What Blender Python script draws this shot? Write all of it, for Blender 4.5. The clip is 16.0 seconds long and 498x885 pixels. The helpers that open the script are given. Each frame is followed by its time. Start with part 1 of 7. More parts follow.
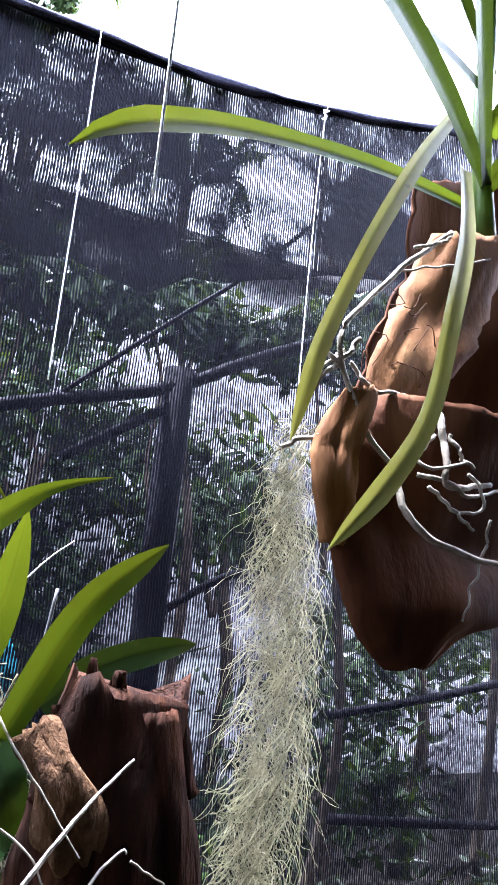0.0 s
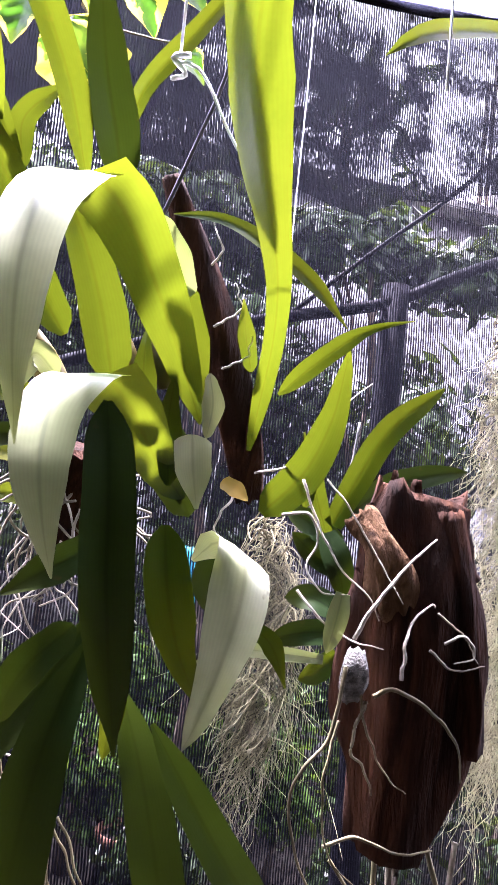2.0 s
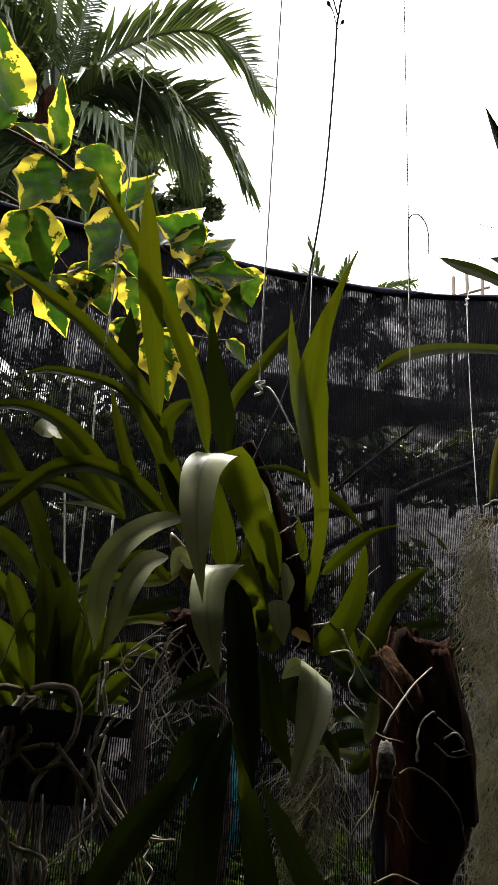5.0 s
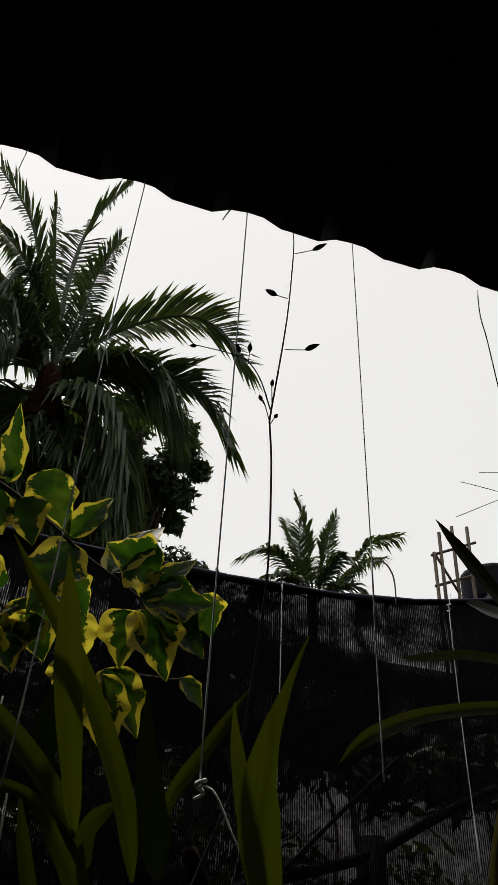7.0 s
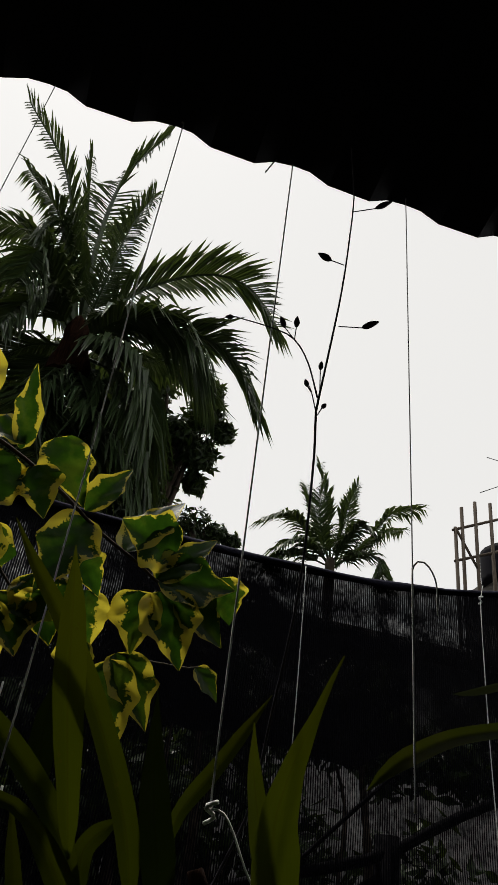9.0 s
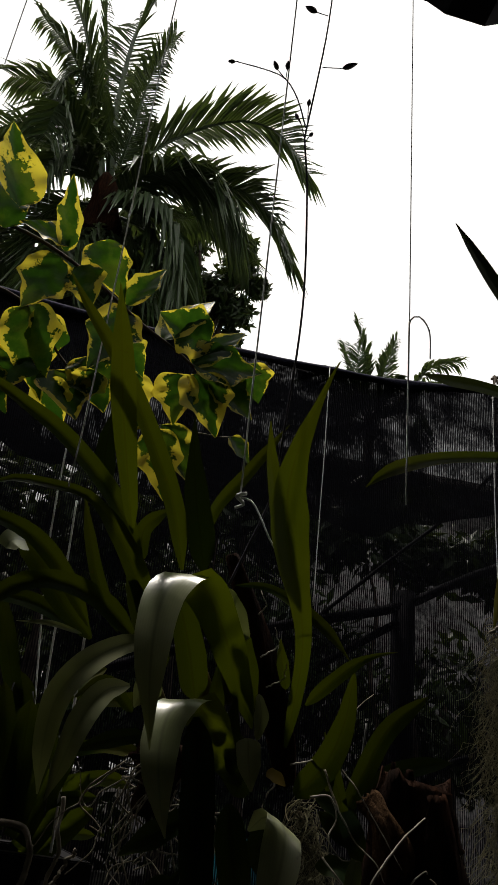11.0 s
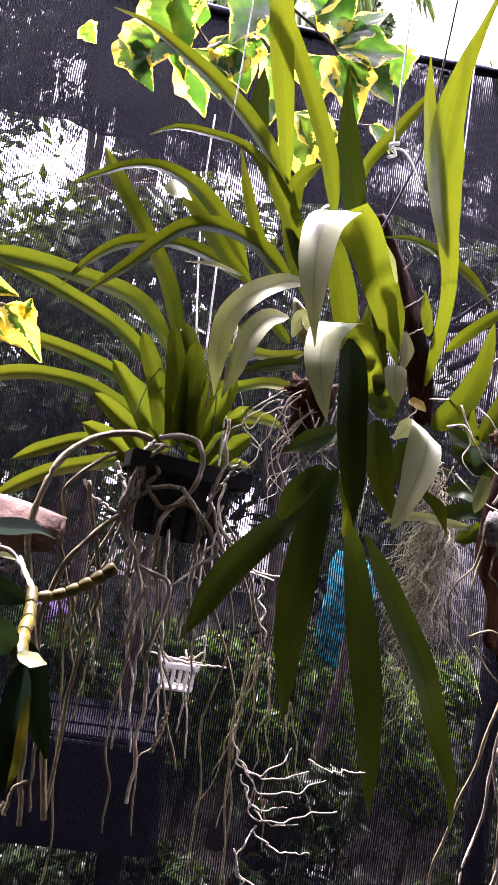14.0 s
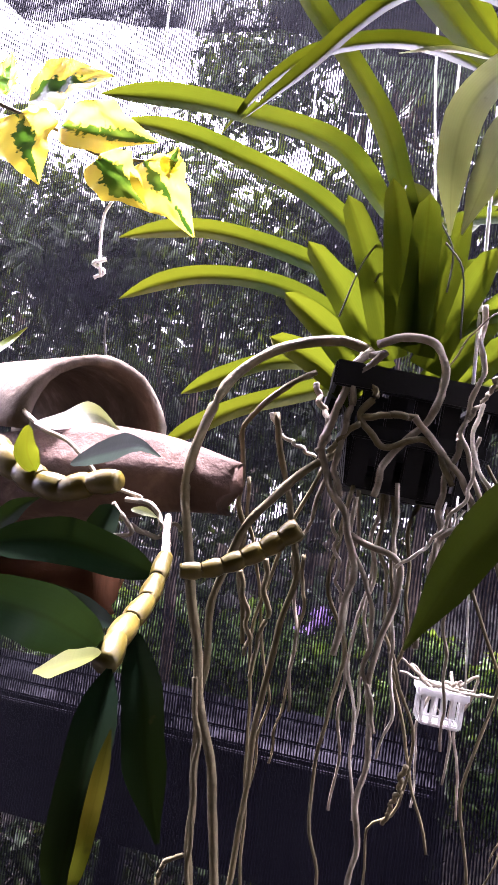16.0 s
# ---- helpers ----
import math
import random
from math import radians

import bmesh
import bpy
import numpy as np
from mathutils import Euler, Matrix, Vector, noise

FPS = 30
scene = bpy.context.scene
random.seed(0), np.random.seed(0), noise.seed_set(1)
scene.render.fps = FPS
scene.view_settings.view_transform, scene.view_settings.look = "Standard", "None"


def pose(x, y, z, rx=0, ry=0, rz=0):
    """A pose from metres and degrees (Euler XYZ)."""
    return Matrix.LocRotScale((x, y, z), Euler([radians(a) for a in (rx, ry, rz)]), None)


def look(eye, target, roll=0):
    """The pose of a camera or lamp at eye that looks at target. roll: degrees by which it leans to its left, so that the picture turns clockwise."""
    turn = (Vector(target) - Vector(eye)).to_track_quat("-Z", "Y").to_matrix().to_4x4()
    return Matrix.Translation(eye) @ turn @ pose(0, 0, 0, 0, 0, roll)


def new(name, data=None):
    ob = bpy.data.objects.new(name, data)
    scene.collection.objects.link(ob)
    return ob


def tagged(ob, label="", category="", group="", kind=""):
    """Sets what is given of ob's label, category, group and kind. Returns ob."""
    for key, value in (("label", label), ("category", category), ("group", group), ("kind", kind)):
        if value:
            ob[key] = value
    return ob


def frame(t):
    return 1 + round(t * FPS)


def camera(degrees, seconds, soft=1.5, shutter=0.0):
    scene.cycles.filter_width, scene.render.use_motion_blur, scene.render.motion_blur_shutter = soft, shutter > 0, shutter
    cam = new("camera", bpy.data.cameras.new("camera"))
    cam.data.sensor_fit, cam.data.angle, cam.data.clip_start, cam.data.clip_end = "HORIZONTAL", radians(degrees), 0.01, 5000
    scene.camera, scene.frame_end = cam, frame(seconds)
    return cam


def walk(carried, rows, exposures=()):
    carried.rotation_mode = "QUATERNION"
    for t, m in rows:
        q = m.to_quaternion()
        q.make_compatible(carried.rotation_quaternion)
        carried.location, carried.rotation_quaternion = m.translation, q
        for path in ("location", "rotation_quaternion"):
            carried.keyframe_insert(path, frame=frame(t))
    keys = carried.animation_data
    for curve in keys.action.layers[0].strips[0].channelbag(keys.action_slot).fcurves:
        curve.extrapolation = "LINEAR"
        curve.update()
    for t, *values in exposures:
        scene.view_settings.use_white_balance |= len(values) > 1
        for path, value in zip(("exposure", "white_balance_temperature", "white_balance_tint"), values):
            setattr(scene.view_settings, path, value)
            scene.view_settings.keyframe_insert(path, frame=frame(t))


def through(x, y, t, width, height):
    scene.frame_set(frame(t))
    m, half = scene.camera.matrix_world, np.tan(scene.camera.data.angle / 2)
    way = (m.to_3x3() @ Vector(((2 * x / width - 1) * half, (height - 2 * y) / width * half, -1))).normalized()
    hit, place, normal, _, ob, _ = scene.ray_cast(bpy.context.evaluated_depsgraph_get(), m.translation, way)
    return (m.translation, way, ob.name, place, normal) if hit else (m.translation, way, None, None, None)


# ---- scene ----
cam = camera(36.0, 16.0)
# seconds, eye, yaw, pitch, roll
PATH = [
    (0.0, 0.171, 0.071, 1.621, -27.46, 8.81, 5.98),
    (0.5, 0.148, 0.075, 1.602, -19.52, 6.64, 5.67),
    (1.0, 0.101, 0.083, 1.549, -17.51, 5.94, 6.31),
    (1.5, 0.092, 0.079, 1.538, -14.84, 3.75, 5.54),
    (2.0, 0.048, -0.009, 1.514, -15.55, 4.60, 5.54),
    (2.5, -0.024, -0.114, 1.477, -15.95, 8.41, 4.96),
    (3.1, -0.088, -0.248, 1.420, -15.45, 10.92, 4.42),
    (5.3, -0.109, -0.317, 1.464, -15.32, 21.73, 2.98),
    (5.5, -0.100, -0.327, 1.477, -15.40, 24.04, 3.78),
    (6.0, -0.097, -0.347, 1.507, -15.05, 28.70, 3.35),
    (6.5, -0.067, -0.328, 1.539, -13.27, 32.96, 3.59),
    (7.0, -0.061, -0.286, 1.614, -14.86, 37.28, 3.35),
    (7.5, -0.038, -0.253, 1.633, -12.75, 39.44, 5.79),
    (8.0, -0.041, -0.233, 1.664, -15.01, 37.33, 4.99),
    (8.5, -0.046, -0.219, 1.709, -14.01, 35.24, 5.99),
    (9.0, -0.057, -0.223, 1.684, -12.99, 34.29, 7.49),
    (9.2, -0.072, -0.224, 1.666, -13.03, 33.86, 6.82),
    (11.5, -0.028, -0.303, 1.473, -11.11, 18.06, 6.75),
    (12.0, -0.027, -0.302, 1.432, -14.28, 11.67, 8.15),
    (12.5, -0.019, -0.302, 1.392, -15.00, 8.33, 7.63),
    (13.0, -0.043, -0.311, 1.364, -12.34, 6.42, 9.36),
    (13.5, -0.058, -0.296, 1.353, -9.06, 6.17, 8.54),
    (14.0, -0.064, -0.309, 1.356, -4.88, 6.84, 8.52),
    (14.5, -0.068, -0.275, 1.343, 0.57, 5.86, 8.71),
    (15.0, -0.067, -0.208, 1.336, 2.22, 4.67, 6.98),
    (15.5, -0.038, -0.074, 1.320, 9.15, 5.24, 8.04),
    (16.0, -0.017, -0.000, 1.310, 15.88, 5.21, 8.29),
]


def aim(x, y, z, yaw, pitch, roll):
    a, b = radians(yaw), radians(pitch)
    ahead = Vector((-math.sin(a) * math.cos(b), math.cos(a) * math.cos(b), math.sin(b)))
    return look((x, y, z), Vector((x, y, z)) + ahead, roll)


walk(cam, [(r[0], aim(*r[1:])) for r in PATH],
     [(0.0, 4.25, 5150, 22), (1.0, 4.3, 5450, 32), (1.5, 4.85, 5400, 36), (2.5, 4.55, 5750, 38), (3.1, 4.05, 5850, 39), (5.3, 1.0, 6500, 12), (5.6, 0.6, 6500, 10), (6.0, -0.2, 6500, 10),
      (6.6, -0.85, 6500, 10), (9.2, -0.85, 6500, 10), (11.5, 0.0, 6700, 12), (12.0, 0.8, 7100, 15), (12.5, 2.0, 7200, 17), (13.0, 2.75, 6800, 20),
      (13.5, 3.7, 6200, 34), (14.5, 4.15, 5850, 43), (15.0, 4.35, 5800, 43), (15.5, 4.75, 5750, 42), (16.0, 4.6, 5800, 42)])

# ---- light ----
SUN_EL, SUN_AZ = 71.0, -22.0  # degrees up, and to the right of straight ahead
world = bpy.data.worlds.new("hazy_sky")
scene.world = world
world.use_nodes = True
wn, wl = world.node_tree.nodes, world.node_tree.links
wn.clear()
sky = wn.new("ShaderNodeTexSky")
sky.sky_type, sky.sun_disc = "NISHITA", False
sky.sun_elevation, sky.sun_rotation = radians(SUN_EL), radians(SUN_AZ)
sky.air_density, sky.dust_density, sky.ozone_density = 1.0, 2.0, 1.0
pale = wn.new("ShaderNodeHueSaturation")
pale.inputs["Saturation"].default_value = 0.35
wbg = wn.new("ShaderNodeBackground")
wbg.inputs["Strength"].default_value = 0.15
wout = wn.new("ShaderNodeOutputWorld")
wl.new(sky.outputs[0], pale.inputs["Color"])
haze = wn.new("ShaderNodeMix")  # thin cloud over the whole sky
haze.data_type = "RGBA"
haze.inputs["Factor"].default_value = 0.75
haze.inputs["B"].default_value = (12.3, 12.1, 11.6, 1)
wl.new(pale.outputs[0], haze.inputs["A"])
wl.new(haze.outputs["Result"], wbg.inputs["Color"])
wl.new(wbg.outputs[0], wout.inputs["Surface"])

sun_data = bpy.data.lights.new("sun", "SUN")
sun_data.energy, sun_data.angle, sun_data.color = 5.0, radians(6.0), (1.0, 0.95, 0.86)
sun = new("sun", sun_data)
saz, sel = radians(SUN_AZ), radians(SUN_EL)
sun_from = Vector((math.sin(saz) * math.cos(sel), math.cos(saz) * math.cos(sel), math.sin(sel)))
sun.matrix_world = look(sun_from * 20, (0, 0, 0))

# ---- materials ----


def mat(name):
    m = bpy.data.materials.new(name)
    m.use_nodes = True
    nt = m.node_tree
    nt.nodes.clear()
    out = nt.nodes.new("ShaderNodeOutputMaterial")
    return m, nt.nodes, nt.links, out


def noise_ramp(n, l, scale, stops, detail=4.0, rough=0.6, stretch=None, dist=0.0):
    """A noise in object space through a colour ramp."""
    tc = n.new("ShaderNodeTexCoord")
    mp = n.new("ShaderNodeMapping")
    if stretch:
        mp.inputs["Scale"].default_value = stretch
    tx = n.new("ShaderNodeTexNoise")
    tx.inputs["Scale"].default_value, tx.inputs["Detail"].default_value, tx.inputs["Roughness"].default_value = scale, detail, rough
    tx.inputs["Distortion"].default_value = dist
    rp = n.new("ShaderNodeValToRGB")
    el = rp.color_ramp.elements
    while len(el) < len(stops):
        el.new(0.5)
    for e, (p, c) in zip(el, stops):
        e.position, e.color = p, (*c, 1.0)
    l.new(tc.outputs["Object"], mp.inputs["Vector"])
    l.new(mp.outputs[0], tx.inputs["Vector"])
    l.new(tx.outputs["Fac"], rp.inputs["Fac"])
    return rp, tx


def plain(name, stops, scale=30.0, rough=0.7, metal=0.0, bump=0.3, bump_scale=None, stretch=None, dist=0.0, spec=0.18):
    m, n, l, out = mat(name)
    rp, tx = noise_ramp(n, l, scale, stops, stretch=stretch, dist=dist)
    b = n.new("ShaderNodeBsdfPrincipled")
    b.inputs["Roughness"].default_value, b.inputs["Metallic"].default_value = rough, metal
    b.inputs["Specular IOR Level"].default_value = spec
    l.new(rp.outputs[0], b.inputs["Base Color"])
    if bump:
        rp2, tx2 = noise_ramp(n, l, bump_scale or scale * 3, [(0.0, (0, 0, 0)), (1.0, (1, 1, 1))], stretch=stretch)
        bp = n.new("ShaderNodeBump")
        bp.inputs["Strength"].default_value, bp.inputs["Distance"].default_value = bump, 0.004
        l.new(tx2.outputs["Fac"], bp.inputs["Height"])
        l.new(bp.outputs[0], b.inputs["Normal"])
    l.new(b.outputs[0], out.inputs["Surface"])
    return m


def leafy(name, stops, scale=18.0, rough=0.35, passing=0.45, glow=(0.35, 0.55, 0.03), stretch=None, spread=0.3, vein=0.0, yellow=(0.2, 0.17, 0.012), tint=0.7, spec=0.25):
    """A waxy leaf: colour by noise and by object, part of the light passes through."""
    m, n, l, out = mat(name)
    rp, tx = noise_ramp(n, l, scale, stops, detail=5.0, stretch=stretch)
    info = n.new("ShaderNodeObjectInfo")
    isl = n.new("ShaderNodeNewGeometry")
    add = n.new("ShaderNodeMath")
    add.operation = "ADD"
    l.new(info.outputs["Random"], add.inputs[0])
    l.new(isl.outputs["Random Per Island"], add.inputs[1])
    mr = n.new("ShaderNodeMapRange")
    mr.inputs["From Max"].default_value = 2.0
    mr.inputs["To Min"].default_value, mr.inputs["To Max"].default_value = 1.0 - spread, 1.0 + spread
    l.new(add.outputs[0], mr.inputs["Value"])
    hs = n.new("ShaderNodeHueSaturation")
    l.new(rp.outputs[0], hs.inputs["Color"])
    l.new(mr.outputs[0], hs.inputs["Value"])
    col = hs.outputs[0]
    if vein:
        # U runs from the midrib to the margin, V from base to tip
        uv = n.new("ShaderNodeUVMap")
        sep = n.new("ShaderNodeSeparateXYZ")
        l.new(uv.outputs[0], sep.inputs[0])
        rib = n.new("ShaderNodeMapRange")
        rib.inputs["From Min"].default_value, rib.inputs["From Max"].default_value = 0.04, 0.10
        rib.inputs["To Min"].default_value, rib.inputs["To Max"].default_value = 1.0 - vein, 1.0
        l.new(sep.outputs["X"], rib.inputs["Value"])
        wv = n.new("ShaderNodeMath")
        wv.operation = "SINE"
        wm = n.new("ShaderNodeMath")
        wm.operation = "MULTIPLY"
        wm.inputs[1].default_value = 46.0
        l.new(sep.outputs["X"], wm.inputs[0])
        l.new(wm.outputs[0], wv.inputs[0])
        wr = n.new("ShaderNodeMapRange")
        wr.inputs["From Min"].default_value = -1.0
        wr.inputs["To Min"].default_value, wr.inputs["To Max"].default_value = 1.0 - vein * 0.22, 1.0
        l.new(wv.outputs[0], wr.inputs["Value"])
        mm = n.new("ShaderNodeMath")
        mm.operation = "MULTIPLY"
        l.new(rib.outputs[0], mm.inputs[0])
        l.new(wr.outputs[0], mm.inputs[1])
        h2 = n.new("ShaderNodeHueSaturation")
        l.new(hs.outputs[0], h2.inputs["Color"])
        l.new(mm.outputs[0], h2.inputs["Value"])
        # yellowing along the margin and tip in patches
        yn = n.new("ShaderNodeTexNoise")
        yn.inputs["Scale"].default_value, yn.inputs["Detail"].default_value = 7.0, 4.0
        tcy = n.new("ShaderNodeTexCoord")
        l.new(tcy.outputs["Object"], yn.inputs["Vector"])
        ya = n.new("ShaderNodeMath")
        ya.operation = "MULTIPLY_ADD"
        ya.inputs[1].default_value = 0.35
        l.new(sep.outputs["Y"], ya.inputs[0])
        l.new(yn.outputs["Fac"], ya.inputs[2])
        yr = n.new("ShaderNodeMapRange")
        yr.inputs["From Min"].default_value, yr.inputs["From Max"].default_value = 0.62, 0.98
        yr.inputs["To Max"].default_value = 0.55
        l.new(ya.outputs[0], yr.inputs["Value"])
        ym = n.new("ShaderNodeMix")
        ym.data_type = "RGBA"
        l.new(yr.outputs[0], ym.inputs["Factor"])
        l.new(h2.outputs[0], ym.inputs["A"])
        ym.inputs["B"].default_value = (*yellow, 1.0)
        # dead specks and scars
        sp = n.new("ShaderNodeTexNoise")
        sp.inputs["Scale"].default_value, sp.inputs["Detail"].default_value = 60.0, 3.0
        l.new(tcy.outputs["Object"], sp.inputs["Vector"])
        sr = n.new("ShaderNodeMapRange")
        sr.inputs["From Min"].default_value, sr.inputs["From Max"].default_value = 0.70, 0.76
        sr.inputs["To Max"].default_value = 0.65
        l.new(sp.outputs["Fac"], sr.inputs["Value"])
        sm = n.new("ShaderNodeMix")
        sm.data_type = "RGBA"
        l.new(sr.outputs[0], sm.inputs["Factor"])
        l.new(ym.outputs["Result"], sm.inputs["A"])
        sm.inputs["B"].default_value = (0.035, 0.022, 0.006, 1.0)
        col = sm.outputs["Result"]
    b = n.new("ShaderNodeBsdfPrincipled")
    b.inputs["Roughness"].default_value = rough
    b.inputs["Specular IOR Level"].default_value = spec
    l.new(col, b.inputs["Base Color"])
    bp = n.new("ShaderNodeBump")
    bp.inputs["Strength"].default_value, bp.inputs["Distance"].default_value = 0.15, 0.0015
    _, tx2 = noise_ramp(n, l, scale * 6, [(0, (0, 0, 0)), (1, (1, 1, 1))], stretch=stretch)
    l.new(tx2.outputs["Fac"], bp.inputs["Height"])
    l.new(bp.outputs[0], b.inputs["Normal"])
    tr = n.new("ShaderNodeBsdfTranslucent")
    gm = n.new("ShaderNodeMix")
    gm.data_type, gm.blend_type = "RGBA", "MIX"
    gm.inputs["Factor"].default_value = tint
    l.new(col, gm.inputs["A"])
    gm.inputs["B"].default_value = (*glow, 1.0)
    l.new(gm.outputs["Result"], tr.inputs["Color"])
    mx = n.new("ShaderNodeMixShader")
    mx.inputs[0].default_value = passing
    l.new(b.outputs[0], mx.inputs[1])
    l.new(tr.outputs[0], mx.inputs[2])
    l.new(mx.outputs[0], out.inputs["Surface"])
    return m


def shade_cloth(name, level):
    """Black knitted shade cloth: upright threads with see-through gaps, looser and denser in patches."""
    m, n, l, out = mat(name)
    tc = n.new("ShaderNodeTexCoord")

    def tex(scale, detail, stretch):
        mp = n.new("ShaderNodeMapping")
        mp.inputs["Scale"].default_value = stretch
        k = n.new("ShaderNodeTexNoise")
        k.inputs["Scale"].default_value, k.inputs["Detail"].default_value = scale, detail
        l.new(tc.outputs["Object"], mp.inputs["Vector"])
        l.new(mp.outputs[0], k.inputs["Vector"])
        return k

    def calc(op, a, b):
        k = n.new("ShaderNodeMath")
        k.operation = op
        for i, v in enumerate((a, b)):
            if isinstance(v, float):
                k.inputs[i].default_value = v
            else:
                l.new(v, k.inputs[i])
        return k.outputs[0]

    warp = tex(6.0, 2.0, (1, 1, 1))
    wm = n.new("ShaderNodeVectorMath")
    wm.operation = "MULTIPLY_ADD"
    wm.inputs[1].default_value = (0.012, 0.012, 0.012)
    l.new(warp.outputs["Color"], wm.inputs[0])
    l.new(tc.outputs["Object"], wm.inputs[2])
    st = n.new("ShaderNodeTexWave")
    st.wave_type, st.bands_direction, st.wave_profile = "BANDS", "X", "SIN"
    st.inputs["Scale"].default_value = 74.0
    l.new(wm.outputs[0], st.inputs["Vector"])
    patch = tex(3.4, 6.0, (1, 1, 1.1))
    ripple = tex(24.0, 4.0, (0.7, 1, 1.5))
    fine = tex(150.0, 2.0, (1.4, 1, 0.7))
    broad = tex(1.3, 3.0, (0.8, 1, 1.6))
    s = calc("MULTIPLY", st.outputs["Fac"], 0.66)
    s = calc("ADD", s, calc("MULTIPLY", patch.outputs["Fac"], 0.75))
    s = calc("ADD", s, calc("MULTIPLY", ripple.outputs["Fac"], 1.0))
    s = calc("ADD", s, calc("MULTIPLY", fine.outputs["Fac"], 1.1))
    s = calc("ADD", s, calc("MULTIPLY", broad.outputs["Fac"], 0.5))
    mr = n.new("ShaderNodeMapRange")
    mr.inputs["From Min"].default_value, mr.inputs["From Max"].default_value = level, level + 0.8
    mr.inputs["To Max"].default_value = 0.6
    l.new(s, mr.inputs["Value"])
    b = n.new("ShaderNodeBsdfPrincipled")
    b.inputs["Base Color"].default_value = (0.0020, 0.0020, 0.0044, 1)
    b.inputs["Roughness"].default_value = 0.65
    b.inputs["Specular IOR Level"].default_value = 0.05
    bp = n.new("ShaderNodeBump")
    bp.inputs["Strength"].default_value, bp.inputs["Distance"].default_value = 0.6, 0.002
    l.new(s, bp.inputs["Height"])
    l.new(bp.outputs[0], b.inputs["Normal"])
    tp = n.new("ShaderNodeBsdfTransparent")
    m2 = n.new("ShaderNodeMixShader")
    l.new(mr.outputs[0], m2.inputs[0])
    l.new(b.outputs[0], m2.inputs[1])
    l.new(tp.outputs[0], m2.inputs[2])
    l.new(m2.outputs[0], out.inputs["Surface"])
    return m


CLOTH = shade_cloth("shade_cloth", 1.92)
CLOTH_DENSE = shade_cloth("dense_shade_cloth", 2.10)
LEAF = leafy("orchid_leaf", [(0.25, (0.004, 0.021, 0.001)), (0.6, (0.011, 0.034, 0.0015)), (0.85, (0.032, 0.050, 0.002))], stretch=(1, 1, 0.3), rough=0.33, spec=0.16, passing=0.28, glow=(0.078, 0.092, 0.0012), vein=0.45, yellow=(0.084, 0.077, 0.005))
# paints the sky sheen of folded and upturned orchid leaves into the colour
LEAF_PALE_SHEEN = leafy("pale_sheen_leaf", [(0.25, (0.09, 0.125, 0.035)), (0.75, (0.34, 0.35, 0.20))], scale=9, spec=0.95, rough=0.3, passing=0.2, glow=(0.22, 0.26, 0.04), vein=0.35, yellow=(0.32, 0.31, 0.16))
LEAF_STRAP = leafy("strap_leaf", [(0.2, (0.06, 0.07, 0.02)), (0.8, (0.13, 0.13, 0.05))], rough=0.4, passing=0.2, glow=(0.2, 0.2, 0.03), vein=0.2)
# dark green; on the big orchid it holds the low and inner leaves' shade
LEAF_DARK_SHADED = leafy("dark_shaded_leaf", [(0.2, (0.004, 0.012, 0.002)), (0.8, (0.011, 0.023, 0.004))], rough=0.35, passing=0.10, spec=0.15, glow=(0.036, 0.055, 0.002), vein=0.45, yellow=(0.034, 0.034, 0.003))
LEAF_VANDA = leafy("vanda_leaf", [(0.2, (0.006, 0.020, 0.002)), (0.7, (0.016, 0.033, 0.003)), (0.9, (0.05, 0.048, 0.004))], stretch=(1, 1, 1), rough=0.55, spec=0.03, passing=0.30, glow=(0.090, 0.115, 0.003), vein=0.4, yellow=(0.11, 0.088, 0.005))
STEM_GREEN = leafy("green_stem", [(0.2, (0.025, 0.05, 0.008)), (0.8, (0.06, 0.085, 0.012))], passing=0.1)
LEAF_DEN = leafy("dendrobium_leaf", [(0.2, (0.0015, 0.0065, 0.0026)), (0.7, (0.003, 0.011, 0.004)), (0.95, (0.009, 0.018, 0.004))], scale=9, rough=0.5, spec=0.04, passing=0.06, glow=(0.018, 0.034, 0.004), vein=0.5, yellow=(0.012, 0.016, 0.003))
LEAF_BROWN = leafy("dry_leaf", [(0.2, (0.12, 0.08, 0.012)), (0.8, (0.21, 0.15, 0.03))], passing=0.3, glow=(0.35, 0.24, 0.03))
LEAF_TURN = leafy("turning_leaf", [(0.3, (0.016, 0.016, 0.0012)), (0.7, (0.042, 0.026, 0.0012))], scale=8, rough=0.8, spec=0.01, passing=0.12, tint=0.2, vein=0.4)
BULB = leafy("pseudobulb", [(0.3, (0.020, 0.019, 0.002)), (0.5, (0.052, 0.040, 0.004)), (0.75, (0.105, 0.078, 0.012))], scale=26, passing=0.1, glow=(0.15, 0.12, 0.01))
ROOT = plain("aerial_root", [(0.3, (0.09, 0.075, 0.048)), (0.7, (0.24, 0.21, 0.16))], scale=60, rough=0.75)
ROOT_WHITE = plain("white_root", [(0.25, (0.10, 0.085, 0.055)), (0.45, (0.24, 0.215, 0.165)), (0.75, (0.42, 0.39, 0.325))], scale=60, rough=0.7)
ROOT_GREEN = plain("green_root", [(0.3, (0.055, 0.047, 0.022)), (0.7, (0.12, 0.10, 0.05))], scale=40, rough=0.7)
BARK = plain("bark", [(0.28, (0.003, 0.0016, 0.001)), (0.5, (0.015, 0.006, 0.003)), (0.72, (0.042, 0.017, 0.008)), (0.9, (0.10, 0.052, 0.026))], scale=14, rough=0.9, bump=1.0, stretch=(4, 4, 0.5), dist=0.6, spec=0.05)
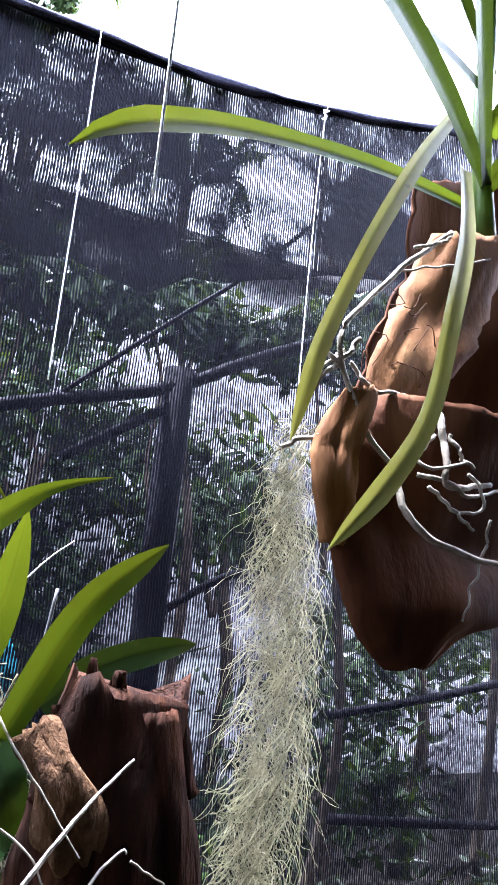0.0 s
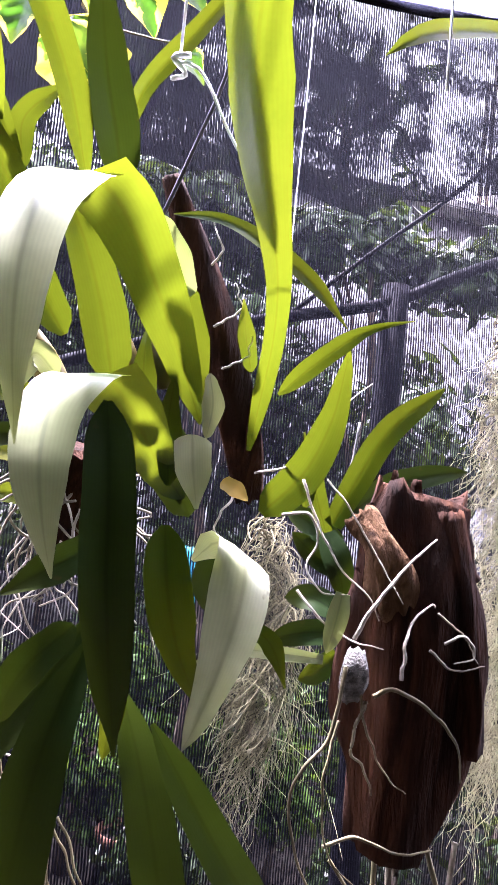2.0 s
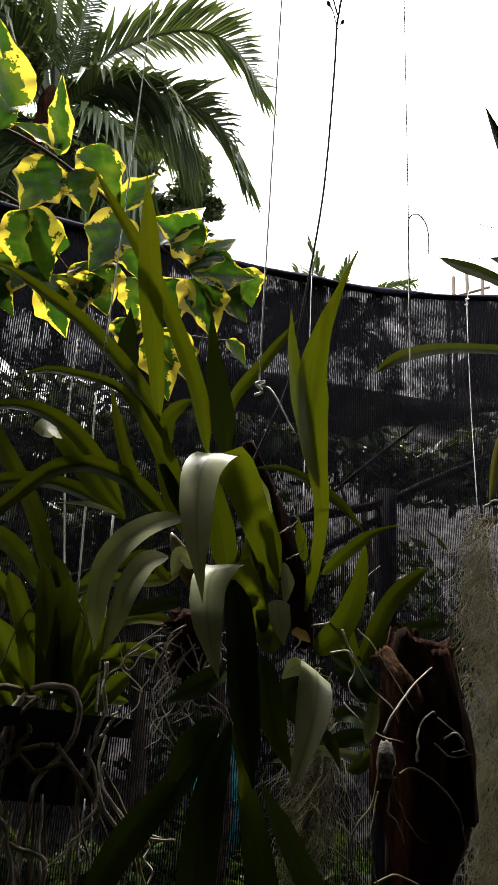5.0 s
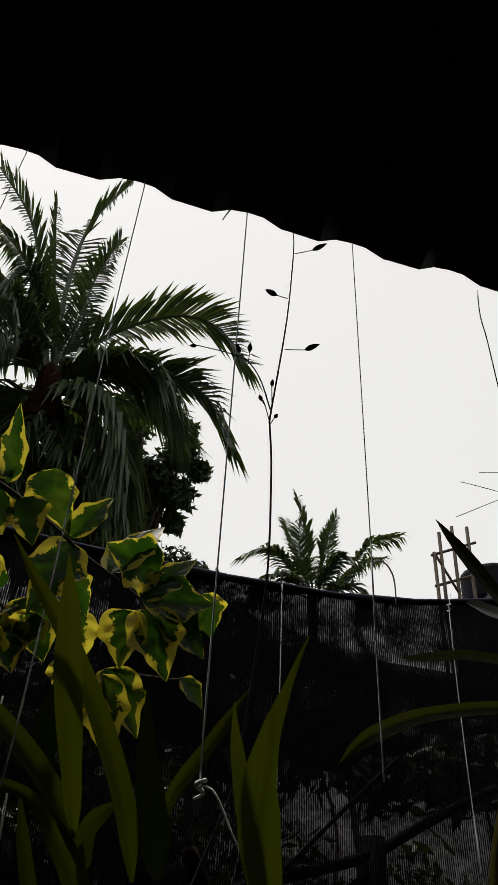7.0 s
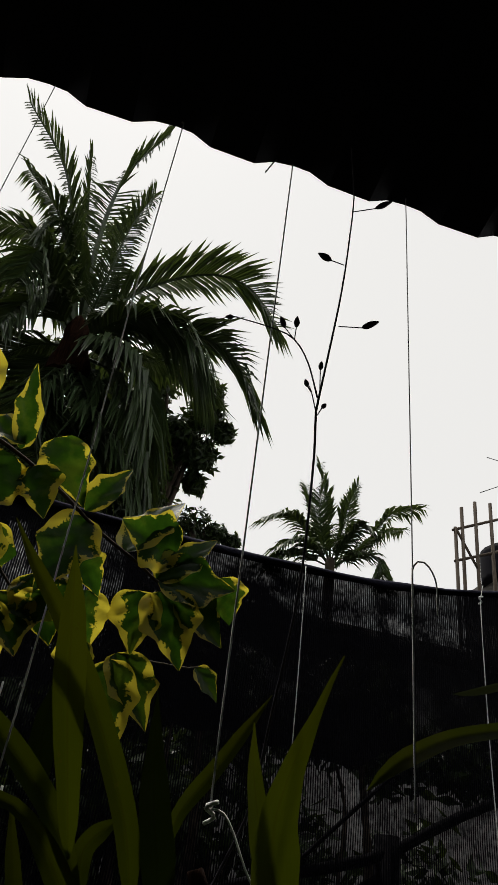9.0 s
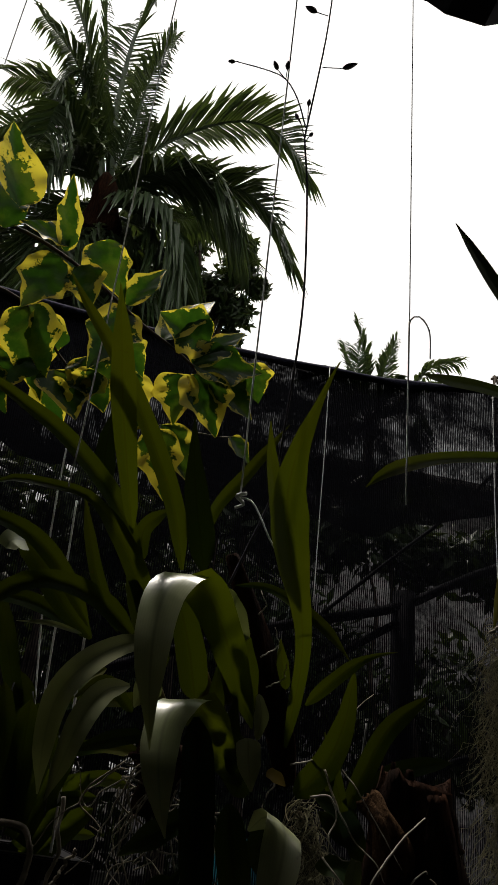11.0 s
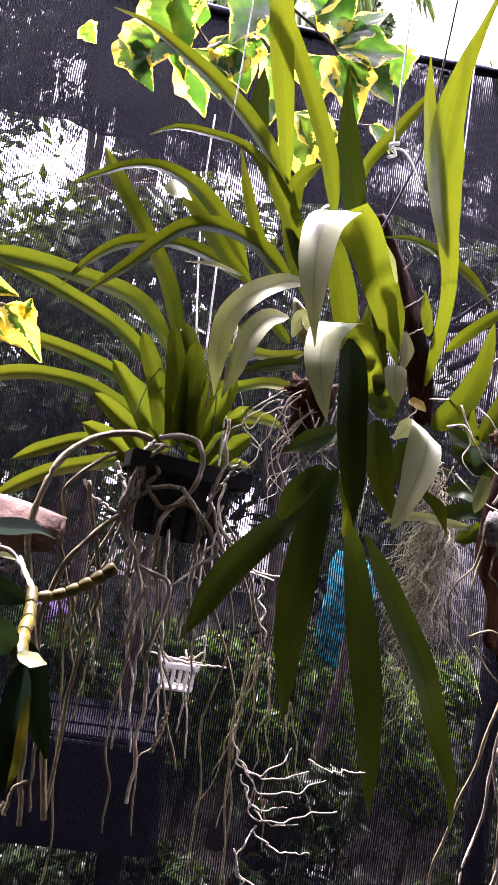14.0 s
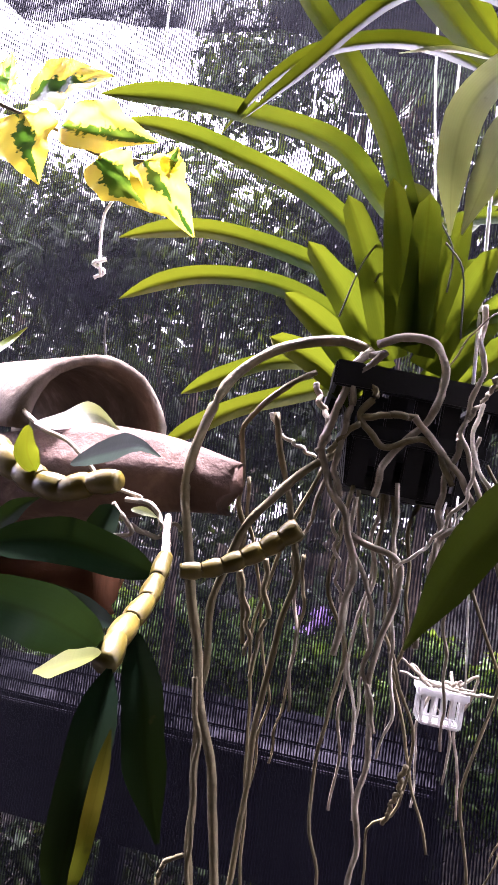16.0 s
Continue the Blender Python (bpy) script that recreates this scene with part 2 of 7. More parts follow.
BARK_TAN = plain("peeling_bark", [(0.3, (0.012, 0.006, 0.003)), (0.5, (0.045, 0.024, 0.011)), (0.75, (0.11, 0.065, 0.034)), (0.92, (0.20, 0.135, 0.08))], scale=40, rough=0.9, bump=1.0, stretch=(2, 2, 0.7), dist=0.8, spec=0.04)
WOOD = plain("weathered_wood", [(0.2, (0.024, 0.013, 0.009)), (0.55, (0.075, 0.045, 0.032)), (0.85, (0.17, 0.115, 0.085))], scale=12, rough=0.85, bump=0.6, stretch=(2, 2, 2), dist=0.4)
HUSK = plain("palm_sheath", [(0.2, (0.014, 0.005, 0.0025)), (0.5, (0.050, 0.020, 0.009)), (0.8, (0.095, 0.043, 0.020)), (0.95, (0.15, 0.080, 0.042))], scale=9, rough=0.85, bump=0.6, stretch=(2, 2, 0.5), dist=0.5, spec=0.03)
HUSK_PALE = plain("tan_sheath", [(0.2, (0.05, 0.021, 0.008)), (0.55, (0.11, 0.052, 0.018)), (0.9, (0.19, 0.11, 0.046))], scale=12, rough=0.8, bump=0.5, stretch=(2, 2, 0.6), dist=0.4, spec=0.04)
TILE = plain("clay_tile", [(0.2, (0.032, 0.025, 0.019)), (0.55, (0.085, 0.068, 0.052)), (0.9, (0.24, 0.21, 0.165))], scale=16, rough=0.9, bump=0.6, spec=0.05)
LUMP = plain("pitted_white", [(0.35, (0.035, 0.034, 0.028)), (0.5, (0.12, 0.115, 0.10)), (0.7, (0.22, 0.215, 0.19))], scale=160, rough=0.7, bump=0.8)
BLACK = plain("black_plastic", [(0.2, (0.003, 0.003, 0.004)), (0.9, (0.008, 0.0075, 0.009))], scale=20, rough=0.5, bump=0.1)
WHITE = plain("white_plastic", [(0.2, (0.45, 0.45, 0.43)), (0.9, (0.62, 0.62, 0.60))], scale=20, rough=0.4, bump=0.05)
STRING = plain("white_cord", [(0.2, (0.55, 0.54, 0.52)), (0.9, (0.8, 0.8, 0.78))], scale=200, rough=0.8)
WIRE = plain("dark_wire", [(0.2, (0.03, 0.03, 0.03)), (0.9, (0.08, 0.08, 0.08))], scale=50, rough=0.5, bump=0)
MOSS = leafy("grey_moss", [(0.2, (0.070, 0.064, 0.030)), (0.8, (0.32, 0.295, 0.17))], scale=40, rough=0.8, spec=0.1, passing=0.06, glow=(0.25, 0.23, 0.14), spread=0.95)
METAL = plain("roof_sheet", [(0.2, (0.012, 0.012, 0.018)), (0.8, (0.028, 0.028, 0.04))], scale=6, rough=0.6, metal=0.2, bump=0.2)
POLE = plain("dark_pole", [(0.2, (0.003, 0.003, 0.005)), (0.8, (0.009, 0.008, 0.013))], scale=8, rough=0.8, spec=0.1)
PALM = leafy("palm_leaflet", [(0.2, (0.014, 0.03, 0.012)), (0.8, (0.04, 0.065, 0.022))], scale=2, passing=0.2, rough=0.35, glow=(0.10, 0.14, 0.02))
TRUNK = plain("trunk", [(0.2, (0.03, 0.022, 0.017)), (0.8, (0.09, 0.07, 0.053))], scale=6, rough=0.9, bump=0.8)
TREE = leafy("tree_leaf", [(0.2, (0.010, 0.022, 0.006)), (0.8, (0.024, 0.044, 0.010))], scale=2, passing=0.2, glow=(0.08, 0.11, 0.01))
STALK = plain("purple_stalk", [(0.2, (0.03, 0.03, 0.04)), (0.8, (0.07, 0.06, 0.08))], scale=30, rough=0.6)
GARDEN = leafy("garden_leaf", [(0.2, (0.022, 0.055, 0.010)), (0.8, (0.06, 0.105, 0.018))], scale=4, passing=0.35, glow=(0.20, 0.30, 0.03))
HEM = plain("hem_cloth", [(0.25, (0.006, 0.006, 0.012)), (0.75, (0.040, 0.040, 0.062))], scale=220, rough=0.9, spec=0.05, bump=0.5, bump_scale=300)
EARTH = plain("earth", [(0.2, (0.007, 0.006, 0.004)), (0.6, (0.018, 0.015, 0.011)), (0.9, (0.045, 0.037, 0.029))], scale=3, rough=0.95, bump=0.6)
PLASTER = plain("plaster", [(0.2, (0.10, 0.095, 0.09)), (0.8, (0.17, 0.16, 0.15))], scale=3, rough=0.9, bump=0.2)
PALE_WALL = plain("pale_wall", [(0.2, (0.24, 0.235, 0.24)), (0.8, (0.36, 0.35, 0.36))], scale=2, rough=0.9, bump=0.2)
TEAL = plain("teal_sheet", [(0.2, (0.01, 0.12, 0.16)), (0.8, (0.03, 0.25, 0.30))], scale=8, rough=0.6)
RED_CLAY = plain("red_clay", [(0.2, (0.10, 0.045, 0.03)), (0.8, (0.22, 0.11, 0.075))], scale=10, rough=0.8)
MAUVE = leafy("mauve_petal", [(0.2, (0.35, 0.2, 0.5)), (0.8, (0.6, 0.42, 0.75))], passing=0.4, glow=(0.6, 0.4, 0.8))


def variegated(name="variegated_leaf", level=2.27, through=0.6):
    """Green leaf with cream and yellow margin patches."""
    m, n, l, out = mat(name)
    tc = n.new("ShaderNodeTexCoord")
    rp, tx = noise_ramp(n, l, 16.0, [(0.34, (0.008, 0.028, 0.004)), (0.5, (0.016, 0.045, 0.006)), (0.62, (0.04, 0.07, 0.010))], detail=5)
    uv = n.new("ShaderNodeUVMap")
    sep = n.new("ShaderNodeSeparateXYZ")
    l.new(uv.outputs[0], sep.inputs[0])
    nz = n.new("ShaderNodeTexNoise")
    nz.inputs["Scale"].default_value, nz.inputs["Detail"].default_value, nz.inputs["Roughness"].default_value = 13.0, 5.0, 0.72
    l.new(tc.outputs["Object"], nz.inputs["Vector"])
    ad = n.new("ShaderNodeMath")
    ad.operation = "MULTIPLY_ADD"
    ad.inputs[1].default_value = 3.4
    l.new(nz.outputs["Fac"], ad.inputs[0])
    l.new(sep.outputs["X"], ad.inputs[2])
    edge = n.new("ShaderNodeMapRange")
    edge.inputs["From Min"].default_value, edge.inputs["From Max"].default_value = level, level + 0.08
    l.new(ad.outputs[0], edge.inputs["Value"])
    mx = n.new("ShaderNodeMix")
    mx.data_type = "RGBA"
    l.new(edge.outputs[0], mx.inputs["Factor"])
    l.new(rp.outputs[0], mx.inputs["A"])
    mx.inputs["B"].default_value = (0.37, 0.325, 0.055, 1)
    b = n.new("ShaderNodeBsdfPrincipled")
    b.inputs["Roughness"].default_value = 0.4
    b.inputs["Specular IOR Level"].default_value = 0.15
    l.new(mx.outputs["Result"], b.inputs["Base Color"])
    tr = n.new("ShaderNodeBsdfTranslucent")
    g = n.new("ShaderNodeMix")
    g.data_type, g.blend_type = "RGBA", "MULTIPLY"
    g.inputs["Factor"].default_value = 1.0
    g.inputs["B"].default_value = (1.9, 1.8, 0.8, 1)
    l.new(mx.outputs["Result"], g.inputs["A"])
    l.new(g.outputs["Result"], tr.inputs["Color"])
    ms = n.new("ShaderNodeMixShader")
    ms.inputs[0].default_value = through
    l.new(b.outputs[0], ms.inputs[1])
    l.new(tr.outputs[0], ms.inputs[2])
    l.new(ms.outputs[0], out.inputs["Surface"])
    return m


VARI = variegated(level=2.36)
# lit copy of VARI: extra yellow stands in for the sun on one shoot
VARI_SUNLIT = variegated("sunlit_vine_leaf", 2.0, 0.5)

# ---- shapes ----


def link(name, verts, faces, material, parent=None, label="", smooth=True):
    me = bpy.data.meshes.new(name)
    me.from_pydata(verts, [], faces)
    me.materials.append(material)
    if smooth:
        me.polygons.foreach_set("use_smooth", [True] * len(me.polygons))
    me.update()
    ob = new(name, me)
    ob.parent = parent
    return tagged(ob, label)


def part(name, bm, material, parent=None, label="", smooth=False):
    me = bpy.data.meshes.new(name)
    bm.to_mesh(me)
    bm.free()
    me.materials.append(material)
    if smooth:
        me.polygons.foreach_set("use_smooth", [True] * len(me.polygons))
    ob = new(name, me)
    ob.parent = parent
    return tagged(ob, label)


def thing(name, at, label, category, group=""):
    """An Empty at the base of a thing; parts are given in world places and moved under it."""
    ob = new(name)
    ob.location = at
    return tagged(ob, label, category, group)


def settle(root):
    """Keeps the parts of a thing where they were modelled, under its Empty."""
    for c in root.children:
        c.matrix_parent_inverse = Matrix.Translation(root.location).inverted()


def curve_points(pts, n):
    """A smooth line through the points, evenly cut."""
    p = [Vector(q) for q in pts]
    p = [p[0] * 2 - p[1]] + p + [p[-1] * 2 - p[-2]]
    dense = []
    for i in range(1, len(p) - 2):
        for k in range(12):
            t = k / 12
            a, b, c, d = p[i - 1], p[i], p[i + 1], p[i + 2]
            dense.append(0.5 * ((2 * b) + (c - a) * t + (2 * a - 5 * b + 4 * c - d) * t * t + (3 * b - a - 3 * c + d) * t ** 3))
    dense.append(p[-2])
    cum = [0.0]
    for a, b in zip(dense, dense[1:]):
        cum.append(cum[-1] + (b - a).length)
    out, j = [], 0
    for i in range(n + 1):
        want = cum[-1] * i / n
        while j < len(cum) - 2 and cum[j + 1] < want:
            j += 1
        f = (want - cum[j]) / max(cum[j + 1] - cum[j], 1e-9)
        out.append(dense[j].lerp(dense[j + 1], min(max(f, 0), 1)))
    return out


def tube_data(pts, r0, r1, n=16, sides=6, wob=0.0, seed=0, verts=None, faces=None):
    verts = [] if verts is None else verts
    faces = [] if faces is None else faces
    r = random.Random(seed)
    n = 2 * n if wob else n
    c = curve_points(pts, n)
    if wob:
        o = r.uniform(0, 50)
        c = [q + Vector((noise.noise(Vector((o, i * 0.165, 0))), noise.noise(Vector((o, i * 0.165, 9))), 0.4 * noise.noise(Vector((o, i * 0.165, 5))))) * (wob * 2.6 * min(i, n - i, 6) / 6) for i, q in enumerate(c)]
    start = len(verts)
    up = Vector((0.3, 0.2, 1)).normalized()
    for i, q in enumerate(c):
        tg = (c[min(i + 1, n)] - c[max(i - 1, 0)]).normalized()
        a = tg.cross(up)
        if a.length < 0.05:
            a = tg.cross(Vector((1, 0, 0)))
        a.normalize()
        b = tg.cross(a)
        f = i / n
        rad = (r0 + (r1 - r0) * f) * (1 + (r.uniform(-0.07, 0.07) if wob else 0))
        for k in range(sides):
            w = 2 * math.pi * k / sides
            verts.append(tuple(q + (a * math.cos(w) + b * math.sin(w)) * rad))
    for i in range(n):
        for k in range(sides):
            k2 = (k + 1) % sides
            faces.append((start + i * sides + k, start + i * sides + k2, start + (i + 1) * sides + k2, start + (i + 1) * sides + k))
    faces.append(tuple(start + k for k in reversed(range(sides))))
    faces.append(tuple(start + n * sides + k for k in range(sides)))
    return verts, faces


def tube(name, pts, r0, r1, material, parent=None, n=16, sides=6, wob=0.0, seed=0, label=""):
    v, f = tube_data(pts, r0, r1, n, sides, wob, seed)
    return link(name, v, f, material, parent, label)


def blade_data(pts, width, face=(0, -1, 0.25), keel=0.18, tip=0.35, base=0.45, n=18, twist=0.0, seed=0, wave=0.0, across=3, belly=0.45, wdir=None, sharp=0.8, shape=None):
    """A strap leaf along a line: V-folded along its midrib, rounded to the tip, narrow at the base; shape: its relative widths from base to tip."""
    verts, faces = [], []
    r = random.Random(seed)
    c = curve_points(pts, n)
    hint = Vector(face).normalized()
    ph = r.uniform(0, 6.28)
    cols = 2 * across + 1
    wprev = None
    for i, q in enumerate(c):
        f = i / n
        tg = (c[min(i + 1, n)] - c[max(i - 1, 0)]).normalized()
        if wdir:
            w = Vector(wdir)
            w = (w - tg * w.dot(tg)).normalized()
        else:
            w = tg.cross(hint)
            if w.length < 0.15 and wprev is not None:
                w = wprev
            w.normalize()
            if wprev is not None and w.dot(wprev) < 0:
                w = -w
            if wprev is not None:
                w = (wprev * 0.55 + w * 0.45).normalized()
        wprev = w.copy()
        nm = w.cross(tg).normalized()
        a = twist * f
        w2 = w * math.cos(a) + nm * math.sin(a)
        n2 = nm * math.cos(a) - w * math.sin(a)
        half = base + (1 - base) * math.sin(f / belly * math.pi / 2) if f < belly else 1.0
        if f > 1 - tip:
            g = (f - (1 - tip)) / tip
            half *= max(0.03, max(0.0, 1 - g ** 1.7) ** sharp)
        if shape:
            u = f * (len(shape) - 1)
            k0 = min(int(u), len(shape) - 2)
            g = (u - k0) ** 2 * (3 - 2 * (u - k0)) * 0.4 + (u - k0) * 0.6
            half = shape[k0] + (shape[k0 + 1] - shape[k0]) * g
            # rounded base and tip, but where a folded leaf goes on
            if shape[0] < 0.96 and f < 0.10:
                half *= math.sqrt(0.06 + 0.94 * f / 0.10)
            if 0.1 < shape[-1] < 0.96 and f > 0.86:
                half *= math.sqrt(max(0.0, 1 - ((f - 0.86) / 0.14) ** 2)) + 0.02
        half *= width / 2 * (1 + 0.04 * math.sin(f * 9 + ph))
        for k in range(cols):
            s = (k - across) / across
            lift = -keel * abs(s) * half + wave * math.sin(f * 14 + ph + s * 2) * half * abs(s) + 0.05 * half * math.sin(f * 7 + ph) * s
            verts.append(tuple(q + w2 * (s * half) - n2 * lift))
    for i in range(n):
        a, b = i * cols, (i + 1) * cols
        for k in range(cols - 1):
            faces.append((a + k, a + k + 1, b + k + 1, b + k))
    return verts, faces


def blade(pts, width, material, parent, name="leaf", label="", across=3, **kw):
    v, f = blade_data(pts, width, across=across, **kw)
    ob = link(name, v, f, material, parent, label)
    cols = 2 * across + 1
    rows = len(v) // cols
    uvl = ob.data.uv_layers.new(name="UVMap")
    for lp in ob.data.loops:
        i, k = divmod(lp.vertex_index, cols)
        uvl.data[lp.index].uv = (abs(k - across) / across, i / (rows - 1))
    return ob


def box_bm(bm, size, at, bevel=0.0):
    res = bmesh.ops.create_cube(bm, size=1.0)
    for v in res["verts"]:
        v.co = Vector((v.co.x * size[0], v.co.y * size[1], v.co.z * size[2])) + Vector(at)
    if bevel:
        edges = list({e for v in res["verts"] for e in v.link_edges})
        bmesh.ops.bevel(bm, geom=edges, offset=bevel, segments=2, affect="EDGES")


def box(name, size, at, material, parent=None, label="", bevel=0.004):
    bm = bmesh.new()
    box_bm(bm, size, at, bevel)
    return part(name, bm, material, parent, label)


# ---- the setting ----
FENCE_Y = 1.10
EAVE_Y, EAVE_Z = 0.465, 2.65


def fence_top(x):
    """The hem sags between its posts."""
    return 2.340 + 0.15 * min((x - 0.2) ** 2, 1.2) + 0.008 * math.sin(x * 5.1 + 1.0)



# ground: one sheet to the horizon
gv, gf = [], []
gx = [-900, -200, -60, -20, -8, -4, -2, 0, 2, 4, 8, 20, 60, 200, 900]
for yy in gx:
    for xx in gx:
        gv.append((xx, yy, 0.0))
for j in range(len(gx) - 1):
    for i in range(len(gx) - 1):
        a = j * len(gx) + i
        gf.append((a, a + 1, a + 1 + len(gx), a + len(gx)))
tagged(link("ground", gv, gf, EARTH, None, "bare brown earth ground under and behind the fence"), category="ground", kind="structure")

# shade cloth fence: wavy sheet, hemmed over a top pole
fence = thing("fence", (0, FENCE_Y, 0), "black shade cloth fence stretched over wooden poles", "fence")
fence["kind"] = "structure"
cv, cf = [], []
nx, nz = 150, 60
for j in range(nz + 1):
    for i in range(nx + 1):
        x = -5.0 + 9.0 * i / nx
        z = 0.02 + (fence_top(x) - 0.02) * j / nz
        y = FENCE_Y + 0.018 * noise.noise(Vector((x * 2.2, z * 1.6, 0.3))) + 0.008 * noise.noise(Vector((x * 7, z * 5, 4.0)))
        cv.append((x, y, z))
for j in range(nz):
    for i in range(nx):
        a = j * (nx + 1) + i
        cf.append((a, a + 1, a + nx + 2, a + nx + 1))
link("cloth", cv, cf, CLOTH, fence, "black knitted shade cloth")
hv, hf = [], []
for j in range(4):
    for i in range(nx + 1):
        x = -5.0 + 9.0 * i / nx
        z = fence_top(x) + (0.003, 0.004, -0.003, -0.008)[j]
        y = FENCE_Y + (0.013, -0.013, -0.018, -0.012)[j] + 0.006 * noise.noise(Vector((x * 9, j * 1.0, 2.0)))
        hv.append((x, y, z + 0.016 * noise.noise(Vector((x * 6, j * 2.0, 9.0))) * (j == 3)))
for j in range(3):
    for i in range(nx):
        a = j * (nx + 1) + i
        hf.append((a, a + nx + 1, a + nx + 2, a + 1))
# a second width of cloth doubled behind the top
dv, df = [], []
for j in range(9):
    for i in range(nx + 1):
        x = -5.0 + 9.0 * i / nx
        dv.append((x, FENCE_Y + 0.014 + 0.006 * noise.noise(Vector((x * 3.0, j * 0.4, 7.0))), fence_top(x) + 0.003 - (0.33 + 0.10 * noise.noise(Vector((x * 1.7, 3.0, 0.0))) + 0.05 * noise.noise(Vector((x * 9.0, 5.0, 0.0)))) * j / 8))
for j in range(8):
    for i in range(nx):
        a = j * (nx + 1) + i
        df.append((a, a + 1, a + nx + 2, a + nx + 1))
link("cloth_overlap", dv, df, CLOTH_DENSE, fence, "second layer of black shade cloth along the top")
hem = link("hem", hv, hf, HEM, fence, "doubled black hem over the top pole")
sol = hem.modifiers.new("thick", "SOLIDIFY")
sol.thickness = 0.003
tube("top_pole", [(-5 + 0.3 * k, FENCE_Y, fence_top(-5 + 0.3 * k) - 0.004) for k in range(31)], 0.0025, 0.0025, POLE, fence, n=90)
RAIL_EYE, RAIL_K = Vector((-0.25, -0.30, 1.42)), 0.894


def at_fence(*p):
    """Poles tied close behind the cloth."""
    return tuple(RAIL_EYE + (Vector(p) - RAIL_EYE) * RAIL_K)


tube("post", [at_fence(0.700, 1.320, 1.959), at_fence(0.695, 1.320, 1.2), (0.592, 1.148, 0.0)], 0.024, 0.026, POLE, fence, n=6, sides=8)
tube("post", [(-0.023, 2.200, 0.891), (-0.010, 2.200, 0.598), (0.017, 2.200, 0.234), (0.033, 2.200, 0.020)], 0.045, 0.05, POLE, fence, n=8, sides=10, label="dark wooden post behind the cloth")
tube("rail", [at_fence(-0.010, 1.310, 1.677), at_fence(0.214, 1.310, 1.770), at_fence(0.436, 1.310, 1.849), at_fence(0.678, 1.310, 1.920), at_fence(0.833, 1.310, 2.004), at_fence(1.000, 1.310, 2.084)], 0.010, 0.010, POLE, fence, n=14)
tube("rail", [at_fence(0.513, 1.310, 1.776), at_fence(0.590, 1.310, 1.828), at_fence(0.682, 1.310, 1.887)], 0.008, 0.008, POLE, fence, n=8)
tube("rail", [at_fence(0.459, 1.310, 1.838), at_fence(0.663, 1.310, 2.030), at_fence(0.791, 1.310, 2.145), at_fence(0.930, 1.310, 2.292)], 0.004, 0.004, POLE, fence, n=8)
tube("rail", [at_fence(0.694, 1.310, 1.536), at_fence(0.795, 1.310, 1.602), at_fence(0.861, 1.310, 1.628)], 0.007, 0.007, POLE, fence, n=8)
tube("rail", [at_fence(1.063, 1.310, 1.386), at_fence(1.284, 1.310, 1.416), at_fence(1.474, 1.310, 1.449)], 0.008, 0.008, POLE, fence, n=8)
tube("rail", [at_fence(1.081, 1.310, 1.207), at_fence(1.304, 1.310, 1.186), at_fence(1.495, 1.310, 1.171)], 0.009, 0.009, POLE, fence, n=8)
settle(fence)

# roof: corrugated sheet, its eave edge parallel to the fence
roof = thing("roof", (0, EAVE_Y, EAVE_Z), "dark corrugated metal roof eave seen from below", "roof")
roof["kind"] = "structure"
rv, rf = [], []
RIB, X0, X1 = 0.182, -4.004, 4.0
prof = []
x = X0
while x < X1:
    for dx, dz in ((0.0, 0.0), (0.055, 0.0), (0.085, 0.018), (0.115, 0.021), (0.14, 0.018), (0.17, 0.0)):
        prof.append((x + dx, dz))
    x += RIB
for yy, zz in ((EAVE_Y, 0.0), (-0.4, 0.16), (-3.2, 0.7)):
    for px_, pz_ in prof:
        rv.append((px_, yy + 0.004 * noise.noise(Vector((px_ * 8, yy, 0))), EAVE_Z + zz + pz_))
for j in range(2):
    for i in range(len(prof) - 1):
        a = j * len(prof) + i
        rf.append((a, a + 1, a + 1 + len(prof), a + len(prof)))
sheet = link("roof_sheet", rv, rf, METAL, roof, "dark corrugated metal sheet", smooth=False)
sol = sheet.modifiers.new("thick", "SOLIDIFY")
sol.thickness = 0.003
for yy, zz in ((-0.25, 0.10), (-1.3, 0.30), (-2.4, 0.51)):
    box("purlin", (8.0, 0.05, 0.07), (0, yy, EAVE_Z + zz), POLE, roof)
settle(roof)
# never in view: closes the space at the back and limits the fill light
box("unseen_wall_back", (8.0, 0.15, 3.4), (0, -3.2, 1.7), PLASTER, None, "unseen plastered wall added behind the plants to close off light")
tagged(bpy.data.objects["unseen_wall_back"], category="wall", kind="structure")
# out of view, added to block sky light coming in from the sides
for wname, wx in (("unseen_wall_west", -4.1), ("unseen_wall_east", 4.1)):
    tagged(box(wname, (0.15, 3.3, 3.3), (wx, -1.5, 1.65), PLASTER, None, "unseen plastered side wall added to block light from the side"), category="wall", kind="structure")


